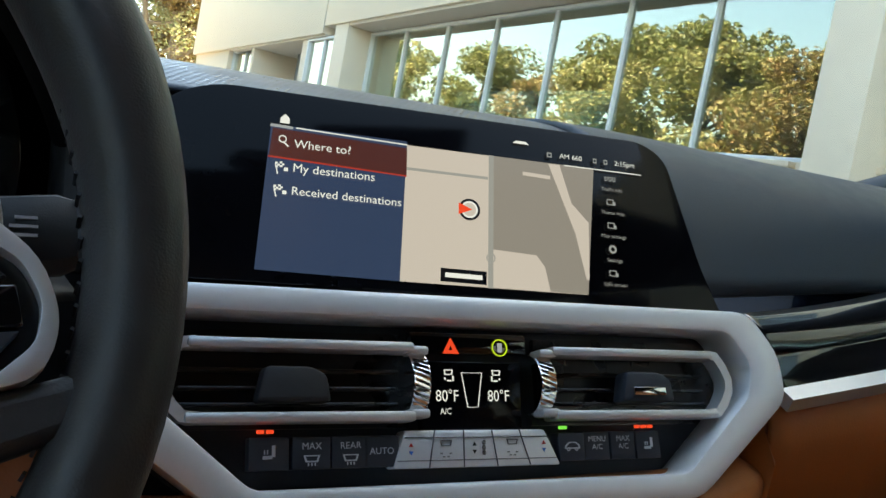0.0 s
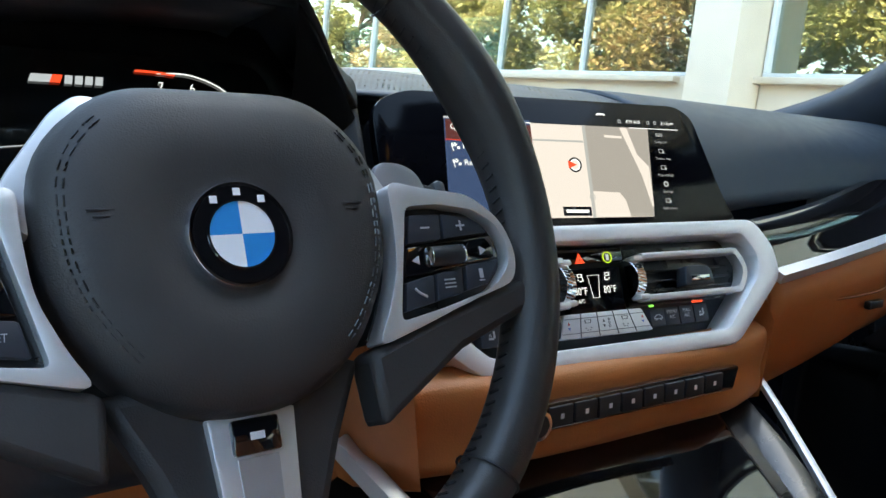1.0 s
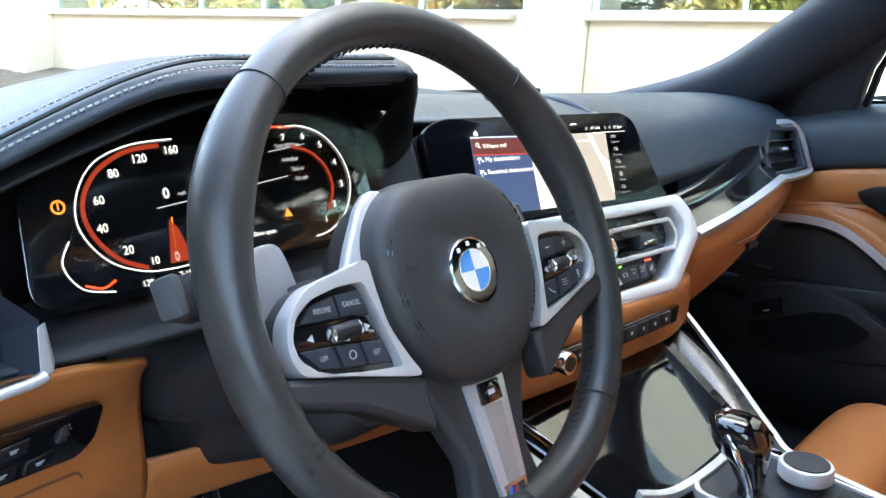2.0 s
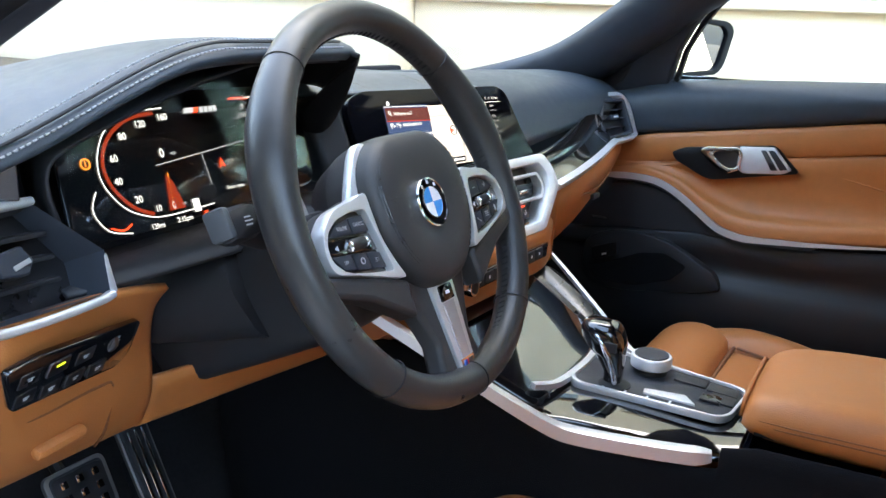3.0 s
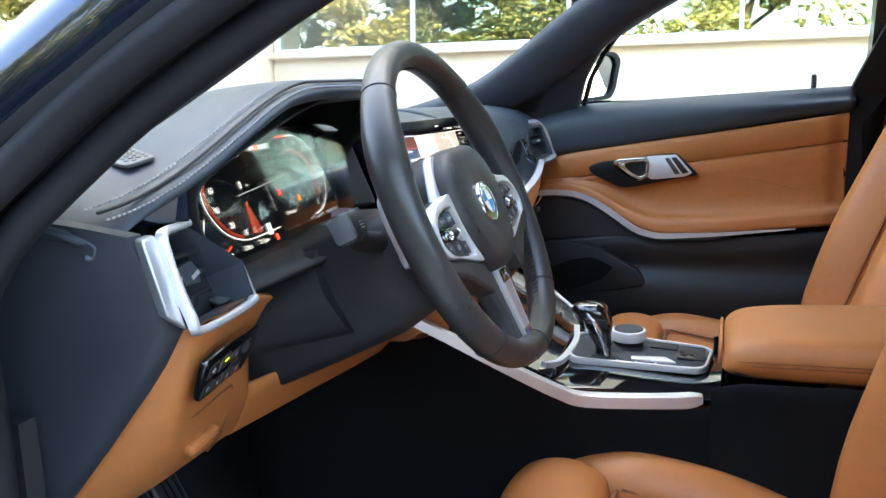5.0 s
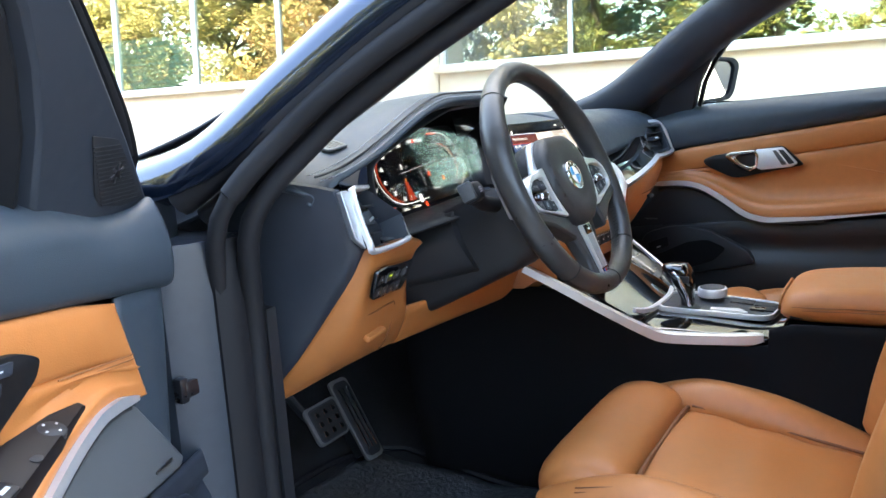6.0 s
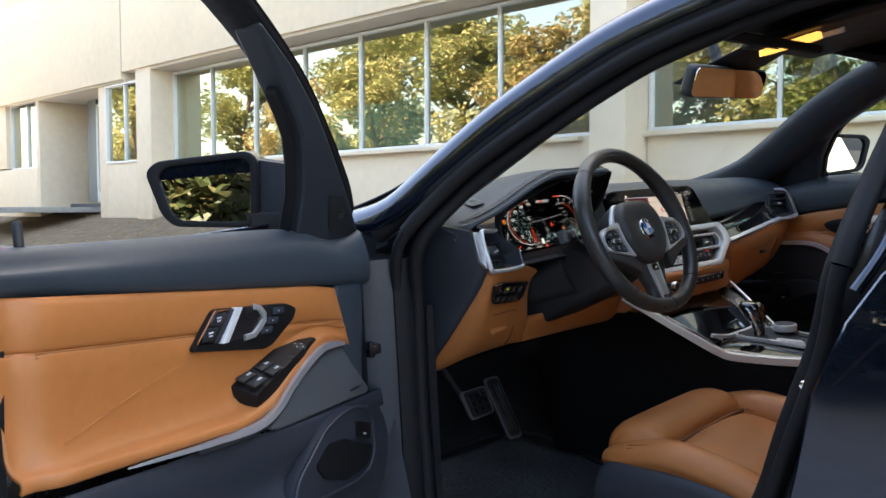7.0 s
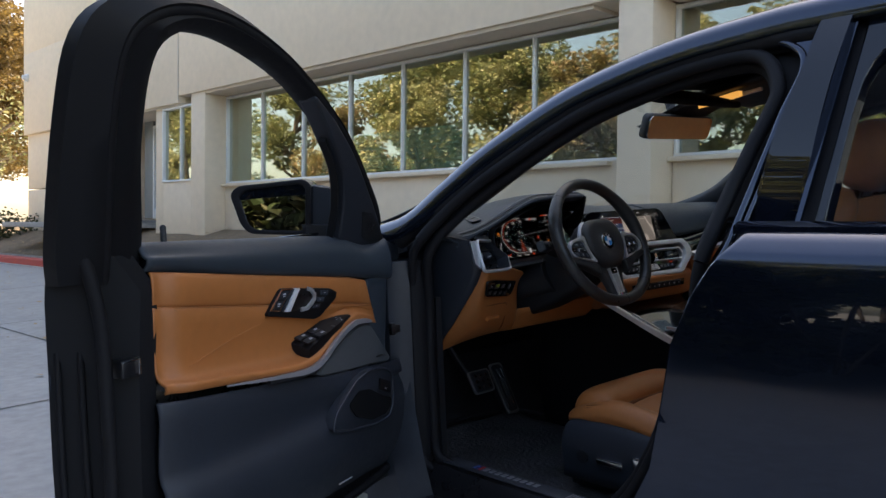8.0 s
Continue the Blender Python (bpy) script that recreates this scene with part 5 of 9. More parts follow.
    for r_ in rows:
        for p in r_:
            if p.x < 0.30:
                p.y = base0 + (p.y - base0) * min(1.0, max(0.0, (p.x - 0.186) / 0.07))
                p.x = front_s(p.z) + (p.x - 0.186) * (0.30 - front_s(p.z)) / 0.114
    put("tan_panel", surface(rows, 2, 3), TAN, lab="tan leather door panel and armrest", smooth=70, thick=0.004)
    for k in (0.0, 0.0045):
        put("seam", tube([V(s, 0.0515, tan_top(s) - 0.0605 - k) for s in [0.58 + 0.013 * q for q in range(20)]], 0.0007, 5, (0, 1, 0)), TAN_THREAD)
        put("seam", tube([V(s, 0.0515, tan_top(s) - 0.0605 - k) for s in [0.215 + 0.012 * q for q in range(11)]], 0.0007, 5, (0, 1, 0)), TAN_THREAD)
    put("crease", tube(spline([V(0.80, 0.050, 0.790), V(0.70, 0.049, 0.815), V(0.61, 0.049, 0.832), V(0.54, 0.049, 0.836)], 5), 0.0012, 5, (0, 1, 0)), TAN)
    # silver trim line
    tl = spline([V(s, 0.051 + arm_out(s), trim_z(s) + 0.002) for s in ([0.232, 0.26, 0.285, 0.31, 0.35, 0.39, 0.43, 0.466, 0.50, 0.535, 0.58, 0.64, 0.70, 0.745] if mx else [0.20, 0.23, 0.26, 0.30, 0.33, 0.36, 0.40, 0.44, 0.47, 0.50, 0.55, 0.62, 0.70, 0.77])], 3)
    wide = 0.8 if mx else 0.95
    put("trim_strip", sweep(tl, [(-0.004, -0.0075 * wide), (0.0040, -0.0070 * wide), (0.0065, -0.002), (0.0055, 0.0048 * wide), (-0.003, 0.0055 * wide)], (0, 0, 1), scale=[min(1.0, 0.45 + 0.2 * i) * (1.0 - 0.80 * max(0, i - 27) / max(1, len(tl) - 28)) for i in range(len(tl))]), TRIM_GREY if mx else SILVER, lab="satin metal trim strip", smooth=50)
    # Black strip laid in as the shade below the trim.
    put("trim_shade_strip", sweep([p + V(0, -0.001, -0.0085 * wide) for p in tl[2:-6]], [(-0.004, -0.0028), (0.0045, -0.0024), (0.0045, 0.0022), (-0.004, 0.0028)], (0, 0, 1)), BLACK, lab="black strip put in as shade under the trim strip", smooth=50)
    # dark trim between the tan leather and the hinges
    put("front_trim", surface([[V(e_ - 0.008, 0.010, z), V(e_ - 0.002, 0.040, z), V(e_ + 0.012, 0.047, z), V(0.5 * (e_ + 0.225), 0.048, z), V(0.225, 0.046, z)] for z, e_ in ((0.655, 0.158), (0.70, 0.150), (0.76, 0.142), (0.82, 0.134), (0.874, 0.128))], 3, 2), DASH, lab="slate trim panel beside the hinges", smooth=60, thick=0.004)
    # speaker panel
    spk = [V(0.226, 0.054, 0.768), V(0.2625, 0.058, 0.776), V(0.297, 0.060, 0.775), V(0.345, 0.068, 0.764), V(0.39, 0.074, 0.752), V(0.43, 0.079, 0.738), V(0.462, 0.084, 0.722), V(0.484, 0.086, 0.709), V(0.46, 0.084, 0.701), V(0.38, 0.076, 0.692), V(0.25, 0.064, 0.680), V(0.152, 0.053, 0.668), V(0.140, 0.052, 0.676)]
    if not mx:
        spk = [V(p.x, p.y, min(p.z, trim_z(p.x) - 0.012)) for p in spk]
    # Passenger side goes darker: the shade inside the cabin put in the colour.
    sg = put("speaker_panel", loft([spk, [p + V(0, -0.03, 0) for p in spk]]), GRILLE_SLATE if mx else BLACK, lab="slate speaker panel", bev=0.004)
    put("speaker_badge", box((0.20, 0.0600, 0.692), (0.034, 0.002, 0.0035), 0.0008), DARK_METAL, sg)
    # lower panel with pocket
    rows = []
    for s, f in ((0.05, 0.0), (0.12, 0.2), (0.22, 0.45), (0.32, 0.75), (0.44, 1), (0.56, 1), (0.68, 0.9), (0.82, 0.6), (0.875, 0.2)):
        zt = (trim_z(s) - 0.010) if s > 0.45 else (0.655 + 0.11 * (s - 0.05))
        rows.append([V(s, 0.040 + 0.038 * f, zt), V(s, 0.044 + 0.040 * f, zt - 0.03), V(s, 0.036 + 0.036 * f, 0.625), V(s, 0.046 + 0.048 * f, 0.585), V(s, 0.046 + 0.046 * f, 0.52), V(s, 0.033 + 0.026 * f, 0.45), V(s, 0.015, 0.41 if s > 0.08 else 0.46)])
    # Same slate on both doors; black puts the passenger door's shade in its colour.
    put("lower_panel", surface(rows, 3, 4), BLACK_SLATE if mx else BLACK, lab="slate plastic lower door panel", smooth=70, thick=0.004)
    PK = Matrix(((1, 0, 0, 0), (0.10, 0, 1, 0.058), (0, 1, 0, 0), (0, 0, 0, 1)))
    bin_out = rounded([(0.470, 0.590), (0.452, 0.622), (0.360, 0.668), (0.300, 0.677), (0.250, 0.674), (0.196, 0.658), (0.178, 0.640), (0.176, 0.575), (0.200, 0.550), (0.270, 0.550), (0.400, 0.572)], 0.012, 4)
    # Bin likewise blackened on the passenger side to stand for shade.
    pb = put("pocket", plate(bin_out, 0.026, PK, 0.004, -0.026), BLACK_SLATE if mx else BLACK, lab="slate storage bin, its shaded hollow a flat black plate")
    if mx:
        put("pocket_lip", tube([PK @ V(p[0], p[1], 0.000) for p in bin_out], 0.0035, 6, (0, 1, 0), True), BLACK_SLATE if mx else BLACK, pb, smooth=70)
    # Flat black plate stands in for the shade inside the bin's hollow.
    put("hollow_shade", plate(rounded([(0.400, 0.626), (0.353, 0.646), (0.302, 0.638), (0.235, 0.606), (0.192, 0.591), (0.198, 0.572), (0.225, 0.562), (0.300, 0.568), (0.370, 0.594)], 0.010), 0.002, PK, 0, 0.0015), FELT, pb)
    put("lock_button", plate(rounded([(0.2535, 0.625), (0.202, 0.604), (0.197, 0.631), (0.249, 0.651)], 0.004), 0.006, PK, 0.0015, 0.0), SWITCH_BLACK, pb)
    put("key_mark", plate([(0.232, 0.622), (0.222, 0.618), (0.2215, 0.6215), (0.2315, 0.6255)], 0.0006, PK, 0, 0.0062), MARK_SILVER, pb, smooth=0)
    put("badge_line", box((0.40, 0.082, 0.462), (0.05, 0.003, 0.003), 0.001), SILVER)
    # handle bezel
    hx, hz = (0.0, 0.0) if mx else (-0.030, -0.019)
    hm = Matrix(((1, 0, 0, hx), (0, 0, 1, 0.0525), (0, 1, 0, hz), (0, 0, 0, 1)))
    out = rounded([(0.604, 0.846), (0.556, 0.8935), (0.390, 0.8735), (0.366, 0.862), (0.374, 0.848), (0.434, 0.8185), (0.452, 0.8170)], [0.008, 0.010, 0.012, 0.006, 0.010, 0.010, 0.006], 4)
    hb = put("handle_bezel", plate(out, 0.010, hm, 0.003), BEZEL_BLACK, lab="black door handle bezel")

    def piece(pname, pts, depth, mat, z, r=0.002, lab="", bevel=0.001):
        return put(pname, plate(rounded(pts, r, 4) if r else pts, depth, hm, bevel, z), mat, hb, lab)

    if mx:
        piece("key_field", [(0.594, 0.855), (0.555, 0.8905), (0.529, 0.8885), (0.569, 0.8505)], 0.002, SWITCH_BLACK, 0.0095)
        put("field_line", rim_plate([(0.596, 0.8545), (0.556, 0.892), (0.528, 0.8895), (0.568, 0.850)], [(0.5925, 0.8555), (0.5545, 0.8895), (0.5305, 0.8877), (0.5685, 0.852)], 0.0030, hm, 0, 0.0095), CHROME, hb, "thin chrome outline")
        for f in (0.27, 0.73):
            c = V(0.5815, 0.853).lerp(V(0.5420, 0.8895), f)
            piece("lock_key", [(c.x + 0.018, c.y - 0.006), (c.x + 0.007, c.y + 0.0085), (c.x - 0.016, c.y + 0.0065), (c.x - 0.005, c.y - 0.0085)], 0.003, BLACK, 0.0105)
            put("key_mark", join(box((c.x, c.y + 0.002, 0.0137), (0.009, 0.0022, 0.0004), 0, hm), box((c.x + 0.001, c.y - 0.002, 0.0137), (0.007, 0.0016, 0.0004), 0, hm)), MARK_SILVER, hb)
        piece("pull_plate", [(0.566, 0.850), (0.527, 0.8885), (0.5185, 0.888), (0.5555, 0.849)], 0.006, BLACK, 0.008)
        piece("pull_blade", [(0.5545, 0.847), (0.5185, 0.8895), (0.5065, 0.888), (0.5415, 0.846)], 0.012, LIT_SILVER, 0.006, 0.002, "bright satin pull blade")
        ring = rounded([(0.540, 0.845), (0.505, 0.887), (0.4690, 0.8825), (0.4525, 0.870), (0.4525, 0.861), (0.478, 0.8425)], 0.008, 5)
        cen = V(0.499, 0.865)
        put("pull_recess", plate([(p[0], p[1]) for p in ring], 0.002, hm, 0, 0.0085), FRAME_BLACK, hb)
        put("pull_ring", sweep([hm @ V(x, y, 0.0125) for x, y in ((0.474, 0.883), (0.463, 0.8795), (0.4530, 0.869), (0.4535, 0.860), (0.466, 0.851), (0.480, 0.8435), (0.500, 0.8435))], [(-0.0045, -0.003), (0.0045, -0.003), (0.0035, 0.002), (-0.0035, 0.002)], (0, 1, 0)), TRIM_GREY, hb, "satin metal rim of the pull")
        for k in range(3):
            c = V(0.4175, 0.8655).lerp(V(0.4490, 0.8425), k / 2)
            piece("memory_key", [(c.x + 0.013, c.y - 0.002), (c.x + 0.011, c.y + 0.0075), (c.x - 0.016, c.y + 0.0050), (c.x - 0.012, c.y - 0.0050)], 0.004, BLACK_SLATE, 0.0085)
            put("key_mark", box((c.x, c.y + 0.0015, 0.0127), (0.004, 0.0012, 0.0004), 0, hm), MARK_SILVER, hb)
    else:
        piece("pull_plate", [(0.494, 0.886), (0.556, 0.8905), (0.590, 0.851), (0.575, 0.8425), (0.505, 0.836), (0.492, 0.845)], 0.009, SILVER, 0.006, 0.004, "satin silver pull plate", 0.002)
        piece("lock_key", [(0.545, 0.884), (0.556, 0.8845), (0.583, 0.852), (0.570, 0.849)], 0.003, BLACK, 0.0135)
        piece("lock_key", [(0.532, 0.883), (0.541, 0.8835), (0.566, 0.849), (0.554, 0.8475)], 0.003, DARK_METAL, 0.0135)
        ring = [(0.421, 0.872), (0.433, 0.881), (0.494, 0.885), (0.502, 0.872), (0.498, 0.842), (0.478, 0.832), (0.455, 0.842), (0.436, 0.856)]
        cen = V(0.466, 0.860)
        ro_, ri_ = rounded(ring, 0.006, 4), rounded([(cen.x + (x - cen.x) * 0.60 + 0.008, cen.y + (y - cen.y) * 0.62) for x, y in ring], 0.006, 4)
        put("pull_ring", rim_plate(ro_, ri_, 0.012, hm, 0.002, 0.006), CHROME, hb, "chrome pull handle")
        put("pull_recess", plate([(p[0], p[1]) for p in ri_], 0.002, hm, 0, 0.0085), FRAME_BLACK, hb)
    if mx:
        # window switches on the armrest
        top = [V(0.519, 0.050, 0.777), V(0.418, 0.050, 0.8045), V(0.352, 0.052, 0.8065), V(0.318, 0.056, 0.8040), V(0.322, 0.064, 0.8025), V(0.377, 0.076, 0.7965), V(0.455, 0.084, 0.7775), V(0.508, 0.085, 0.7620)]
        sb = put("switch_panel", loft([[p + V(0, -0.004, -0.036) for p in top], [p + V(0, 0, 0.002) for p in top], [p.lerp(V(0.43, 0.066, 0.789), 0.04) + V(0, 0, 0.004) for p in top]]), SWITCH_BLACK, lab="black window switch panel on the armrest", smooth=40)
        sm = basis(V(0.436, 0.0665, 0.7905), V(-0.19, -0.002, 0.040), V(0.08, 0.34, 0.93))
        for x, y in ((-0.064, 0.009), (-0.064, -0.009), (-0.018, 0.009), (-0.018, -0.008)):
            put("window_switch", box((x, y, 0.0012), (0.032, 0.0150, 0.0042), 0.0018, sm), BLACK, sb)
            put("switch_mark", box((x + 0.006, y, 0.0034), (0.010, 0.0036, 0.0006), 0, sm), MARK_SILVER, sb)
        put("mirror_dial", turned([(0.012, 0.000), (0.012, 0.006), (0.0095, 0.008), (0.0, 0.008)], sm @ pose(0.066, 0.001, 0), 20), BLACK, sb)
        put("dial_mark", join(*[box((0.066 + 0.007 * math.cos(q), 0.001 + 0.007 * math.sin(q), 0.0082), (0.002, 0.002, 0.0004), 0, sm) for q in (0, 1.57, 3.14, 4.71)]), MARK_SILVER, sb)
        for y in (0.007, -0.007):
            put("mirror_key", turned([(0.0055, 0.0), (0.0055, 0.005), (0.0, 0.006)], sm @ pose(0.030, y, 0), 14), BLACK, sb)
    # window glass
    gl = [V(a.x, lean(a.z) - 0.004, a.z) for a in fi[:-4]] + [V(0.70, -0.004, 0.965), V(0.25, -0.004, 0.965)]
    gp_ = put("window_glass", loft([gl, [p + V(0, -0.004, 0) for p in gl]]), GLASS, lab="clear window glass", smooth=0) if not mx else None
    if gp_:
        gp_.visible_shadow = False
    # exterior mirror
    mm = basis(V(0.285, -0.140, 1.045), V(-0.383, 0.924, 0), V(0.924, 0.383, 0.0)) if mx else basis(V(0.310, -0.140, 1.043), V(-0.574, 0.819, 0), V(0.819, 0.574, 0.0)) @ Matrix.Diagonal((0.88, 1, 1, 1))
    head = rounded([(-0.117, 0.036), (-0.094, -0.038), (-0.074, -0.058), (0.055, -0.066), (0.069, -0.054), (0.076, 0.050), (0.060, 0.064), (-0.097, 0.054)], 0.018, 5)
    pane_ = rounded([(-0.096, 0.028), (-0.076, -0.036), (-0.060, -0.048), (0.048, -0.055), (0.058, -0.045), (0.063, 0.043), (0.050, 0.053), (-0.080, 0.044)], 0.014, 5)
    mh = put("mirror_head", loft([[mm @ V(p[0] * k, p[1] * k, z) for p in head] for k, z in ((1.0, 0.0), (1.03, -0.03), (1.0, -0.065), (0.84, -0.10), (0.5, -0.120))]), PAINT, lab=mirror_label, smooth=60)
    put("mirror_rim", rim_plate(head, pane_, 0.012, mm, 0.003, -0.004), RUBBER, mh, "gloss black mirror rim")
    put("mirror_neck", loft([[mm @ V(x, y * k, z) for x, y in rounded([(0.045, -0.052), (0.128, -0.043), (0.136, 0.0), (0.128, 0.040), (0.045, 0.056)], 0.010)] for k, z in ((0.94, -0.016), (1.0, -0.024), (1.0, -0.075), (0.85, -0.100))]), BLACK_SLATE, mh, "dark satin inner side of the mirror", smooth=50)
    tilt_ = mm @ (pose(0, 0, 0, -4.5 if mx else -2, -0.2 if mx else -3, 0))
    put("mirror_glass", plate([(p[0] * 1.02, p[1] * 1.02) for p in pane_], 0.003, tilt_, 0, -0.001), MIRROR, mh, "silvered mirror glass")
    put("mirror_foot", loft([[V(0.215, -0.030, 0.972), V(0.262, -0.030, 0.972), V(0.262, -0.030, 1.000), V(0.215, -0.030, 1.000)], [V(0.220, -0.075, 0.976), V(0.270, -0.085, 0.976), V(0.270, -0.085, 1.004), V(0.220, -0.075, 1.004)], [V(0.235, -0.130, 0.990), V(0.280, -0.140, 0.990), V(0.280, -0.140, 1.01), V(0.235, -0.130, 1.01)]]), BLACK, mh, smooth=40)
    return dr


make_door("driver_door", "wide-open driver's door, tan leather and slate panels", DOOR, 1, "dark grey painted mirror head", True)
make_door("passenger_door", "closed passenger door with tan leather and silver trim", CAR @ pose(0.755, 0.295, 0, 0, 0, -90), -1, "dark grey painted mirror head", False)

# ---- dashboard ----
MARK_PALE = material("switch_print", (0.45, 0.45, 0.46), 0.5, vary=0)
GRILLE = material("grille_slate", (0.085, 0.093, 0.105), 0.42, grain=0.2, grain_scale=1300, vary=0.1)
dash = thing("dashboard", "black soft-touch dashboard with tan leather lower panels", "dashboard")
# upper pad: from the windscreen back over the top and down the face, along its width
def dash_row(x):
    """Profile of the pad at x, from the windscreen edge to its lower edge."""
    a = abs(x)
    front = 0.52 - 0.28 * (a / 0.72) ** 2
    if x < -0.20:
        # hood over the instruments
        k = max(0.0, 1 - ((x + 0.40) / 0.30) ** 2)
        k2 = max(0.0, min(1.0, (x + 0.705) / 0.272))
        lip_y = 0.085 - 0.045 * k
        lip_z = 0.955 + 0.088 * k2 * k2 * (3 - 2 * k2)
        return [V(x, front, 0.958), V(x, 0.30, 0.974 + 0.041 * k * k), V(x, 0.19, 0.972 + 0.068 * k * k), V(x, lip_y + 0.055, lip_z + 0.006), V(x, lip_y + 0.012, lip_z + 0.002), V(x, lip_y, lip_z - 0.007), V(x, lip_y + 0.012, lip_z - 0.014)]
    t = max(0.0, min(1.0, (x - 0.16) / 0.5))
    return [V(x, front, 0.958), V(x, 0.34, 0.988 - 0.014 * t), V(x, 0.24, 0.998 - 0.012 * t), V(x, 0.160, 0.998 - 0.016 * t), V(x, 0.105 - 0.004 * t, 0.980 - 0.016 * t), V(x, 0.072 + 0.004 * t, 0.945 - 0.004 * t), V(x, 0.046 + 0.030 * t, 0.896 + 0.018 * t)]


left_rows = [[V(-0.712, 0.25, 0.940), V(-0.712, 0.20, 0.952), V(-0.710, 0.15, 0.956), V(-0.706, 0.115, 0.952), V(-0.703, 0.098, 0.944), V(-0.702, 0.090, 0.936), V(-0.702, 0.092, 0.926)], [p + V(0, 0, -0.012) for p in dash_row(-0.695)]] + [dash_row(x) for x in (-0.66, -0.60, -0.54, -0.48, -0.42, -0.36, -0.31, -0.275, -0.255)]
part("instrument_hood", surface(left_rows, 3, 3), DASH, dash, "black stitched leather hood over the instruments", smooth=70, thick=0.006)
mid_rows = []
for x in (-0.27, -0.20, -0.10, 0.0, 0.08, 0.13):
    k = min(1.0, max(0.0, x) / 0.13)
    mid_rows.append([V(x, 0.52 - 0.28 * (abs(x) / 0.72) ** 2, 0.958), V(x, 0.40, 0.994 - 0.008 * k), V(x, 0.31, 1.006 - 0.012 * k), V(x, 0.225 - 0.35 * x * (x > 0), 0.993 + 0.004 * k), V(x, 0.150 - 0.24 * x, 0.980)])
part("top_pad", surface(mid_rows, 3, 3), DASH, dash, "black soft dashboard top", smooth=70, thick=0.006)
right_rows = [dash_row(x) for x in (0.115, 0.17, 0.25, 0.35, 0.45, 0.55, 0.62, 0.70)]
part("passenger_pad", surface(right_rows, 3, 3), DASH, dash, "slate black padded dashboard in front of the passenger", smooth=70, thick=0.006)
# rows of pale stitches along the hood
lip = []
for i in range(100):
    x = -0.69 + 0.42 * i / 99
    r = dash_row(x)
    lip.append((r[3].lerp(r[4], 0.72), r[4].lerp(r[5], 0.60)))
for j, name in ((0, "stitching"), (1, "stitching")):
    bms = []
    for i in range(0, 98):
        a, b = lip[i][j], lip[i + 1][j]
        a2, b2 = a.lerp(b, 0.1) + V(0, -0.001, 0.0030), a.lerp(b, 0.72) + V(0, -0.001, 0.0030)
        bms.append(tube([a2, b2], 0.0008, 5, (0, 0.3, 1)))
    part(name, join(*bms), THREAD, dash, "pale grey stitching", smooth=60)
part("hood_seam", tube([dash_row(-0.69 + 0.42 * i / 99)[4] + V(0, -0.001, 0.0024) for i in range(100)], 0.0014, 5), BLACK, dash)
# wing of the hood, falling from its right end to the display
wing = [[V(-0.262, 0.040, 1.036), V(-0.240, 0.060, 1.020), V(-0.210, 0.092, 0.998), V(-0.169, 0.133, 0.971)],
        [V(-0.264, 0.085, 1.048), V(-0.240, 0.100, 1.036), V(-0.205, 0.125, 1.014), V(-0.160, 0.152, 0.988)],
        [V(-0.266, 0.150, 1.043), V(-0.235, 0.155, 1.030), V(-0.200, 0.165, 1.012), V(-0.155, 0.175, 0.996)],
        [V(-0.268, 0.230, 1.024), V(-0.235, 0.230, 1.012), V(-0.200, 0.225, 1.004), V(-0.150, 0.220, 0.997)]]
part("hood_wing", surface(wing, 4, 3), FRAME_MATT, dash, "black stitched end of the instrument hood", smooth=70, thick=0.005)
chk = [[V(-0.262, 0.046, 1.030), V(-0.240, 0.064, 1.015), V(-0.210, 0.096, 0.993), V(-0.172, 0.136, 0.966)],
       [V(-0.234, 0.100, 1.004), V(-0.220, 0.110, 0.988), V(-0.202, 0.130, 0.962), V(-0.178, 0.150, 0.935)],
       [V(-0.206, 0.160, 0.965), V(-0.200, 0.160, 0.945), V(-0.192, 0.160, 0.920), V(-0.182, 0.160, 0.895)]]
part("hood_cheek", surface(chk, 4, 3), FELT, dash, "black moulded cheek beside the instruments", smooth=60, thick=0.004)

# speaker grille across the top middle
def grille_at(u, v):
    """A place on the speaker plate: u along the car's width, v from the display to the windscreen."""
    x = -0.215 + 0.345 * u
    y0, y1 = 0.128 - 0.235 * x, 0.285 - 0.085 * u
    return V(x, y0 + (y1 - y0) * v, 0.9835 + (0.0235 - 0.006 * u) * math.sin(min(1.0, v * 1.05) * 1.45) - 0.003 * u)


part("speaker_plate", loft([[grille_at(j / 30, i / 15) for j in range(31)] for i in range(16)], False, False), GRILLE, dash, "slate plastic speaker plate", smooth=60, thick=0.003)
holes = []
for i in range(22):
    for j in range(70):
        u, v = (j + 0.5 + 0.5 * (i % 2)) / 71, 0.10 + 0.84 * i / 22
        if u > 0.985 - 0.15 * v:
            continue
        p = grille_at(u, v) + V(0, 0, 0.0006)
        q = grille_at(u, v + 0.017) + V(0, 0, 0.0006)
        holes.append([tuple(p + V(-0.0013, 0, 0)), tuple(p + V(0.0011, 0, 0)), tuple(q + V(0.0016, 0, 0)), tuple(q + V(-0.0008, 0, 0))])
hb = bmesh.new()
for h in holes:
    hb.faces.new([hb.verts.new(p) for p in h])
ho = part("speaker_perforation", hb, FRAME_BLACK, dash, smooth=0)
ho["kind"] = "stuff"

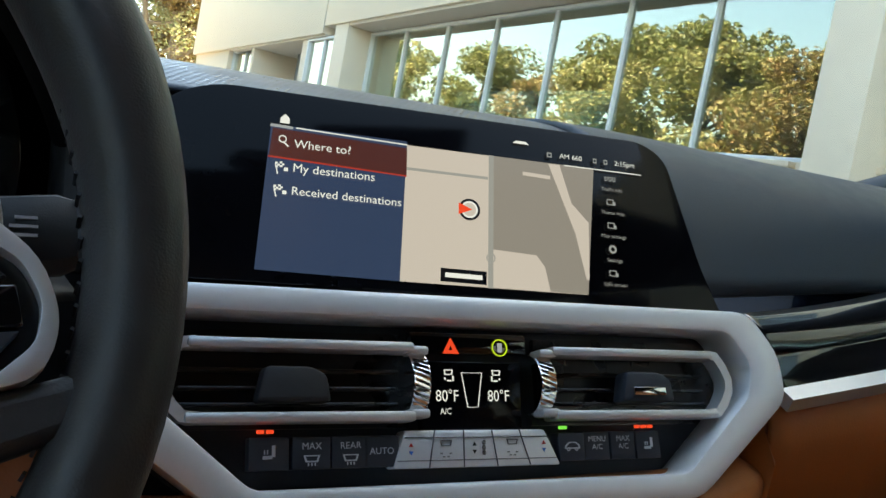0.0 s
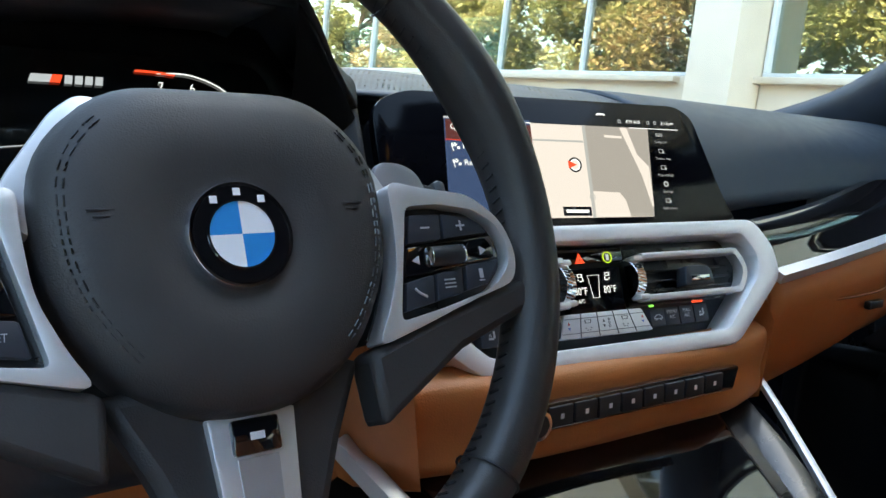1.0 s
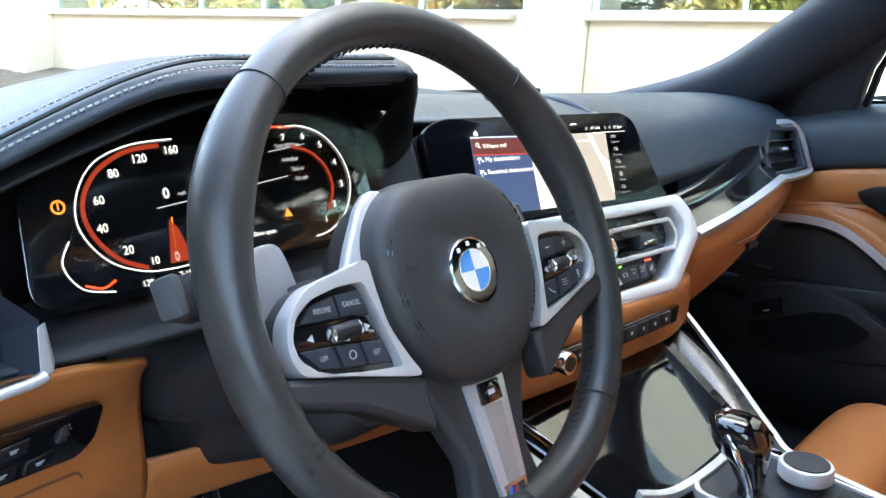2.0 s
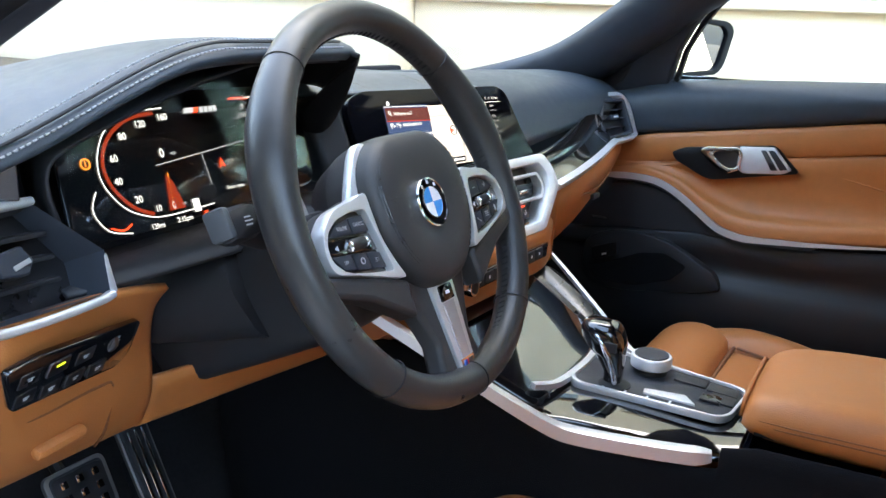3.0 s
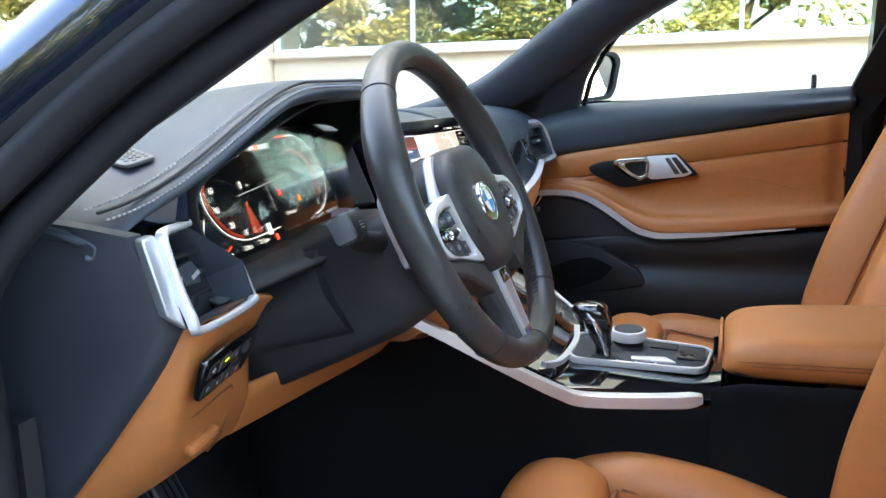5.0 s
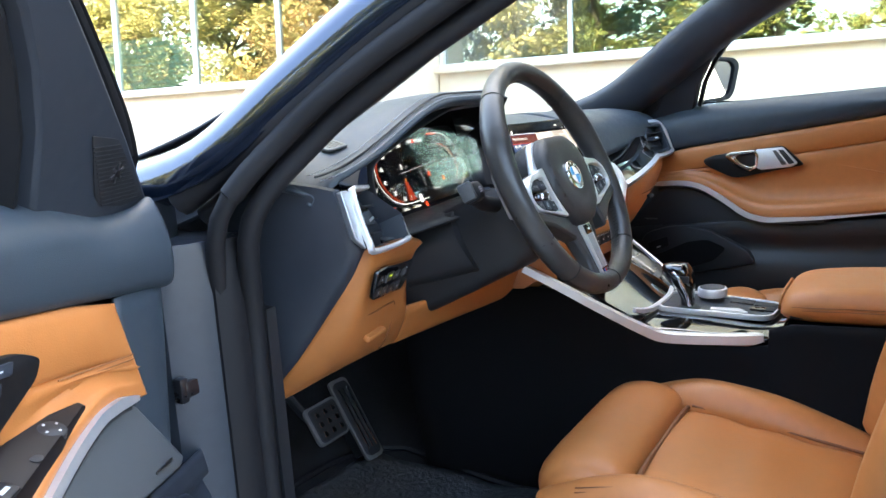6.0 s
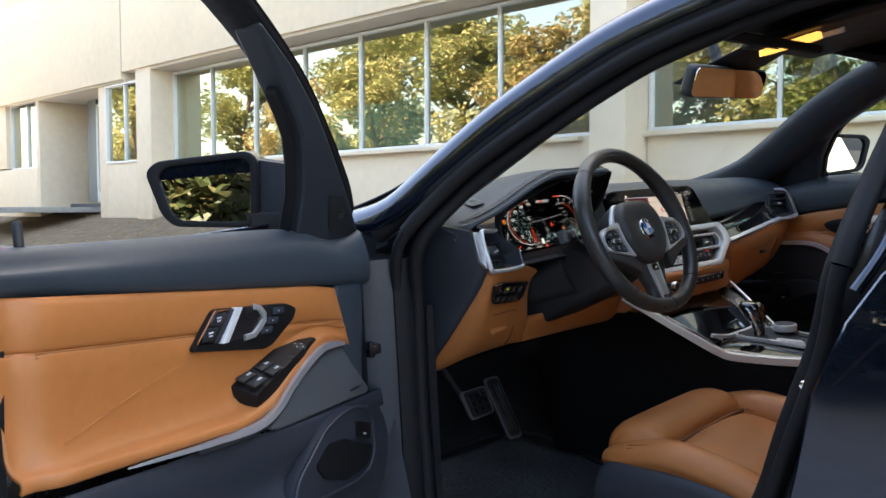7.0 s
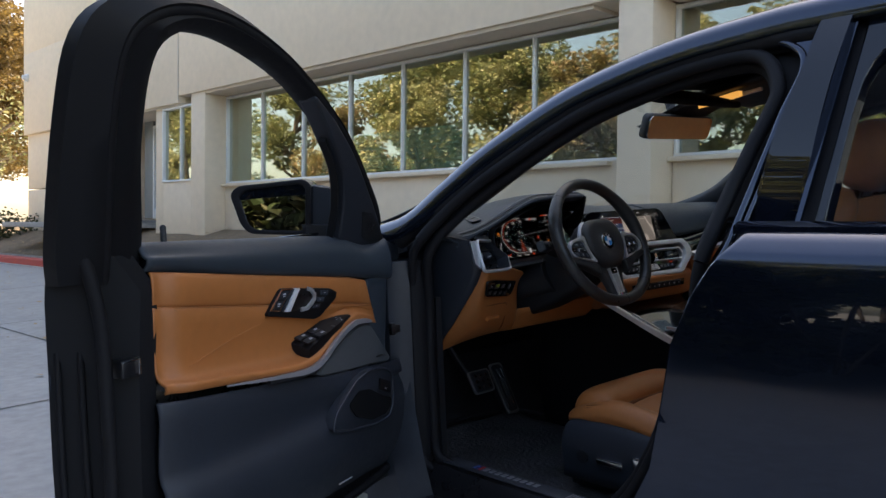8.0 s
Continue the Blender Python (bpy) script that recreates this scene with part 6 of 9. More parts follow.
# small speaker at the hood's left end
gm_ = basis(V(-0.598, 0.143, 0.9925), V(0.44, 0.89, 0.13), V(-0.26, -0.03, 1))
part("corner_grille", plate(rounded([(-0.036, -0.013), (0.038, -0.013), (0.034, 0.020), (-0.035, 0.013)], 0.005), 0.0035, gm_, 0.001, -0.001), GRILLE, dash, "pale slate corner grille")
part("grille_mesh", join(*[plate(ngon(0.0030, 6, 0.75), 0.0006, gm_ @ pose(-0.028 + 0.0075 * i + 0.00375 * (j % 2), -0.0085 + 0.0052 * j, 0.0024), 0) for i in range(8) for j in range(5) if j < 4 or i > 2]), FRAME_BLACK, dash, smooth=0)["kind"] = "stuff"


# ---- vents ----
# driver's outer vent
lv = thing("driver_air_vent", "black slatted air vent in a satin silver frame", "air vent", group="dashboard vents")
A, B, C_, E_, T_ = V(-0.675, 0.054, 0.9435), V(-0.594, 0.090, 0.936), V(-0.558, 0.060, 0.898), V(-0.562, 0.050, 0.868), V(-0.672, 0.036, 0.873)
VM = basis(V(-0.625, 0.060, 0.903), V(0.98, 0.20, 0), V(0.18, -0.85, 0.38))
o2 = [VM.inverted() @ p for p in (A, B, C_, E_, T_)]
cx = V(-0.004, 0.0, 0)
part("vent_box", plate([(p.x, p.y) for p in o2], 0.035, VM, 0.002, -0.060), FRAME_BLACK, lv)
rim_o = [V(p.x, p.y, p.z - 0.001) for p in o2]
rim_i = [cx + V((p.x - cx.x) * 0.93, (p.y - cx.y) * 0.88, -0.016) for p in o2]
part("vent_bezel", loft([[VM @ p for p in rim_o], [VM @ p for p in rim_i], [VM @ (p + V(0, 0, -0.02)) for p in rim_i]], caps=False), BLACK_SLATE, lv, "slate vent bezel", smooth=20)
for k in range(3):
    y = -0.019 + 0.017 * k
    part("slat", box((-0.002 - 0.2 * y, y, -0.024), (0.090, 0.0035, 0.022), 0.001, VM @ pose(0, 0, 0, 14, 0, -4)), BLACK, lv)
tab_ = part("vent_tab", loft([[VM @ V(x, y, z) for x, y in ((-0.016, 0.010), (0.012, 0.012), (0.018, 0.000), (0.010, -0.009), (-0.012, -0.006))] for z in (-0.020, -0.006)]), BLACK_SLATE, lv, "slate vent tab", smooth=30, bev=0.0015)
part("tab_inlay", box((0.006, -0.002, -0.0055), (0.016, 0.0035, 0.001), 0.0004, VM @ pose(0, 0, 0, 0, 0, 10)), TRIM_GREY, lv)
lm = (o2[0] + o2[4]) * 0.5
WHM = VM @ pose(lm.x + 0.017, lm.y + 0.002, -0.014, 0, 90, 8)
part("thumb_wheel", turned([(0.014, -0.0045), (0.0165, -0.003), (0.0165, 0.003), (0.014, 0.0045)], WHM, 28), TRIM_GREY, lv, "ribbed satin thumb wheel")
for k in range(18):
    part("wheel_rib", box((0.0165, 0, 0), (0.0016, 0.0022, 0.0052), 0.0004, WHM @ pose(0, 0, 0, 0, 0, 20 * k)), BLACK, lv)
fr = [B + V(-0.003, -0.004, 0.001), A.lerp(B, 0.5), A + V(0.010, 0.003, -0.0005), A + V(0.001, -0.002, -0.006), A.lerp(T_, 0.5), T_ + V(-0.001, -0.002, 0.007), T_ + V(0.008, 0.0, -0.0045), V(-0.62, 0.042, 0.865), V(-0.575, 0.048, 0.865), E_ + V(0.0, 0, -0.001)]
part("silver_frame", sweep(spline(fr, 3), [(-0.0032, -0.0035), (0.0032, -0.0035), (0.0032, 0.0025), (0.0016, 0.0042), (-0.0016, 0.0042), (-0.0032, 0.0025)], (0.18, -0.85, 0.38)), SILVER, lv, "satin silver vent frame", smooth=50)
part("frame_tip", loft([[E_ + V(-0.004, -0.003, -0.001), E_ + V(0.006, 0.001, -0.001), E_ + V(0.010, 0.008, 0.003)], [C_ + V(-0.003, -0.002, -0.003), C_ + V(0.003, 0.002, -0.004), C_ + V(0.006, 0.008, -0.004)]]), SILVER, lv, smooth=30, bev=0.0015)
q1, q2, q3, q4 = V(-0.697, 0.052, 0.943), A + V(-0.003, 0.001, 0.0), T_ + V(-0.005, 0.0, 0.0), V(-0.700, 0.034, 0.889)
back = V(0.010, 0.016, -0.002)
part("silver_side", loft([[q1, q2, q3, q4], [q1 + back, q2 + back, q3 + back, q4 + back]]), TRIM_GREY, lv, "satin silver flank", smooth=30, bev=0.0025)

# passenger's outer vent
pv = thing("passenger_air_vent", "black slatted air vent in a satin silver frame", "air vent", group="dashboard vents")
PM = basis(V(0.625, 0.062, 0.905), V(0.98, -0.20, 0), V(-0.18, -0.85, 0.38))
mir = lambda p: V(-p.x, p.y, p.z)
p2 = [PM.inverted() @ mir(p) for p in (A, B, C_, E_, T_)]
po = [V(p.x, p.y) for p in p2]
part("vent_box", plate([(p.x, p.y) for p in po], 0.045, PM, 0.002, -0.055), FRAME_BLACK, pv)
pi_ = [V(0.004, 0) + (p - V(0.004, 0)) * 0.82 for p in po]
part("vent_bezel", rim_plate([(p.x, p.y) for p in po], [(p.x, p.y) for p in pi_], 0.020, PM, 0.003, -0.012), BLACK_SLATE, pv)
for k in range(3):
    y = -0.018 + 0.017 * k
    part("slat", box((0.004 - 0.1 * y, y, -0.010), (0.088, 0.003, 0.020), 0.001, PM @ pose(0, 0, 0, 12, 0, 0)), BLACK, pv)
part("vent_tab", box((-0.006, 0.0, 0.004), (0.028, 0.010, 0.012), 0.003, PM), BLACK_SLATE, pv)
part("tab_inlay", box((-0.006, 0.0, 0.0105), (0.016, 0.004, 0.002), 0.0006, PM), SILVER, pv)
part("silver_frame", sweep(spline([mir(p) for p in [V(-0.590, 0.098, 0.944), V(-0.65, 0.080, 0.946), V(-0.672, 0.066, 0.944), V(-0.682, 0.052, 0.925), V(-0.688, 0.038, 0.880), V(-0.684, 0.034, 0.870), V(-0.66, 0.036, 0.866), V(-0.60, 0.048, 0.862)]], 4), [(-0.005, -0.004), (0.006, -0.004), (0.006, 0.004), (-0.005, 0.004)], (0, -0.6, 0.8)), SILVER, pv, "satin silver vent frame", smooth=50)

# ---- gloss strip, silver line and tan passenger side ----
def strip(pts, prof, mat, name, label, up=(0, -0.4, 0.9), n=5):
    return part(name, sweep(spline(pts, n), prof, up), mat, dash, label, smooth=50)


top_edge = [V(0.182, 0.030, 0.889), V(0.26, 0.036, 0.895), V(0.36, 0.050, 0.905), V(0.46, 0.068, 0.919), V(0.585, 0.094, 0.938)]
low_edge = [V(0.204, 0.006, 0.841), V(0.28, 0.003, 0.850), V(0.38, 0.010, 0.858), V(0.48, 0.024, 0.863), V(0.60, 0.046, 0.866)]
gl_rows = []
for f, b in ((0, 0.0), (0.2, -0.006), (0.45, -0.004), (0.55, 0.004), (0.8, 0.002), (1, 0)):
    gl_rows.append([a.lerp(c, f) + V(0, b, 0) for a, c in zip(top_edge, low_edge)])
part("decor_strip", surface(gl_rows, 5, 2), GLOSS, dash, "gloss black decor strip", smooth=50, thick=0.004)
strip(low_edge, [(-0.006, -0.005), (0.007, -0.005), (0.007, 0.005), (-0.004, 0.005)], SILVER, "silver_line", "satin silver trim line")
tr = []
for a in ((0.20, 0.010, 0.834), (0.30, 0.007, 0.846), (0.40, 0.015, 0.853), (0.50, 0.031, 0.857), (0.60, 0.052, 0.860), (0.69, 0.066, 0.862)):
    x, y, z = a
    tr.append([V(x, y, z), V(x, y - 0.006, z - 0.02), V(x, y + 0.004, z - 0.055), V(x, y + 0.040, z - 0.12), V(x, y + 0.10, z - 0.175), V(x, y + 0.17, z - 0.20)])
part("glovebox_panel", surface(tr, 3, 4), TAN, dash, "tan leather glovebox panel", smooth=70, thick=0.005)
part("glovebox_catch", box((0.42, 0.016, 0.79), (0.030, 0.008, 0.009), 0.002), BLACK, dash, "recessed glovebox catch")
part("glovebox_seam", tube(spline([V(0.28, 0.006, 0.808), V(0.42, 0.012, 0.806), V(0.56, 0.036, 0.815), V(0.60, 0.075, 0.76)], 6), 0.0012, 5), TAN_DEEP, dash)
part("passenger_underside", surface([[V(0.13, 0.10, 0.66), V(0.4, 0.18, 0.645), V(0.70, 0.23, 0.66)], [V(0.13, 0.55, 0.60), V(0.4, 0.55, 0.60), V(0.70, 0.5, 0.60)]], 3, 2), BLACK, dash, thick=0.005)

# ---- tan panel on the driver's side, with the light switches ----
kn = [[V(-0.662, 0.060, 0.870), V(-0.645, 0.046, 0.868), V(-0.60, 0.049, 0.866), V(-0.55, 0.056, 0.862), V(-0.505, 0.070, 0.852), V(-0.481, 0.080, 0.844)],
      [V(-0.662, 0.075, 0.845), V(-0.645, 0.053, 0.842), V(-0.60, 0.062, 0.838), V(-0.55, 0.074, 0.834), V(-0.50, 0.088, 0.826), V(-0.475, 0.104, 0.822)],
      [V(-0.662, 0.094, 0.812), V(-0.645, 0.070, 0.806), V(-0.60, 0.080, 0.805), V(-0.55, 0.092, 0.803), V(-0.50, 0.105, 0.798), V(-0.468, 0.120, 0.790)],
      [V(-0.662, 0.132, 0.765), V(-0.642, 0.100, 0.757), V(-0.60, 0.100, 0.752), V(-0.55, 0.108, 0.750), V(-0.50, 0.118, 0.745), V(-0.461, 0.130, 0.736)],
      [V(-0.660, 0.172, 0.720), V(-0.637, 0.142, 0.712), V(-0.60, 0.132, 0.708), V(-0.55, 0.136, 0.705), V(-0.50, 0.141, 0.703), V(-0.455, 0.146, 0.705)],
      [V(-0.656, 0.244, 0.645), V(-0.636, 0.212, 0.656), V(-0.60, 0.184, 0.672), V(-0.55, 0.168, 0.681), V(-0.50, 0.162, 0.684), V(-0.455, 0.160, 0.684)],
      [V(-0.654, 0.256, 0.640), V(-0.634, 0.232, 0.652), V(-0.60, 0.205, 0.668), V(-0.55, 0.190, 0.677), V(-0.50, 0.184, 0.680), V(-0.455, 0.182, 0.680)]]
part("knee_panel", surface(kn, 4, 4), TAN, dash, "tan leather knee panel", smooth=70, thick=0.006)
kb = [[V(-0.464, 0.135, 0.742), V(-0.40, 0.112, 0.745), V(-0.32, 0.086, 0.749), V(-0.24, 0.062, 0.754), V(-0.17, 0.045, 0.760)],
      [V(-0.462, 0.134, 0.728), V(-0.40, 0.114, 0.733), V(-0.32, 0.090, 0.737), V(-0.24, 0.066, 0.742), V(-0.17, 0.048, 0.748)],
      [V(-0.458, 0.150, 0.700), V(-0.40, 0.132, 0.704), V(-0.32, 0.108, 0.708), V(-0.24, 0.084, 0.712), V(-0.17, 0.066, 0.716)],
      [V(-0.456, 0.161, 0.682), V(-0.40, 0.146, 0.685), V(-0.32, 0.124, 0.690), V(-0.24, 0.103, 0.694), V(-0.17, 0.088, 0.698)],
      [V(-0.456, 0.190, 0.680), V(-0.40, 0.176, 0.684), V(-0.32, 0.150, 0.690), V(-0.24, 0.128, 0.694), V(-0.17, 0.11, 0.698)]]
part("column_panel", surface(kb, 4, 3), TAN, dash, "tan leather panel under the steering column", smooth=70, thick=0.006)
part("panel_pull", box((0, 0, 0), (0.050, 0.012, 0.012), 0.005, basis(V(-0.575, 0.108, 0.735), V(1, 0.15, 0.02), V(0.1, -0.85, -0.35))), TAN, dash, "moulded pull in the fuse cover")
part("panel_seam", tube(spline([V(-0.640, 0.088, 0.775), V(-0.60, 0.092, 0.772), V(-0.54, 0.103, 0.770), V(-0.520, 0.110, 0.762), V(-0.514, 0.130, 0.715), V(-0.512, 0.150, 0.690)], 5), 0.0013, 5), TAN_DEEP, dash)
SWM = basis(V(-0.586, 0.067, 0.8165), V(0.965, 0.24, 0), V(0.20, -0.87, -0.42))
ls = part("light_switch_panel", plate(rounded([(-0.0585, -0.016), (0.060, -0.030), (0.071, -0.018), (0.070, 0.014), (-0.045, 0.029), (-0.078, 0.027)], 0.006), 0.006, SWM, 0.0015, -0.003), GLOSS, dash, "gloss black light switch panel")
for x, y in ((-0.052, 0.012), (0.006, 0.006), (-0.050, -0.006), (-0.024, -0.010), (0.002, -0.013), (0.028, -0.016)):
    part("switch_key", box((x, y, 0.0032), (0.019, 0.012, 0.0014), 0.0006, SWM @ pose(0, 0, 0, 0, 0, 0)), FRAME_BLACK, ls)
    part("key_mark", join(box((x, y + 0.001, 0.0041), (0.0060, 0.0010, 0.0004), 0, SWM), box((x, y - 0.001, 0.0041), (0.0040, 0.0008, 0.0004), 0, SWM)), MARK_PALE, ls)
part("auto_key", box((-0.024, 0.010, 0.0036), (0.021, 0.013, 0.002), 0.001, SWM), DARK_METAL, ls)
part("auto_lamp", box((-0.024, 0.0125, 0.0048), (0.008, 0.0018, 0.0004), 0, SWM), Y_GLOW, ls)
part("dimmer_wheel", turned([(0.008, -0.0025), (0.009, 0), (0.008, 0.0025)], SWM @ pose(0.040, 0.002, -0.002, 0, 90, -10), 18), DARK_METAL, ls)
part("dimmer_mark", join(*[box((0.040 + 0.006 * math.cos(q), 0.002 + 0.008 * math.sin(q), 0.0036), (0.0008, 0.0018, 0.0004), 0, SWM) for q in (-0.9, -0.3, 0.3, 0.9)]), MARK_PALE, ls)

# side end of the dashboard seen through the open door
endp = [V(-0.694, 0.066, 0.944), V(-0.680, 0.046, 0.872), V(-0.668, 0.088, 0.815), V(-0.667, 0.130, 0.765), V(-0.665, 0.172, 0.718), V(-0.661, 0.256, 0.636), V(-0.668, 0.42, 0.66), V(-0.69, 0.42, 0.945), V(-0.702, 0.16, 0.958), V(-0.700, 0.094, 0.950)]
mid_ = sum(endp, V(0, 0, 0)) / len(endp) + V(-0.012, 0, 0)
part("end_cover", loft([[p + V(0.014, 0, 0) for p in endp], endp, [p.lerp(mid_, 0.10) + V(-0.005, 0, 0) for p in endp], [p.lerp(mid_, 0.5) + V(-0.006, 0, 0) for p in endp]]), BLACK_SLATE, dash, "slate plastic dashboard end cover", smooth=60)

# ---- instrument display ----
ic = thing("instrument_display", "wide black digital instrument display, lit white and red", "instrument display")
IM = basis(V(-0.370, 0.140, 0.940), V(1, 0.0, 0), V(0, -0.94, 0.34))
part("shroud", surface([[V(-0.565, 0.085, 0.89), V(-0.585, 0.085, 0.95), V(-0.55, 0.080, 0.980), V(-0.40, 0.062, 1.028), V(-0.27, 0.06, 1.03)], [V(-0.545, 0.150, 0.875), V(-0.55, 0.165, 0.95), V(-0.53, 0.172, 0.985), V(-0.40, 0.176, 1.015), V(-0.255, 0.18, 1.02)]], 4, 2), BLACK, ic, "black moulded instrument surround", smooth=60, thick=0.003)
part("shroud_floor", surface([[V(-0.585, 0.070, 0.868), V(-0.50, 0.062, 0.868), V(-0.40, 0.045, 0.875), V(-0.30, 0.03, 0.885), V(-0.20, 0.03, 0.89)], [V(-0.56, 0.135, 0.872), V(-0.50, 0.125, 0.876), V(-0.40, 0.120, 0.880), V(-0.30, 0.12, 0.885), V(-0.20, 0.12, 0.885)]], 3, 2), BLACK, ic, smooth=60, thick=0.004)
part("shroud_back", surface([[V(-0.585, 0.185, 0.87), V(-0.40, 0.190, 0.87), V(-0.16, 0.190, 0.87)], [V(-0.585, 0.180, 0.95), V(-0.40, 0.185, 0.95), V(-0.16, 0.185, 0.94)], [V(-0.57, 0.175, 0.968), V(-0.40, 0.178, 1.035), V(-0.235, 0.165, 1.022)]], 3, 2), FELT, ic, smooth=60, thick=0.003)
side = [V(-0.645, 0.094, 0.942), V(-0.643, 0.0925, 0.957), V(-0.634, 0.0855, 0.968), V(-0.622, 0.0765, 0.971), V(-0.614, 0.0705, 0.970), V(-0.614, 0.0705, 0.942)]
part("side_glass", loft([side, [p + V(0.012, 0.040, 0.0) for p in side]]), PAINT_BLACK, ic, "gloss black side panel", bev=0.001)
ips = rounded([(-0.168, -0.062), (0.146, -0.050), (0.153, 0.0), (0.138, 0.062), (-0.125, 0.062), (-0.160, 0.030)], 0.02, 5)
scr = part("screen", plate(ips, 0.006, IM, 0.001, -0.008), CLUSTER_GLASS, ic, "glossy black display glass")


def line(pts, w, mat, m, parent, name="display_line", z=0.0008, n=5, closed=False):
    pts = spline([V(p[0], p[1], 0) for p in pts], n, closed) if n > 1 else [V(p[0], p[1], 0) for p in pts]
    return part(name, sweep([m @ V(p.x, p.y, z) for p in pts], [(-w / 2, 0), (0, w * 0.12), (w / 2, 0)], m.to_3x3() @ V(0, 0, 1), closed, caps=False), mat, parent, smooth=0)


# Added glass sheet, tilted to wash the instruments with reflected daylight.
CG = basis(V(-0.375, 0.117, 0.940), V(1, 0.0, 0), V(0, -0.985, 0.17))
cgl = part("cover_glass", plate(rounded([(-0.172, -0.066), (0.150, -0.056), (0.157, 0.0), (0.142, 0.068), (-0.128, 0.068), (-0.164, 0.034)], 0.02, 5), 0.0015, CG), COVER_GLASS, scr, "clear glass sheet added over the instruments to catch reflections", smooth=0)
cgl.visible_shadow = False
IM0 = IM @ pose(0, 0, -0.0015)
line([(-0.040, 0.047), (-0.075, 0.045), (-0.105, 0.034), (-0.122, 0.012), (-0.125, -0.012), (-0.110, -0.036), (-0.085, -0.048), (-0.060, -0.050)], 0.0010, W_GLOW, IM0, scr, "gauge_arc")
line([(-0.052, 0.043), (-0.080, 0.040), (-0.105, 0.027), (-0.119, 0.006), (-0.117, -0.016), (-0.102, -0.036), (-0.082, -0.046)], 0.0034, DR_GLOW, IM0, scr, "gauge_fill")
line([(0.062, 0.050), (0.085, 0.050), (0.108, 0.040), (0.124, 0.018), (0.126, -0.008), (0.112, -0.032), (0.092, -0.044), (0.075, -0.047)], 0.0010, W_GLOW, IM0, scr, "gauge_arc")
line([(0.048, 0.051), (0.060, 0.0508), (0.074, 0.0495)], 0.0016, R_GLOW, IM0, scr, "gauge_fill")
line([(0.070, 0.033), (0.090, 0.026), (0.103, 0.011), (0.105, -0.008), (0.095, -0.026)], 0.0028, DR_GLOW, IM0, scr, "gauge_fill")
line([(-0.134, -0.018), (-0.142, -0.034), (-0.132, -0.052), (-0.110, -0.058)], 0.0010, W_GLOW, IM0, scr, "fuel_arc")
line([(-0.130, -0.050), (-0.118, -0.054), (-0.108, -0.050)], 0.0016, R_GLOW, IM0, scr, "fuel_fill")
line([(-0.065, -0.004), (0.00, 0.002), (0.060, 0.008)], 0.0007, D_GLOW, IM0, scr)
line([(-0.008, 0.000), (-0.006, -0.030)], 0.0006, D_GLOW, IM0, scr, n=1)
line([(-0.060, -0.050), (-0.010, -0.048)], 0.0009, W_GLOW, IM0, scr, n=1)
line([(0.045, 0.030), (0.085, 0.034)], 0.0005, D_GLOW, IM0, scr, n=1)
for tx, x, y, sz, mt in (("160", -0.043, 0.0385, 0.0105, W_GLOW), ("120", -0.070, 0.034, 0.0105, W_GLOW), ("80", -0.092, 0.025, 0.0105, W_GLOW), ("60", -0.107, 0.007, 0.0105, W_GLOW), ("40", -0.109, -0.013, 0.0105, W_GLOW), ("20", -0.094, -0.031, 0.0105, W_GLOW), ("10", -0.076, -0.042, 0.0095, W_GLOW),
                         ("0", -0.055, 0.006, 0.0135, W_GLOW), ("mph", -0.042, 0.005, 0.005, D_GLOW), ("0", -0.058, -0.042, 0.0115, W_GLOW), ("mph", -0.046, -0.042, 0.0045, D_GLOW), ("2:15pm", -0.050, -0.056, 0.0078, W_GLOW), ("129mi", -0.082, -0.057, 0.0078, W_GLOW),
                         ("7", 0.064, 0.041, 0.0095, W_GLOW), ("6", 0.085, 0.041, 0.0095, W_GLOW), ("5", 0.102, 0.032, 0.0095, W_GLOW), ("4", 0.114, 0.015, 0.0095, W_GLOW), ("3", 0.116, -0.005, 0.0095, W_GLOW), ("2", 0.103, -0.022, 0.0095, W_GLOW), ("1", 0.090, -0.034, 0.0095, W_GLOW),
                         ("Individual", 0.066, 0.022, 0.0055, D_GLOW), ("Total 50757 mi", 0.066, 0.034, 0.0052, D_GLOW), ("56.6 mi", 0.072, 0.013, 0.0052, D_GLOW), ("5.0 mph", 0.074, 0.005, 0.0052, D_GLOW), ("Door open.", 0.024, -0.036, 0.0062, W_GLOW), ("(0/0)", 0.088, -0.014, 0.006, D_GLOW)):
    lettering("display_text", tx, sz * 0.86, at2(IM0, x, y, 0.0009), mt, scr, stretch=0.92)
for k, (x, mt) in enumerate(((-0.016, BLUE_ENAMEL), (-0.010, DBLUE_ENAMEL), (-0.004, RED_ENAMEL))):
    part("model_stripe", plate([(x, 0.040), (x + 0.006, 0.040), (x + 0.008, 0.045), (x + 0.002, 0.045)], 0.0003, IM0, 0, 0.0008), R_GLOW if k == 2 else D_GLOW, scr)
for k in range(4):
    part("model_bar", plate([(0.0045 + 0.006 * k, 0.0395), (0.0090 + 0.006 * k, 0.0395), (0.0098 + 0.006 * k, 0.0450), (0.0053 + 0.006 * k, 0.0450)], 0.0003, IM0, 0, 0.0008), D_GLOW, scr, smooth=0)
part("needle_glow", plate([(-0.064, -0.046), (-0.045, -0.046), (-0.052, -0.020), (-0.058, -0.014)], 0.0003, IM0, 0, 0.0006), DR_GLOW, scr)
line([(-0.059, -0.046), (-0.055, -0.012)], 0.0010, O_GLOW, IM0, scr, "needle", n=1)
part("arrow", plate([(0.010, -0.016), (0.014, -0.006), (0.018, -0.016), (0.014, -0.013)], 0.0003, IM0, 0, 0.0008), R_GLOW, scr)
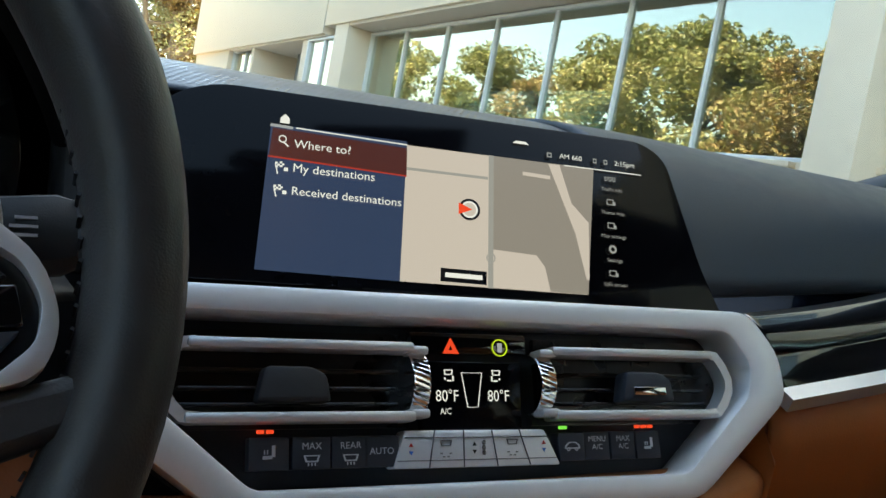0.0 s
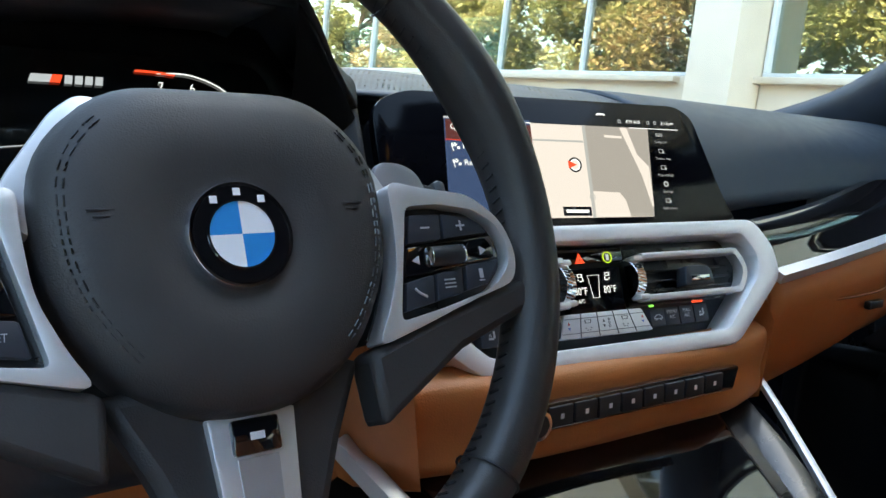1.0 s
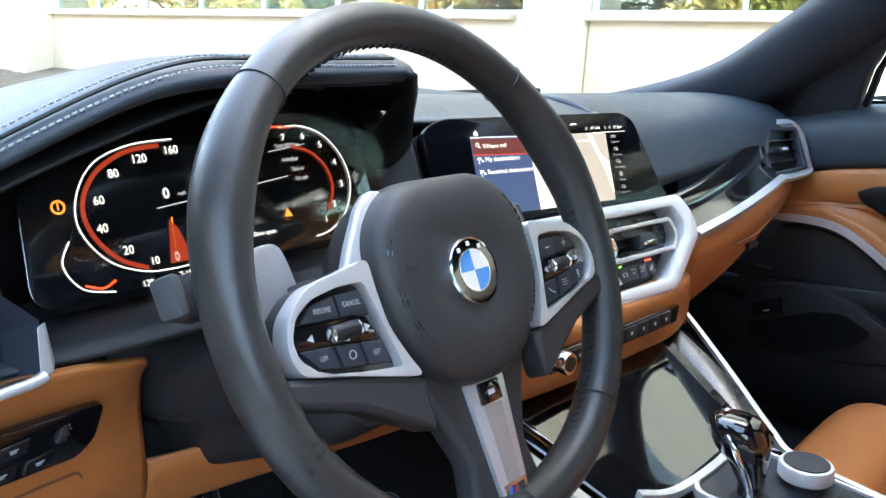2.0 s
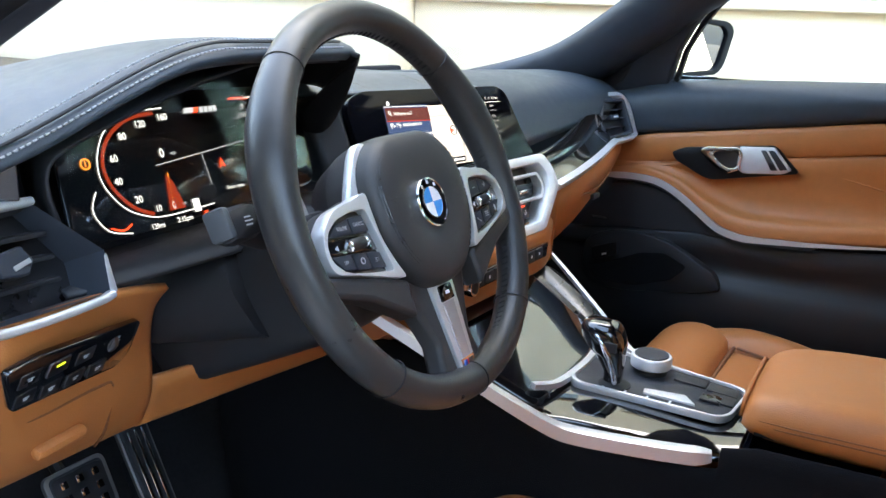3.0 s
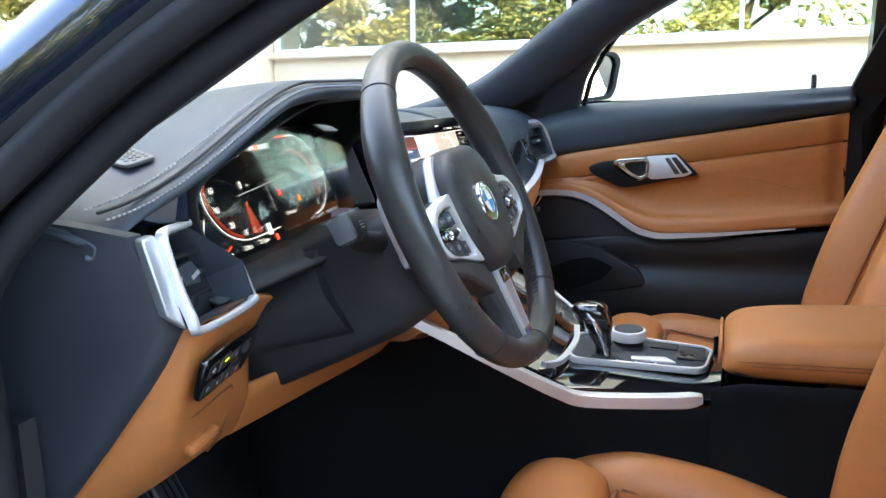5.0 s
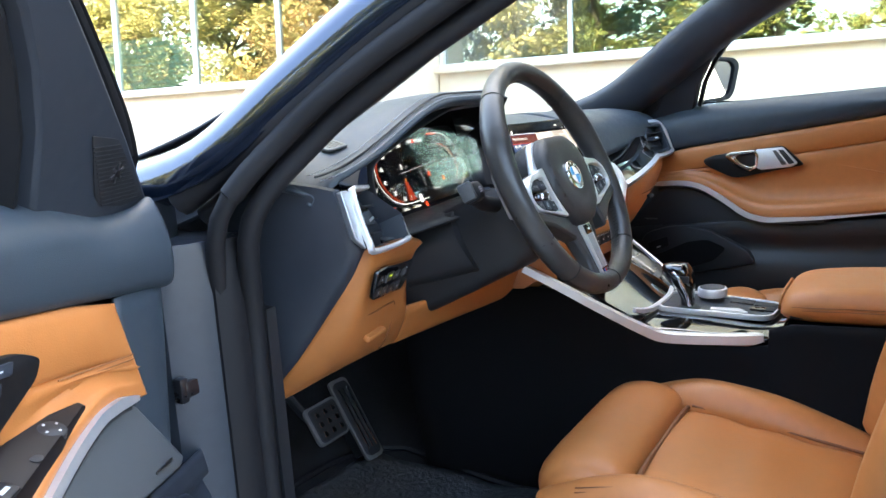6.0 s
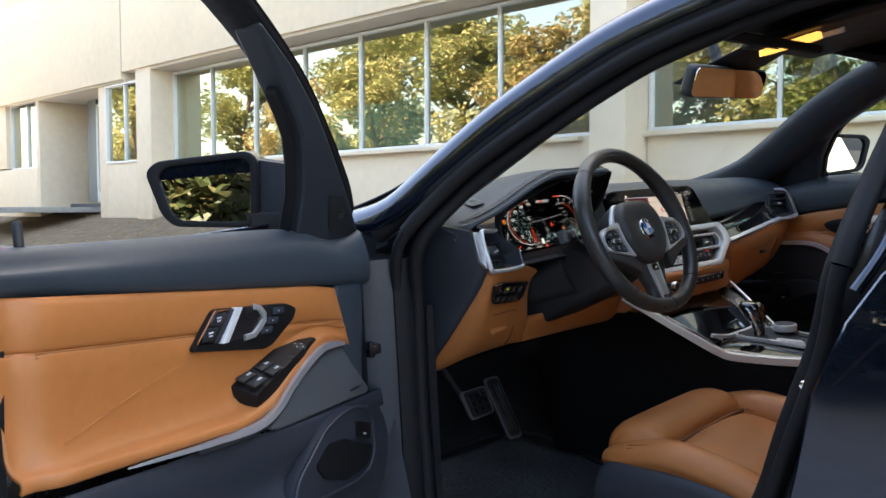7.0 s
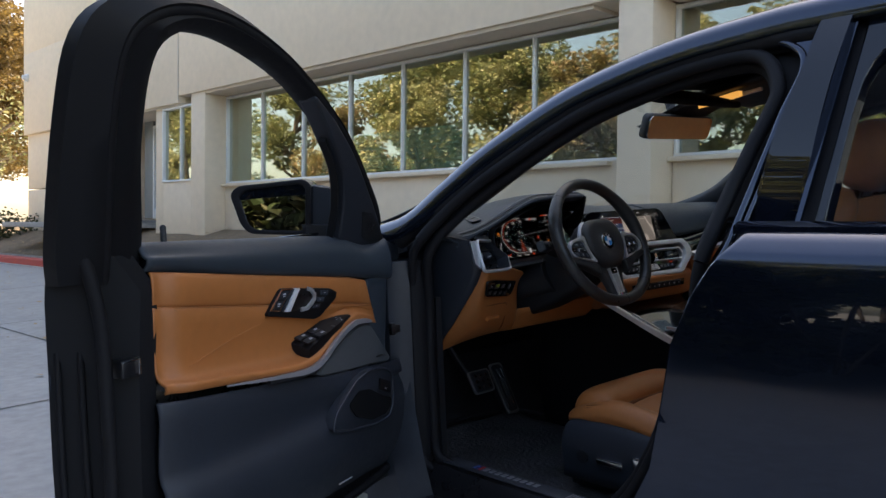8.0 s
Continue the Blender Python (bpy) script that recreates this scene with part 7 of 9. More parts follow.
part("tyre_lamp", rim_plate(ngon(0.0050, 14), ngon(0.0036, 14), 0.0003, at2(IM0, -0.136, 0.006), 0, 0.0008), O_GLOW, scr)
part("tyre_lamp", box((-0.136, 0.0065, 0.001), (0.0010, 0.005, 0.0003), 0, IM0), O_GLOW, scr)
part("gear_card", plate([(-0.036, -0.052), (-0.028, -0.052), (-0.028, -0.040), (-0.036, -0.040)], 0.0003, IM0, 0, 0.0008), W_GLOW, scr)
part("belt_lamp", plate([(-0.026, -0.060), (-0.020, -0.060), (-0.021, -0.053), (-0.025, -0.053)], 0.0003, IM0, 0, 0.0008), R_GLOW, scr)
part("warning_lamp", plate([(0.047, -0.026), (0.055, -0.026), (0.051, -0.019)], 0.0003, IM0, 0, 0.0008), O_GLOW, scr)

# ---- central display ----
cd = thing("central_display", "black free-standing touch display showing a map menu", "display")
SM = basis(V(0.0, 0.0616, 0.89), V(1, -0.235, 0), V(-0.235, -1, 0.42))


def scr_uv(x, z):
    return (x * 1.027, (z - 0.89) * 1.085)


bz = [scr_uv(*p) for p in ((-0.160, 0.886), (0.160, 0.889), (0.148, 0.915), (0.128, 0.978), (0.112, 0.987), (-0.140, 0.987), (-0.165, 0.975))]
bez = part("bezel", plate(rounded(bz, [0.006, 0.004, 0.01, 0.010, 0.012, 0.02, 0.015], 5), 0.012, SM, 0.002, -0.012), SCREEN, cd, "gloss black display glass")
part("back_shell", plate(rounded([(p[0] * 0.97, p[1] * 0.97 + 0.001) for p in bz], 0.012), 0.03, SM, 0.006, -0.046), BLACK, cd)
part("left_shell", loft([[V(-0.165, 0.100, 0.887), V(-0.165, 0.140, 0.985), V(-0.165, 0.17, 0.985), V(-0.165, 0.15, 0.887)], [V(-0.205, 0.118, 0.887), V(-0.204, 0.155, 0.975), V(-0.204, 0.18, 0.975), V(-0.205, 0.16, 0.887)]]), BLACK, cd, bev=0.006)
MAPL = glow("map_paper", (0.70, 0.63, 0.60), 0.115)
MAPD = glow("map_block", (0.36, 0.33, 0.31), 0.105)
MAPROAD = glow("map_road", (0.30, 0.30, 0.30), 0.15)
S_GLOW = glow("display_side_grey", (0.75, 0.78, 0.82), 0.055)
MENU = glow("menu_blue", (0.026, 0.045, 0.105), 0.15)
R_GLOW_DIM = glow("display_rule_red", (0.55, 0.05, 0.03), 0.10)
MENUR = glow("menu_red", (0.075, 0.020, 0.017), 0.14)


def pane(name, corners, mat, z):
    return part(name, plate([scr_uv(*c) for c in corners], 0.0002, SM, 0, z), mat, bez, smooth=0)


pane("menu_panel", ((-0.111, 0.893), (-0.036, 0.893), (-0.034, 0.968), (-0.108, 0.968)), MENU, 0.0002)
pane("menu_highlight", ((-0.108, 0.951), (-0.034, 0.949), (-0.034, 0.964), (-0.107, 0.966)), MENUR, 0.0006)
pane("map_panel", ((-0.036, 0.893), (0.073, 0.894), (0.079, 0.966), (-0.034, 0.966)), MAPL, 0.0002)
pane("map_block", ((0.016, 0.914), (0.042, 0.913), (0.047, 0.907), (0.050, 0.894), (0.073, 0.894), (0.079, 0.966), (0.016, 0.966)), MAPD, 0.0006)
pane("map_road", ((0.013, 0.893), (0.016, 0.893), (0.0165, 0.966), (0.0135, 0.966)), MAPROAD, 0.001)
pane("map_road", ((-0.034, 0.952), (0.013, 0.952), (0.013, 0.9535), (-0.034, 0.9535)), MAPROAD, 0.001)
pane("map_lane", ((0.0500, 0.9655), (0.0570, 0.9655), (0.0640, 0.9440), (0.0745, 0.9340), (0.0738, 0.9020), (0.0722, 0.9020), (0.0660, 0.9270)), MAPL, 0.001)
pane("menu_rule", ((-0.1085, 0.9502), (-0.034, 0.9482), (-0.034, 0.9490), (-0.1085, 0.9511)), R_GLOW_DIM, 0.0009)
pane("home_rule", ((-0.1085, 0.9665), (-0.0965, 0.9662), (-0.0965, 0.9676), (-0.1083, 0.9680)), D_GLOW, 0.0011)
pane("map_caption", ((0.034, 0.9570), (0.051, 0.9565), (0.051, 0.9585), (0.034, 0.9590)), MAPL, 0.0011)
pane("street_plate", ((-0.014, 0.8945), (0.012, 0.8945), (0.012, 0.9015), (-0.014, 0.9015)), FRAME_BLACK, 0.0014)
pane("header_line", ((-0.0950, 0.9669), (-0.034, 0.9655), (-0.034, 0.9661), (-0.0950, 0.9675)), W_GLOW, 0.001)
pane("header_line", ((0.060, 0.9655), (0.110, 0.9655), (0.110, 0.966), (0.060, 0.966)), W_GLOW, 0.001)
pane("pull_tab", ((0.028, 0.975), (0.038, 0.975), (0.036, 0.9765), (0.030, 0.9765)), W_GLOW, 0.001)


def stext(body_, x, z, size, mat=W_GLOW, align="LEFT"):
    u, v = scr_uv(x, z)
    lettering("display_text", body_, size, at2(SM, u, v, 0.0018), mat, bez, align, stretch=1.05)


stext("Where to?", -0.0955, 0.9582, 0.0068)
stext("My destinations", -0.0955, 0.9455, 0.0068)
stext("Received destinations", -0.0955, 0.9335, 0.0066)
pane("street_bar", ((-0.0115, 0.8968), (0.0095, 0.8968), (0.0095, 0.8992), (-0.0115, 0.8992)), W_GLOW, 0.0018)
stext("AM 660", 0.064, 0.9705, 0.0044, W_GLOW, "CENTER")
stext("2:15pm", 0.099, 0.9705, 0.0044, W_GLOW, "CENTER")
for z, tx in ((0.9545, "Traffic info"), (0.941, "Theme map"), (0.9275, "Map settings"), (0.914, "Settings"), (0.9005, "Split screen")):
    stext(tx, 0.090, z, 0.0031, S_GLOW, "CENTER")
    u, v = scr_uv(0.089, z + 0.0062)
    SI = at2(SM, u, v)
    if tx == "Settings":
        icon = rim_plate(ngon(0.0026, 12), ngon(0.0013, 12), 0.0002, SI, 0, 0.0016)
    elif tx == "Traffic info":
        icon = join(*[rim_plate([(q + p_[0], p_[1]) for p_ in ((-0.0008, -0.0014), (0.0008, -0.0014), (0.0010, 0.0014), (-0.0010, 0.0014))], [(q + p_[0], p_[1]) for p_ in ((-0.0004, -0.0010), (0.0004, -0.0010), (0.0006, 0.0010), (-0.0006, 0.0010))], 0.0002, SI, 0, 0.0016) for q in (-0.0026, 0, 0.0026)])
    else:
        icon = join(rim_plate([(-0.0028, -0.0018), (0.0018, -0.0018), (0.0018, 0.0018), (-0.0028, 0.0018)], [(-0.0023, -0.0013), (0.0013, -0.0013), (0.0013, 0.0013), (-0.0023, 0.0013)], 0.0002, SI, 0, 0.0016), box((0.0020, -0.0008, 0.0017), (0.0018, 0.0022, 0.0002), 0, SI))
    part("menu_icon", icon, S_GLOW, bez, smooth=0)
hu, hv = scr_uv(-0.101, 0.971)
part("home_icon", plate([(-0.0025, -0.0025), (0.0025, -0.0025), (0.0025, 0.0005), (0, 0.003), (-0.0025, 0.0005)], 0.0002, at2(SM, hu, hv), 0, 0.0016), W_GLOW, bez, smooth=0)
hu, hv = scr_uv(-0.101, 0.9595)
part("search_icon", join(rim_plate(ngon(0.0022, 14), ngon(0.0016, 14), 0.0002, at2(SM, hu - 0.0006, hv + 0.0008), 0, 0.0016), box((0.0018, -0.0016, 0.0017), (0.0036, 0.0008, 0.0002), 0, at2(SM, hu, hv, 0, -42) @ pose(0.0006, 0.0010, 0))), W_GLOW, bez, smooth=0)
for z in (0.9455, 0.9335):
    hu, hv = scr_uv(-0.101, z)
    SI = at2(SM, hu, hv)
    part("flag_icon", join(box((-0.0030, -0.0004, 0.0017), (0.0006, 0.0062, 0.0002), 0, SI @ pose(0, 0, 0, 0, 0, 14)), *[plate([(x_, y_), (x_ + 0.0013, y_ + 0.0002), (x_ + 0.0012, y_ + 0.0012), (x_ - 0.0001, y_ + 0.0010)], 0.0002, SI, 0, 0.0016) for x_, y_ in ((-0.0036, 0.0014), (-0.0012, 0.0018), (-0.0024, 0.0004), (0.0000, 0.0008), (-0.0034, -0.0006), (-0.0010, -0.0002))], box((0.0022, -0.0012, 0.0017), (0.0022, 0.0020, 0.0002), 0, SI)), W_GLOW, bez, smooth=0)
hu, hv = scr_uv(0.001, 0.934)
part("position_ring", rim_plate(ngon(0.0064, 24), ngon(0.0050, 24), 0.0002, at2(SM, hu + 0.001, hv), 0, 0.0016), FRAME_BLACK, bez, smooth=0)
part("position_disc", rim_plate(ngon(0.0050, 24), ngon(0.0040, 24), 0.0002, at2(SM, hu + 0.001, hv), 0, 0.0016), W_GLOW, bez, smooth=0)
part("position_arrow", plate([(-0.0055, 0.0034), (0.0025, 0.0), (-0.0055, -0.0034)], 0.0002, at2(SM, hu, hv), 0, 0.0020), R_GLOW, bez, smooth=0)
for x, w_ in ((0.0505, 0.0030), (0.0795, 0.0022), (0.0865, 0.0024)):
    hu, hv = scr_uv(x, 0.9705)
    part("status_icon", rim_plate([(-w_ * 0.5, -0.0015), (w_ * 0.5, -0.0015), (w_ * 0.5, 0.0015), (-w_ * 0.5, 0.0015)], [(-w_ * 0.3, -0.0008), (w_ * 0.3, -0.0008), (w_ * 0.3, 0.0008), (-w_ * 0.3, 0.0008)], 0.0002, at2(SM, hu, hv), 0, 0.0016), S_GLOW, bez, smooth=0)
hu, hv = scr_uv(0.0145, 0.909)
part("place_ring", rim_plate(ngon(0.0028, 14), ngon(0.0021, 14), 0.0002, at2(SM, hu, hv), 0, 0.0016), MAPROAD, bez, smooth=0)

# ---- central climate panel ----
cp = thing("climate_panel", "central vents and climate keys in a satin silver frame", "climate panel")
CM = basis(V(0, 0.036, 0.867), V(1, -0.1, 0), V(-0.1, -1, 0.42))


def c_uv(x, z):
    return (x * 1.005, (z - 0.867) * 1.085)


out_ = [c_uv(*p) for p in ((-0.178, 0.889), (0.178, 0.889), (0.198, 0.866), (0.200, 0.840), (0.128, 0.790), (-0.128, 0.790), (-0.190, 0.835), (-0.195, 0.866))]
in_ = [c_uv(*p) for p in ((-0.162, 0.877), (0.160, 0.877), (0.174, 0.860), (0.170, 0.842), (0.120, 0.803), (-0.120, 0.803), (-0.168, 0.842), (-0.174, 0.860))]
part("backing", plate(out_, 0.02, CM, 0, -0.045), FRAME_BLACK, cp)
part("fascia", plate([(p[0] * 1.02, p[1] * 1.02) for p in in_], 0.004, CM, 0, -0.026), BLACK_SLATE, cp, "dark slate fascia")
part("silver_frame", rim_plate(rounded(out_, 0.010, 3), rounded(in_, 0.006, 3), 0.030, CM, 0.0025, -0.022), LIT_SILVER, cp, "satin silver hexagonal frame")


def centre_vent(sgn):
    vt = part("vent", plate([c_uv(sgn * a, b) for a, b in ((0.040, 0.873), (0.158, 0.873), (0.168, 0.850), (0.150, 0.829), (0.036, 0.829))], 0.004, CM, 0, -0.021), FRAME_BLACK, cp)
    for z in (0.8645, 0.833):
        a, b = c_uv(sgn * 0.040, z), c_uv(sgn * 0.150, z)
        part("vent_bar", box(((a[0] + b[0]) / 2, a[1], -0.004), (abs(b[0] - a[0]), 0.0052, 0.016), 0.0018, CM), SILVER, vt, "satin silver vent bar")
    tip = [c_uv(sgn * a, b) for a, b in ((0.146, 0.8648), (0.153, 0.8640), (0.1575, 0.8585), (0.161, 0.8515), (0.1605, 0.8455), (0.156, 0.8385), (0.151, 0.8338), (0.144, 0.8330))]
    part("vent_tip", sweep([CM @ V(p[0], p[1], -0.003) for p in tip], [(-0.0028, -0.005), (0.0028, -0.005), (0.0028, 0.005), (-0.0028, 0.005)], CM.to_3x3() @ V(0, 0, 1)), SILVER, vt)
    for z in (0.8545, 0.8465, 0.8395):
        a, b = c_uv(sgn * 0.044, z), c_uv(sgn * 0.152, z)
        part("slat", box(((a[0] + b[0]) / 2, a[1], -0.011), (abs(b[0] - a[0]), 0.0016, 0.010), 0.0006, CM @ pose(0, 0, -0.004)), FRAME_BLACK, vt)
    a = c_uv(sgn * 0.101, 0.8475)
    part("vent_tab", plate(rounded([(-0.018, -0.009), (0.018, -0.009), (0.016, 0.004), (0.008, 0.008), (-0.014, 0.008)], 0.003), 0.012, at2(CM, *a), 0.002, -0.008), BLACK_SLATE if sgn > 0 else BLACK, vt)
    if sgn > 0:
        part("tab_inlay", box((a[0], a[1] - 0.003, 0.0045), (0.022, 0.0045, 0.0015), 0.0005, CM), CHROME, vt)
    a = c_uv(sgn * 0.0365, 0.849)
    rings = [(0.0158, -0.0046), (0.0166, -0.0038), (0.0168, 0), (0.0166, 0.0038), (0.0158, 0.0046)]
    wheel_ = turned(rings, None, 72)
    for v in wheel_.verts:
        i = round(math.atan2(v.co.y, v.co.x) / (2 * math.pi) * 72)
        if (i + round(v.co.z / 0.0038)) % 2 and abs(v.co.z) < 0.0042:
            v.co.x *= 0.955
            v.co.y *= 0.955
    wheel_.transform(CM @ pose(a[0], a[1], -0.012, 0, 90, 0))
    part("thumb_wheel", wheel_, CHROME, vt, "knurled silver thumb wheel", smooth=0)
    for z in (0.8645, 0.833):
        c = c_uv(sgn * 0.0415, z)
        part("bar_cap", box((c[0] - sgn * 0.004, c[1] - (0.0014 if z > 0.85 else -0.0014), -0.003), (0.011, 0.0046, 0.012), 0.0016, CM @ pose(0, 0, 0)), SILVER, vt)


centre_vent(-1)
centre_vent(1)
hz = part("hazard_bar", plate([c_uv(*p) for p in ((-0.037, 0.8635), (0.030, 0.8635), (0.030, 0.8735), (-0.038, 0.8735))], 0.008, CM, 0.001, -0.016), GLOSS, cp)
a = c_uv(-0.0155, 0.8668)
part("hazard_mark", rim_plate([(-0.0046, -0.0038), (0.0046, -0.0038), (0, 0.0046)], [(-0.0013, -0.0020), (0.0013, -0.0020), (0, 0.0006)], 0.0006, at2(CM, *a), 0, -0.0078), R_GLOW, hz, "lit red hazard triangle", smooth=0)
a = c_uv(0.0135, 0.8668)
part("sensor_mark", rim_plate(ngon(0.0047, 24), ngon(0.0041, 24), 0.0006, at2(CM, *a), 0, -0.0078), Y_GLOW, hz, "lit green ring mark", smooth=0)
part("sensor_mark", box((a[0], a[1], -0.0074), (0.0026, 0.0050, 0.0004), 0, CM), D_GLOW, hz)
ds = part("climate_display", plate([c_uv(*p) for p in ((-0.032, 0.822), (0.026, 0.822), (0.027, 0.860), (-0.033, 0.860))], 0.006, CM, 0.001, -0.016), SCREEN, cp, "black climate display")
CT = CM @ pose(0, 0, -0.0096)
for tx, x, z, sz in (("80°F", -0.0175, 0.8430, 0.0084), ("80°F", 0.0125, 0.8430, 0.0084), ("A/C", -0.0185, 0.8358, 0.0046)):
    u, v = c_uv(x, z)
    lettering("display_text", tx, sz, at2(CT, u, v), W_GLOW, ds, stretch=0.85)
for x in (-0.0165, 0.0115):
    u, v = c_uv(x, 0.8525)
    e_ = -1 if x > 0 else 1
    SI = at2(CT, u, v)
    part("seat_mark", join(rim_plate([(-0.0022, 0.0008), (0.0022, 0.0008), (0.0026, 0.0036), (-0.0026, 0.0036)], [(-0.0016, 0.0013), (0.0016, 0.0013), (0.0019, 0.0031), (-0.0019, 0.0031)], 0.0003, SI), box((e_ * 0.0026, -0.0010, 0.00015), (0.0008, 0.0028, 0.0003), 0, SI), box((e_ * 0.0004, -0.0022, 0.00015), (0.0024, 0.0008, 0.0003), 0, SI), box((-e_ * 0.0020, -0.0012, 0.00015), (0.0008, 0.0012, 0.0003), 0, SI)), W_GLOW, ds, smooth=0)
u, v = c_uv(-0.003, 0.847)
line([(u - 0.006, v + 0.008), (u + 0.006, v + 0.008), (u + 0.003, v - 0.010), (u - 0.003, v - 0.010)], 0.0006, W_GLOW, CT, ds, "fan_mark", 0.0002, 1, True)
# key row
MARK_WHITE = material("key_print_white", (0.55, 0.56, 0.58), 0.5, vary=0)
for i, (x, lab_) in enumerate(((-0.111, None), (-0.091, "MAX"), (-0.072, "REAR"), (-0.0562, "AUTO"), (0.052, None), (0.068, "MENU\nA/C"), (0.085, "MAX\nA/C"), (0.102, None))):
    w = 0.0185 if x < 0 else 0.0160
    u, v = c_uv(x, 0.8180)
    k = part("climate_key", box((u, v, -0.008), (w, 0.0150, 0.010), 0.0006, CM), BLACK_SLATE, cp)
    if lab_:
        lettering("key_text", lab_, 0.0042 if "\n" in lab_ else 0.0045, at2(CM, u, v + (0.003 if lab_ in ("MAX", "REAR") else 0.0015 if "\n" in lab_ else 0), -0.0028), MARK_WHITE, k)
    KI = at2(CM, u, v - (0.003 if lab_ else 0), -0.0029)
    if lab_ in ("MAX", "REAR"):
        bow = [(-0.0040, 0.0020), (-0.0030, -0.0012), (0.0030, -0.0012), (0.0040, 0.0020)]
        part("key_mark", join(rim_plate(bow, [(x_ * 0.76, y_ * 0.62 + 0.0002) for x_, y_ in bow], 0.0003, KI), *[box((q * 0.0016, -0.0022, 0.00015), (0.0006, 0.0014, 0.0003), 0, KI) for q in (-1, 0, 1)]), MARK_WHITE, k, smooth=0)
    elif lab_ is None and abs(x - 0.052) > 0.01:
        part("key_mark", join(box((-0.0008, -0.0016, 0.00015), (0.0044, 0.0016, 0.0003), 0, KI), box((0.0020, 0.0012, 0.00015), (0.0016, 0.0052, 0.0003), 0, KI), *[box((-0.0022 + q * 0.0014, 0.0008, 0.00015), (0.0005, 0.0020, 0.0003), 0, KI) for q in (0, 1)]), MARK_WHITE, k, "pale seat heating mark", smooth=0)
    elif lab_ is None:
        part("key_mark", join(rim_plate([(-0.0048, -0.0012), (0.0048, -0.0012), (0.0044, 0.0008), (0.0022, 0.0024), (-0.0020, 0.0024), (-0.0044, 0.0006)], [(-0.0040, -0.0006), (0.0040, -0.0006), (0.0036, 0.0004), (0.0018, 0.0018), (-0.0016, 0.0018), (-0.0036, 0.0002)], 0.0003, KI), *[rim_plate([(q + p_[0], -0.0014 + p_[1]) for p_ in ngon(0.0010, 10)], [(q + p_[0], -0.0014 + p_[1]) for p_ in ngon(0.0005, 10)], 0.0003, KI) for q in (-0.0026, 0.0026)]), MARK_WHITE, k, "pale recirculation mark", smooth=0)
for x, mt, n in ((-0.113, R_GLOW, 2), (0.100, R_GLOW, 3), (0.047, G_GLOW, 1)):
    for k in range(n):
        u, v = c_uv(x + (k - (n - 1) / 2) * 0.0044, 0.8272)
        part("key_lamp", box((u, v, -0.0035), (0.0036 if n > 1 else 0.005, 0.0018, 0.0012), 0.0003, CM), mt, cp, "lit key lamp")
kt = [c_uv(*p) for p in ((-0.051, 0.8100), (0.044, 0.8095), (0.035, 0.8265), (-0.0445, 0.8270))]
part("silver_keys", plate(kt, 0.012, CM, 0.0015, -0.014), KEY_SILVER, cp, "brushed silver climate keys")
for i in range(1, 5):
    f = i / 5
    x0, x1 = kt[0][0] + (kt[1][0] - kt[0][0]) * f, kt[3][0] + (kt[2][0] - kt[3][0]) * f
    part("key_gap", sweep([CM @ V(x0, kt[0][1], -0.0016), CM @ V(x1, kt[3][1], -0.0016)], [(-0.0004, 0), (0.0004, 0), (0, 0.0006)], CM.to_3x3() @ V(0, 0, 1)), DARK_METAL, cp)
for f in (0.20, 0.80):
    p0, p1 = V(*kt[0], 0).lerp(V(*kt[3], 0), f), V(*kt[1], 0).lerp(V(*kt[2], 0), f)
    part("key_crease", sweep([CM @ V(p0.x + 0.001, p0.y, -0.0018), CM @ V(p1.x - 0.001, p1.y, -0.0018)], [(-0.00025, 0), (0.00025, 0), (0, 0.0004)], CM.to_3x3() @ V(0, 0, 1)), DARK_METAL, cp)
for i in range(5):
    f = (i + 0.5) / 5
    KI = at2(CM, kt[0][0] + (kt[1][0] - kt[0][0]) * f - 0.0002 * i, (kt[0][1] + kt[3][1]) / 2, -0.0018)
    if i in (0, 2, 4):
        dx = -0.0030 if i == 2 else 0.0
        part("key_mark", plate([(dx - 0.0012, 0.0010), (dx + 0.0012, 0.0010), (dx, 0.0030)], 0.0003, KI, 0), FRAME_BLACK if i == 2 else RED_ENAMEL, cp, smooth=0)
        part("key_mark", plate([(dx - 0.0012, -0.0010), (dx, -0.0030), (dx + 0.0012, -0.0010)], 0.0003, KI, 0), FRAME_BLACK if i == 2 else BLUE_ENAMEL, cp, smooth=0)
    if i == 2:
        part("key_mark", join(*[rim_plate([(0.0024 + p_[0], 0.0026 * q + p_[1]) for p_ in ngon(0.0011, 8)], [(0.0024 + p_[0], 0.0026 * q + p_[1]) for p_ in ngon(0.0007, 8)], 0.0003, KI) for q in (-1, 0, 1)]), DARK_METAL, cp, smooth=0)
    if i in (1, 3):
        bow = [(-0.0034, 0.0040), (-0.0026, 0.0012), (0.0026, 0.0012), (0.0034, 0.0040)]
        part("key_mark", join(rim_plate(bow, [(x_ * 0.80, (y_ - 0.0026) * 0.70 + 0.0026) for x_, y_ in bow], 0.0003, KI), *[box((0.0026 * math.cos(q), -0.0018 + 0.0026 * math.sin(q), 0.00015), (0.0012, 0.0006, 0.0003), 0, KI) for q in (3.4, 4.2, 5.2, 6.0)]), DARK_METAL, cp, smooth=0)

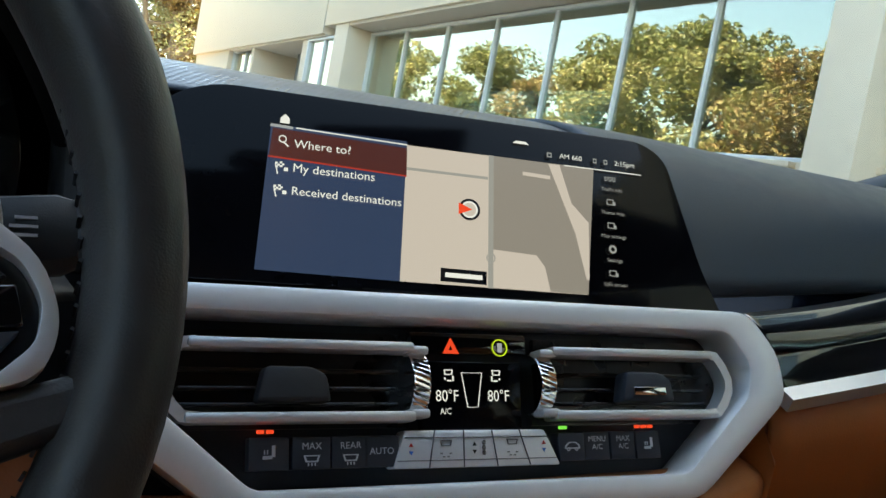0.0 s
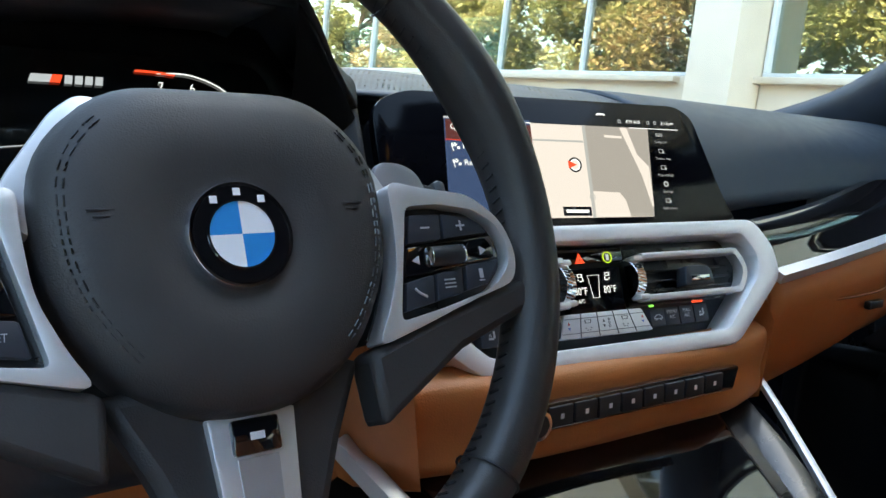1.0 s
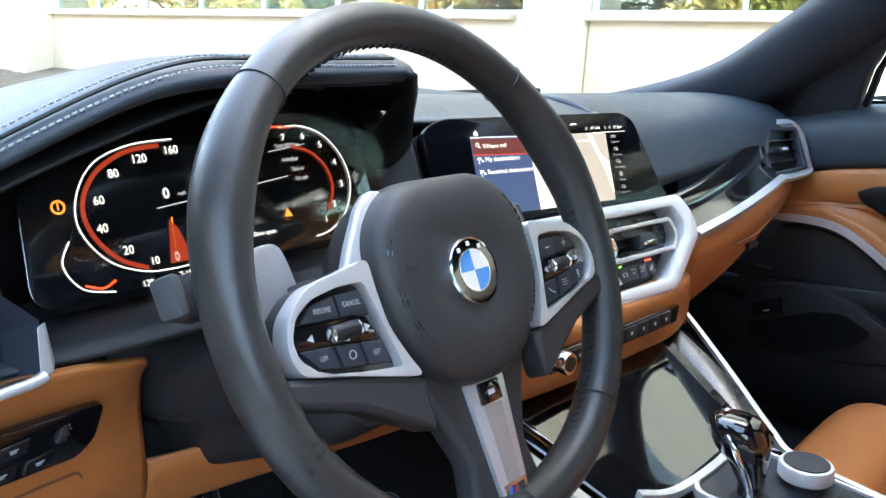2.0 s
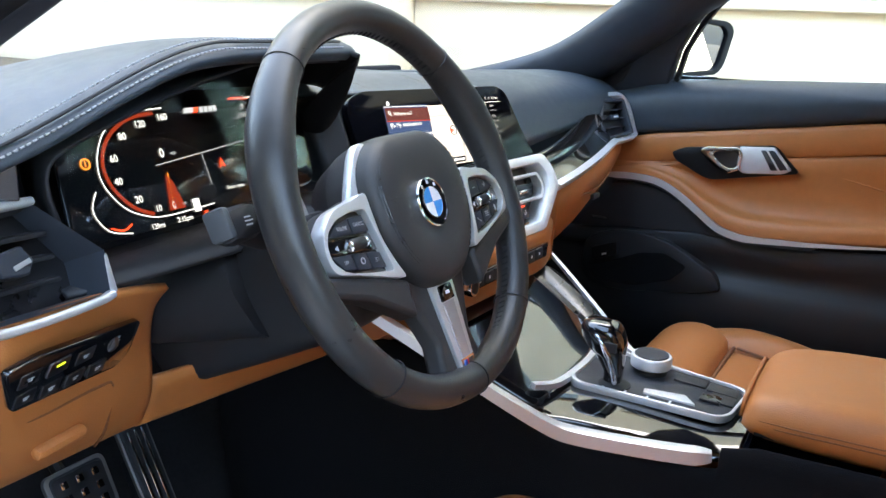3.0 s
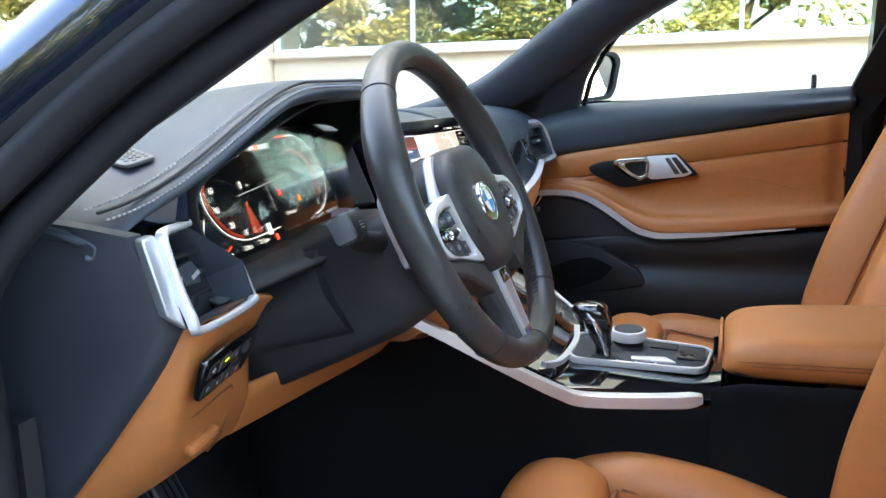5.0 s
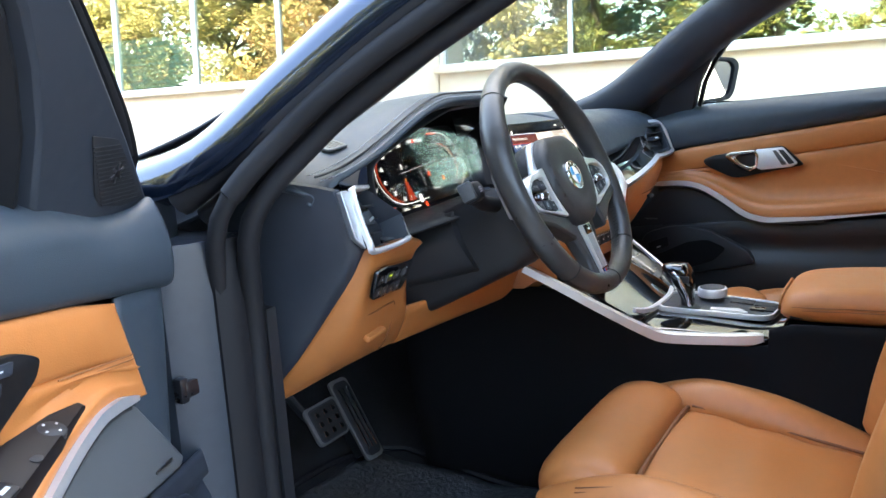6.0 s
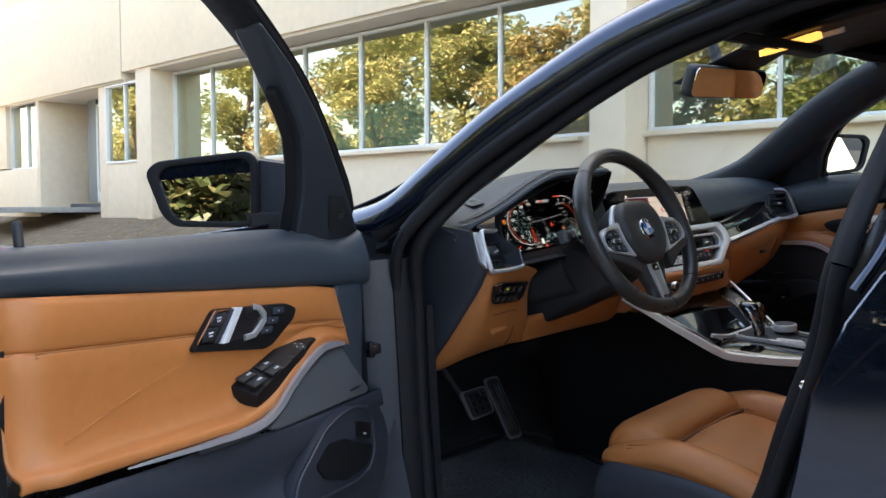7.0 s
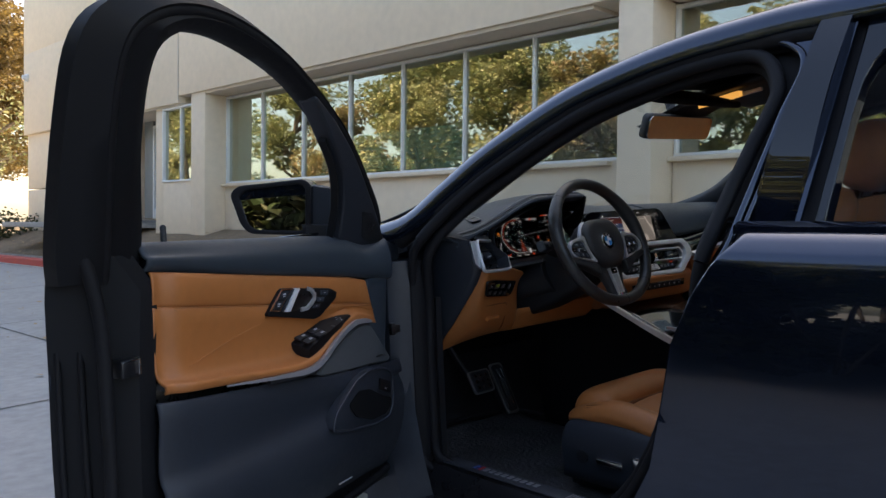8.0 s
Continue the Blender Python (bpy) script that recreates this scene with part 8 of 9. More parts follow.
# tan band with the lower key strip
tb = []
for x, dy in ((-0.20, 0.012), (-0.14, -0.002), (-0.05, -0.012), (0.05, -0.016), (0.13, -0.018), (0.20, 0.0)):
    tb.append([V(x, dy + 0.030, 0.800), V(x, dy + 0.008, 0.793), V(x, dy + 0.004, 0.778), V(x, dy + 0.006, 0.758), V(x, dy + 0.004, 0.738), V(x, dy + 0.014, 0.728), V(x, dy + 0.05, 0.720)])
part("centre_band", surface(tb, 3, 4), TAN, dash, "tan leather band below the climate keys", smooth=70, thick=0.005)
for sgn in (-1, 1):
    part("band_cheek", loft([[V(sgn * 0.195, 0.02, 0.84), V(sgn * 0.20, 0.0, 0.80), V(sgn * 0.19, 0.0, 0.73), V(sgn * 0.17, 0.06, 0.70), V(sgn * 0.19, 0.12, 0.72)], [V(sgn * 0.225, 0.02, 0.84), V(sgn * 0.225, 0.02, 0.80), V(sgn * 0.215, 0.03, 0.73), V(sgn * 0.20, 0.08, 0.70), V(sgn * 0.215, 0.14, 0.72)]]), TAN, dash, smooth=50)
KM = basis(V(-0.002, -0.0105, 0.767), V(1, -0.045, 0), V(-0.05, -1, 0.05))
ks = part("key_strip", plate(rounded([(-0.125, -0.010), (0.112, -0.010), (0.118, 0.010), (-0.122, 0.010)], 0.003), 0.008, KM, 0.0015), GLOSS, dash, "black radio key strip")
part("volume_knob", turned([(0.011, 0.006), (0.0115, 0.016), (0.0105, 0.019), (0.0, 0.019)], KM @ pose(-0.108, 0, 0), 28), CHROME, ks, "chrome volume knob")
part("knob_face", turned([(0.0075, 0.0188), (0.0075, 0.0198), (0, 0.0198)], KM @ pose(-0.108, 0, 0), 20), FRAME_BLACK, ks)
for i in range(8):
    part("radio_key", box((-0.080 + i * 0.0235, 0, 0.0085), (0.0215, 0.0150, 0.003), 0.001, KM), BLACK, ks)
    part("key_mark", box((-0.080 + i * 0.0235, 0, 0.0102), (0.003, 0.0035, 0.0004), 0, KM), WHITE_ENAMEL, ks)
part("storage_recess", surface([[V(-0.17, 0.03, 0.722), V(0, 0.03, 0.722), V(0.17, 0.03, 0.722)], [V(-0.17, 0.14, 0.70), V(0, 0.14, 0.70), V(0.17, 0.14, 0.70)], [V(-0.16, 0.13, 0.62), V(0, 0.13, 0.62), V(0.16, 0.13, 0.62)], [V(-0.15, -0.02, 0.60), V(0, -0.02, 0.60), V(0.15, -0.02, 0.60)]], 2, 3), BLACK, dash, "black storage recess", thick=0.004)

# ---- steering wheel ----
MARK_GREY = material("key_print_grey", (0.48, 0.48, 0.50), 0.5, vary=0)
PADDLE = material("paddle_grey", (0.42, 0.41, 0.41), 0.38, metal=0.5, vary=0.06)
sw = thing("steering_wheel", "black leather three-spoke steering wheel with silver spokes", "steering wheel", CAR @ pose(-0.360, -0.0838, 0.9214, 66.2, 0, 0))
R = 0.163
rim_rings = []
N = 96
for i in range(N):
    a = 2 * math.pi * i / N
    deg = math.degrees(a)
    thick_ = 1.0
    for c in (25, 155):
        thick_ += 0.16 * math.exp(-((deg - c) / 16) ** 2)
    flat = 1 - 0.022 * math.exp(-((deg - 270) / 28) ** 2)
    ring = []
    for j in range(16):
        b = 2 * math.pi * j / 16
        rr = 0.0146 * thick_
        x, z = rr * math.cos(b), rr * 1.12 * math.sin(b)
        if math.cos(b) < 0:
            x *= 0.92
        ring.append(V((R * flat + x) * math.cos(a), (R * flat + x) * math.sin(a), z))
    rim_rings.append(ring)
rim = part("rim", loft(rim_rings, True, False, None, True), RIM_LEATHER, sw, "worn black leather rim", smooth=80)
for deg in (48, 132, 228, 312, 270):
    a = radians(deg)
    c = V(math.cos(a), math.sin(a), 0)
    fl = 1 - 0.022 * math.exp(-((deg - 270) / 28) ** 2)
    part("seam", tube([c * (R * fl + 0.0150 * math.cos(b)) + V(0, 0, 0.0167 * math.sin(b)) for b in [2 * math.pi * k / 24 for k in range(24)]], 0.0007, 5, (0, 0, 1) if abs(c.x) > 0 else (0, 1, 0), True), BLACK, rim)
st = []
for k in range(150):
    a = 2 * math.pi * (k + 0.5) / 150
    st.append(tube([V((R - 0.0142) * math.cos(a), (R - 0.0142) * math.sin(a), -0.003), V((R - 0.0142) * math.cos(a + 0.010), (R - 0.0142) * math.sin(a + 0.010), 0.003)], 0.0007, 4, (1, 0.3, 0.2)))
part("rim_stitching", join(*st), BLACK, rim)["kind"] = "stuff"
# hub pad
pad_o = rounded([(-0.073, 0.030), (-0.044, 0.0590), (0.044, 0.0590), (0.073, 0.030), (0.071, -0.022), (0.048, -0.058), (0.020, -0.0745), (-0.020, -0.0745), (-0.048, -0.058), (-0.071, -0.022)], 0.036, 5)
PC = V(0, -0.006, 0)


def pad_ring(k, z):
    return [V(p[0] * k, PC.y + (p[1] - PC.y) * k, z) for p in pad_o]


pad = part("airbag_pad", loft([pad_ring(k, z) for k, z in ((0.95, -0.034), (1.0, -0.020), (1.0, 0.000), (0.985, 0.008), (0.95, 0.0128), (0.89, 0.0160), (0.80, 0.0182), (0.62, 0.0192), (0.44, 0.0186), (0.36, 0.0168), (0.25, 0.0165))]), PAD, sw, "black grained airbag cover", smooth=70)
for k, zz in ((0.895, 0.0156), (0.865, 0.0166)):
    pts = pad_ring(k, zz + 0.0005)
    for want in (-1, 1):
        bms = []
        for a, b in zip(pts, pts[1:] + pts[:1]):
            if a.x * want < 0.042 or a.y > 0.042 or a.y < -0.058:
                continue
            n = max(1, int((b - a).length / 0.0035))
            for q in range(n):
                bms.append(tube([a.lerp(b, q / n), a.lerp(b, (q + 0.6) / n)], 0.0004, 4, (0, 0, 1)))
        part("stitching", join(*bms), FRAME_BLACK, pad)
for sgn in (-1, 1):
    part("pad_mark", join(box((sgn * 0.051, 0.006, 0.0188), (0.010, 0.0009, 0.0006), 0.0002), box((sgn * 0.051, 0.0035, 0.0188), (0.006, 0.0009, 0.0006), 0.0002)), FRAME_BLACK, pad)
part("embossed_mark", rim_plate(rounded([(-0.015, -0.005), (0.015, -0.005), (0.015, 0.005), (-0.015, 0.005)], 0.002), rounded([(-0.0135, -0.0038), (0.0135, -0.0038), (0.0135, 0.0038), (-0.0135, 0.0038)], 0.0015), 0.0005, pose(0, -0.052, 0.0172), 0), PAD, pad)
# round emblem: plain coloured shapes
EM = pose(0, -0.0055, 0.0172)
em = part("emblem", turned([(0.0218, -0.002), (0.0218, 0.0015), (0.0210, 0.0026), (0.0198, 0.0024), (0.0195, 0.0018), (0, 0.0018)], EM, 40), CHROME, pad, "round emblem, quartered blue and white")
part("emblem_ring", rim_plate(ngon(0.0195, 40), ngon(0.0137, 40), 0.0006, EM, 0, 0.0018), GLOSS, em)
part("emblem_rim", rim_plate(ngon(0.0140, 40), ngon(0.0132, 40), 0.0010, EM, 0, 0.0018), CHROME, em)
for q in range(4):
    pts = [(0, 0)] + [(0.0132 * math.cos(radians(90 * q + 7.5 * k)), 0.0132 * math.sin(radians(90 * q + 7.5 * k))) for k in range(13)]
    part("emblem_quarter", plate(pts, 0.0006, EM, 0, 0.0018), material("emblem_blue", (0.03, 0.25, 0.62), 0.25, coat=0.5, vary=0) if q % 2 == 1 else WHITE_ENAMEL, em, smooth=0)
for k in (55, 90, 125):
    a = radians(k)
    part("emblem_bar", box((0.0171 * math.cos(a), 0.0171 * math.sin(a), 0.0024), (0.0030, 0.0030, 0.0004), 0, EM @ pose(0, 0, 0)), WHITE_ENAMEL, em)
# side spokes
for sgn in (-1, 1):
    so = [(0.0760, 0.0185), (0.090, 0.0150), (0.122, 0.0105), (0.139, -0.003), (0.1445, -0.020), (0.1405, -0.034), (0.108, -0.042), (0.083, -0.0495), (0.0565, -0.0565), (0.0650, -0.043), (0.0740, -0.022), (0.0760, 0.0)]
    so = [(sgn * x, y) for x, y in so]

    def km(u, v):
        """A place on the key field: u from the hub outwards, v upwards."""
        lo_, hi_ = V(0.0740, -0.0440).lerp(V(0.1285, -0.0345), u), V(0.0855, 0.0035).lerp(V(0.1250, 0.0010), u)
        p = lo_.lerp(hi_, v)
        return (sgn * (p.x + 0.010 * max(0.0, u - 0.6) / 0.4 * (1 - abs(2 * v - 1) ** 2)), p.y)

    hole = [km(u, v) for u, v in ((0, 1), (0.4, 1.04), (0.88, 1.0), (1, 0.82), (1, 0.55), (1, 0.28), (0.92, 0.02), (0.5, -0.01), (0, 0), (0, 0.3), (0, 0.55), (0, 0.8))]
    mid_h = V(sum(p[0] for p in hole) / 12, sum(p[1] for p in hole) / 12)
    hole = [tuple(mid_h + (V(*p) - mid_h) * 1.10) for p in hole]
    ro, rh = rounded(so, 0.008, 4), rounded(hole, 0.004, 4)
    sp_ = part("spoke", rim_plate(ro, rh, 0.014, pose(0, 0, -0.012), 0.002), SILVER, sw, "satin silver spoke bezel", smooth=50)
    sp_.location.z = 0.009
    part("spoke_core", plate([(x * 0.99, y * 0.97) for x, y in [(p[0], p[1]) for p in ro]], 0.016, pose(0, 0, -0.026), 0.003), BLACK, sp_)
    part("spoke_arm", plate(rounded([(sgn * x, y) for x, y in ((0.040, 0.056), (0.050, 0.0575), (0.060, 0.050), (0.0765, 0.027), (0.085, 0.0125), (0.070, 0.000))], 0.004), 0.010, pose(0, 0, -0.018), 0.002), SILVER, sp_)
    part("key_bed", plate([(p[0], p[1]) for p in rh], 0.004, pose(0, 0, -0.010), 0), FRAME_BLACK, sp_)
    for k, pts in enumerate(([(0.03, 0.68), (0.47, 0.70), (0.47, 1.0), (0.04, 0.97)], [(0.50, 0.70), (0.97, 0.74), (0.88, 0.96), (0.50, 1.0)], [(0.03, 0.03), (0.34, 0.03), (0.34, 0.33), (0.03, 0.31)], [(0.37, 0.03), (0.66, 0.03), (0.66, 0.35), (0.37, 0.33)], [(0.69, 0.04), (0.92, 0.05), (0.98, 0.36), (0.69, 0.35)])):
        part("wheel_key", plate([km(u, v) for u, v in pts], 0.006, pose(0, 0, -0.0065), 0.001), BLACK_SLATE, sp_)
        cx_, cy_ = km(sum(p[0] for p in pts) / len(pts), sum(p[1] for p in pts) / len(pts))
        if sgn < 0:
            lettering("key_text", ("CANCEL", "RESUME", "SET", "", "LIM")[k], 0.0042, pose(cx_, cy_, -0.0002, 0, 0, -4), MARK_GREY, sp_, stretch=0.8) if k != 3 else part("key_mark", rim_plate(ngon(0.0026, 14), ngon(0.0020, 14), 0.0004, pose(cx_, cy_, -0.0004), 0), MARK_GREY, sp_)
        elif k == 0:
            part("key_mark", box((cx_, cy_, -0.0002), (0.0050, 0.0008, 0.0004), 0), MARK_GREY, sp_)
        elif k == 1:
            part("key_mark", join(box((cx_, cy_, -0.0002), (0.0050, 0.0008, 0.0004), 0), box((cx_, cy_, -0.0001), (0.0008, 0.0050, 0.0004), 0)), MARK_GREY, sp_)
        elif k == 2:
            part("key_mark", tube(spline([V(cx_ - 0.0030, cy_ + 0.0020, -0.0002), V(cx_ - 0.0010, cy_ - 0.0002, -0.0002), V(cx_ + 0.0028, cy_ - 0.0022, -0.0002)], 4), 0.0006, 5), MARK_GREY, sp_)
        elif k == 3:
            part("key_mark", join(*[box((cx_, cy_ + 0.0018 * q, -0.0002), (0.0062, 0.0006, 0.0004), 0) for q in (-1, 0, 1)]), MARK_GREY, sp_)
        else:
            part("key_mark", join(box((cx_, cy_ + 0.0005, -0.0002), (0.0022, 0.0045, 0.0004), 0), box((cx_, cy_ - 0.0028, -0.0002), (0.0032, 0.0006, 0.0004), 0)), MARK_GREY, sp_)
    part("rocker", plate([km(u, v) for u, v in [(0.02, 0.35), (0.99, 0.39), (0.99, 0.70), (0.03, 0.65)]], 0.004, pose(0, 0, -0.0055), 0.001), GLOSS, sp_)
    rx_, ry_ = km(0.5, 0.51)
    part("roller", turned([(0.0036, -0.010), (0.0048, -0.0075), (0.0048, 0.0075), (0.0036, 0.010)], pose(rx_, ry_, -0.001, 0, 90, 0), 18), BLACK, sp_)
    part("roller_cap", join(*[turned([(0.0034, -0.0012), (0.0050, 0.0), (0.0034, 0.0012)], pose(rx_ + q * 0.0095, ry_, -0.001, 0, 90, 0), 16) for q in (-1, 1)]), CHROME, sp_)
    for q in (0.14, 0.86):
        ax_, ay_ = km(q, 0.51)
        e_ = 0.0020 if q > 0.5 else -0.0020
        part("rocker_mark", plate([(ax_ - sgn * e_, ay_ + 0.0022), (ax_ - sgn * e_, ay_ - 0.0022), (ax_ + sgn * e_, ay_)], 0.0003, pose(0, 0, -0.0014), 0), MARK_GREY, sp_, smooth=0)
    part("spoke_trim", loft([[V(sgn * 0.054, -0.058, z), V(sgn * 0.085, -0.0485, z), V(sgn * 0.150, -0.032, z), V(sgn * 0.155, -0.046, z), V(sgn * 0.105, -0.062, z), V(sgn * 0.056, -0.090, z)] for z in (-0.022, 0.000)]), PAD, sp_, smooth=40, bev=0.004)
    # shift paddle behind the spoke
    pd_ = [(sgn * x, y) for x, y in ((0.090, -0.030), (0.130, -0.030), (0.131, 0.022), (0.126, 0.036), (0.116, 0.0415), (0.101, 0.0415), (0.097, 0.030))]
    part("shift_paddle", plate(rounded(pd_, 0.006), 0.006, pose(0, 0, -0.038), 0.0015), PADDLE, sw, "grey metal shift paddle")
    part("paddle_mark", box((sgn * 0.116, 0.026, -0.0317), (0.005, 0.0009, 0.0004), 0), MARK_GREY, sw)
    part("paddle_root", box((sgn * 0.090, -0.004, -0.040), (0.03, 0.04, 0.02), 0.005), BLACK, sw)
# lower spoke
lo = part("lower_spoke", loft([[V(x, y, z) for x, y in ((-0.056, -0.058), (0.056, -0.058), (0.040, -0.090), (0.028, -0.120), (0.034, -0.152), (-0.034, -0.152), (-0.028, -0.120), (-0.040, -0.090))] for z in (-0.022, -0.002)]), PAD, sw, "black lower spoke", smooth=40, bev=0.005)
part("spoke_insert", plate([(-0.0185, -0.073), (0.0185, -0.073), (0.0125, -0.150), (-0.0125, -0.150)], 0.006, pose(0, 0, -0.004), 0.0012), SILVER, lo, "satin silver spoke insert")
part("spoke_channel", plate([(-0.0085, -0.090), (0.0085, -0.090), (0.0065, -0.140), (-0.0065, -0.140)], 0.001, pose(0, 0, 0.0018), 0), TRIM_GREY, lo)
part("heat_key", box((0, -0.082, 0.002), (0.020, 0.014, 0.005), 0.0015), GLOSS, lo)
part("heat_mark", box((0, -0.082, 0.0046), (0.006, 0.003, 0.0004), 0), WHITE_ENAMEL, lo)
part("badge_plate", plate([(-0.0110, -0.140), (0.0110, -0.140), (0.0100, -0.150), (-0.0100, -0.150)], 0.0012, pose(0, 0, 0.0018), 0), CHROME, lo)
for k, mt in enumerate((BLUE_ENAMEL, DBLUE_ENAMEL, RED_ENAMEL)):
    part("badge_stripe", plate([(-0.0080 + k * 0.0026, -0.148), (-0.0060 + k * 0.0026, -0.148), (-0.0048 + k * 0.0026, -0.142), (-0.0068 + k * 0.0026, -0.142)], 0.0004, pose(0, 0, 0.003), 0), mt, lo, smooth=0)
part("badge_bar", plate([(0.0005, -0.148), (0.0070, -0.148), (0.0080, -0.142), (0.0015, -0.142)], 0.0004, pose(0, 0, 0.003), 0), DARK_METAL, lo, smooth=0)
part("wheel_back", turned([(0.030, -0.09), (0.050, -0.07), (0.060, -0.045), (0.062, -0.028), (0.0, -0.026)], None, 32), BLACK, sw)

# ---- column and stalks ----
STALK_GREY = material("stalk_button_grey", (0.075, 0.08, 0.086), 0.45, vary=0.08)
col = thing("steering_column", "black plastic steering column shroud with two stalks", "steering column", CAR @ pose(-0.360, -0.0838, 0.9214, 66.2, 0, 0))
prof = rounded([(-0.055, 0.030), (0.055, 0.030), (0.065, -0.02), (0.050, -0.085), (-0.050, -0.085), (-0.065, -0.02)], 0.02, 4)
part("shroud", loft([[V(p[0] * k, p[1] * k - 0.004, z) for p in prof] for k, z in ((0.70, -0.055), (0.95, -0.065), (1.08, -0.11), (1.12, -0.19), (1.15, -0.30))]), BLACK, col, smooth=60)
part("knee_shroud", loft([[V(p[0] * 1.35, p[1] * 0.86 - 0.004, -0.15) for p in prof], [V(p[0] * 1.75, p[1] * 0.80 + 0.014, -0.27) for p in prof]]), BLACK, col, smooth=60)
for sgn in (-1, 1):
    stk = part("stalk", tube(spline([V(sgn * 0.05, 0.0, -0.085), V(sgn * 0.10, 0.010, -0.080), V(sgn * 0.132, 0.022, -0.072)], 5), 0.011, 10, (0, 0, 1)), BLACK, col, "black column stalk", smooth=70)
    part("stalk_head", box((0, 0, 0), (0.044, 0.028, 0.025), 0.010, pose(sgn * 0.137, 0.024, -0.067, 0, sgn * -10, 4)), BLACK, stk, bev=0)
    part("stalk_cap", box((0, 0, 0), (0.008, 0.025, 0.021), 0.0035, pose(sgn * 0.158, 0.026, -0.063, 0, sgn * -10, 4)), STALK_GREY, stk)
    part("stalk_mark", join(box((sgn * 0.138, 0.024, -0.0540), (0.010, 0.0010, 0.0010), 0), box((sgn * 0.138, 0.027, -0.0540), (0.007, 0.0010, 0.0010), 0), box((sgn * 0.138, 0.021, -0.0540), (0.007, 0.0010, 0.0010), 0)), MARK_GREY, stk)

# ---- centre console ----
con = thing("centre_console", "gloss black centre console with silver rails", "centre console")
side = []
for y, zt, w in ((0.30, 0.70, 0.20), (0.12, 0.715, 0.205), (0.0, 0.715, 0.200), (-0.08, 0.672, 0.165), (-0.16, 0.625, 0.142), (-0.22, 0.618, 0.125), (-0.32, 0.620, 0.105), (-0.36, 0.660, 0.115), (-0.75, 0.655, 0.115), (-1.0, 0.60, 0.11)):
    side.append((y, zt, w))
for sgn in (-1, 1):
    rows = [[V(sgn * w, y, zt), V(sgn * (w + 0.006), y, zt - 0.012), V(sgn * (w + 0.010), y, zt - 0.06), V(sgn * (w * 0.55 + 0.085), y, 0.47), V(sgn * 0.160, y, 0.31)] for y, zt, w in side]
    part("side_panel", surface(rows, 3, 3), FELT, con, "black console side panel", smooth=60, thick=0.004)
    rail = [V(sgn * 0.225, 0.045, 0.755), V(sgn * 0.205, -0.010, 0.722), V(sgn * 0.178, -0.075, 0.680), V(sgn * 0.152, -0.130, 0.645), V(sgn * 0.137, -0.160, 0.631), V(sgn * 0.122, -0.220, 0.628), V(sgn * 0.107, -0.280, 0.628), V(sgn * 0.098, -0.312, 0.630)]
    rp_ = spline(rail, 5)
    part("rail", sweep(rp_, [(-0.007, -0.010), (0.009, -0.008), (0.009, 0.006), (0.0, 0.009), (-0.007, 0.006)], (0, 0, 1), scale=[(1.0 if sgn < 0 else 0.45) * (0.8 + 0.3 * min(1.0, i / 20)) * (1.0 if i < 32 else 1.0 - 0.12 * (i - 32)) for i in range(len(rp_))]), SILVER, con, "satin silver console rail", smooth=50)
rows = []
for y, z, w in ((-0.02, 0.645, 0.185), (-0.09, 0.648, 0.158), (-0.15, 0.648, 0.132), (-0.22, 0.643, 0.115), (-0.30, 0.636, 0.098), (-0.345, 0.640, 0.085)):
    rows.append([V(-w, y, z - 0.012), V(-w * 0.6, y, z), V(0, y, z + 0.002), V(w * 0.6, y, z), V(w, y, z - 0.012)])
part("top_panel", surface(rows, 3, 3), GLOSS, con, "gloss black console top", smooth=60, thick=0.004)
for sgn in (-1, 1):
    part("storage_wall", surface([[V(sgn * 0.20, 0.05, 0.74), V(sgn * 0.175, -0.06, 0.688), V(sgn * 0.135, -0.14, 0.648)], [V(sgn * 0.13, 0.08, 0.62), V(sgn * 0.12, -0.02, 0.62), V(sgn * 0.10, -0.10, 0.638)]], 4, 2), FRAME_BLACK, con, smooth=60, thick=0.003)
    if sgn < 0:
        part("inner_rail", sweep(spline([V(sgn * 0.085, -0.118, 0.652), V(sgn * 0.100, -0.085, 0.660), V(sgn * 0.135, -0.03, 0.690)], 5), [(-0.004, -0.003), (0.004, -0.003), (0.004, 0.004), (-0.004, 0.004)]), SILVER, con, smooth=50)
# gloss lid of the storage tray before the lever
lid = [[V(x, y, z - 0.006 * (x / 0.13) ** 2) for x in (-0.135 - 0.30 * (y + 0.1), -0.07, 0.0, 0.07, 0.135 + 0.30 * (y + 0.1))] for y, z in ((0.045, 0.7400), (0.010, 0.7235), (-0.030, 0.7020), (-0.070, 0.6800), (-0.105, 0.6600), (-0.118, 0.6535))]
part("tray_lid", surface(lid, 3, 3), GLOSS, con, "gloss black lid of the storage tray", smooth=70, thick=0.004)
part("tray_rim", sweep(spline([V(-0.112, -0.106, 0.664), V(-0.080, -0.121, 0.658), V(-0.030, -0.127, 0.657), V(0.030, -0.127, 0.657), V(0.085, -0.118, 0.659)], 5), [(-0.004, -0.004), (0.005, -0.004), (0.005, 0.003), (-0.003, 0.004)]), SILVER, con, "satin silver tray edge", smooth=50)
GM = basis(V(0.006, -0.225, 0.6485), V(1, 0, 0), V(0, -0.06, 1))
go = rounded([(-0.066, 0.088), (-0.046, 0.100), (0.050, 0.100), (0.066, 0.076), (0.058, -0.082), (0.046, -0.099), (-0.030, -0.092), (-0.046, -0.082)], 0.010, 4)
gi = [(p[0] * 0.94 + 0.0006, p[1] * 0.955) for p in go]
gs = part("selector_frame", rim_plate(go, gi, 0.010, GM, 0.002, -0.004), SILVER, con, "satin silver selector frame")
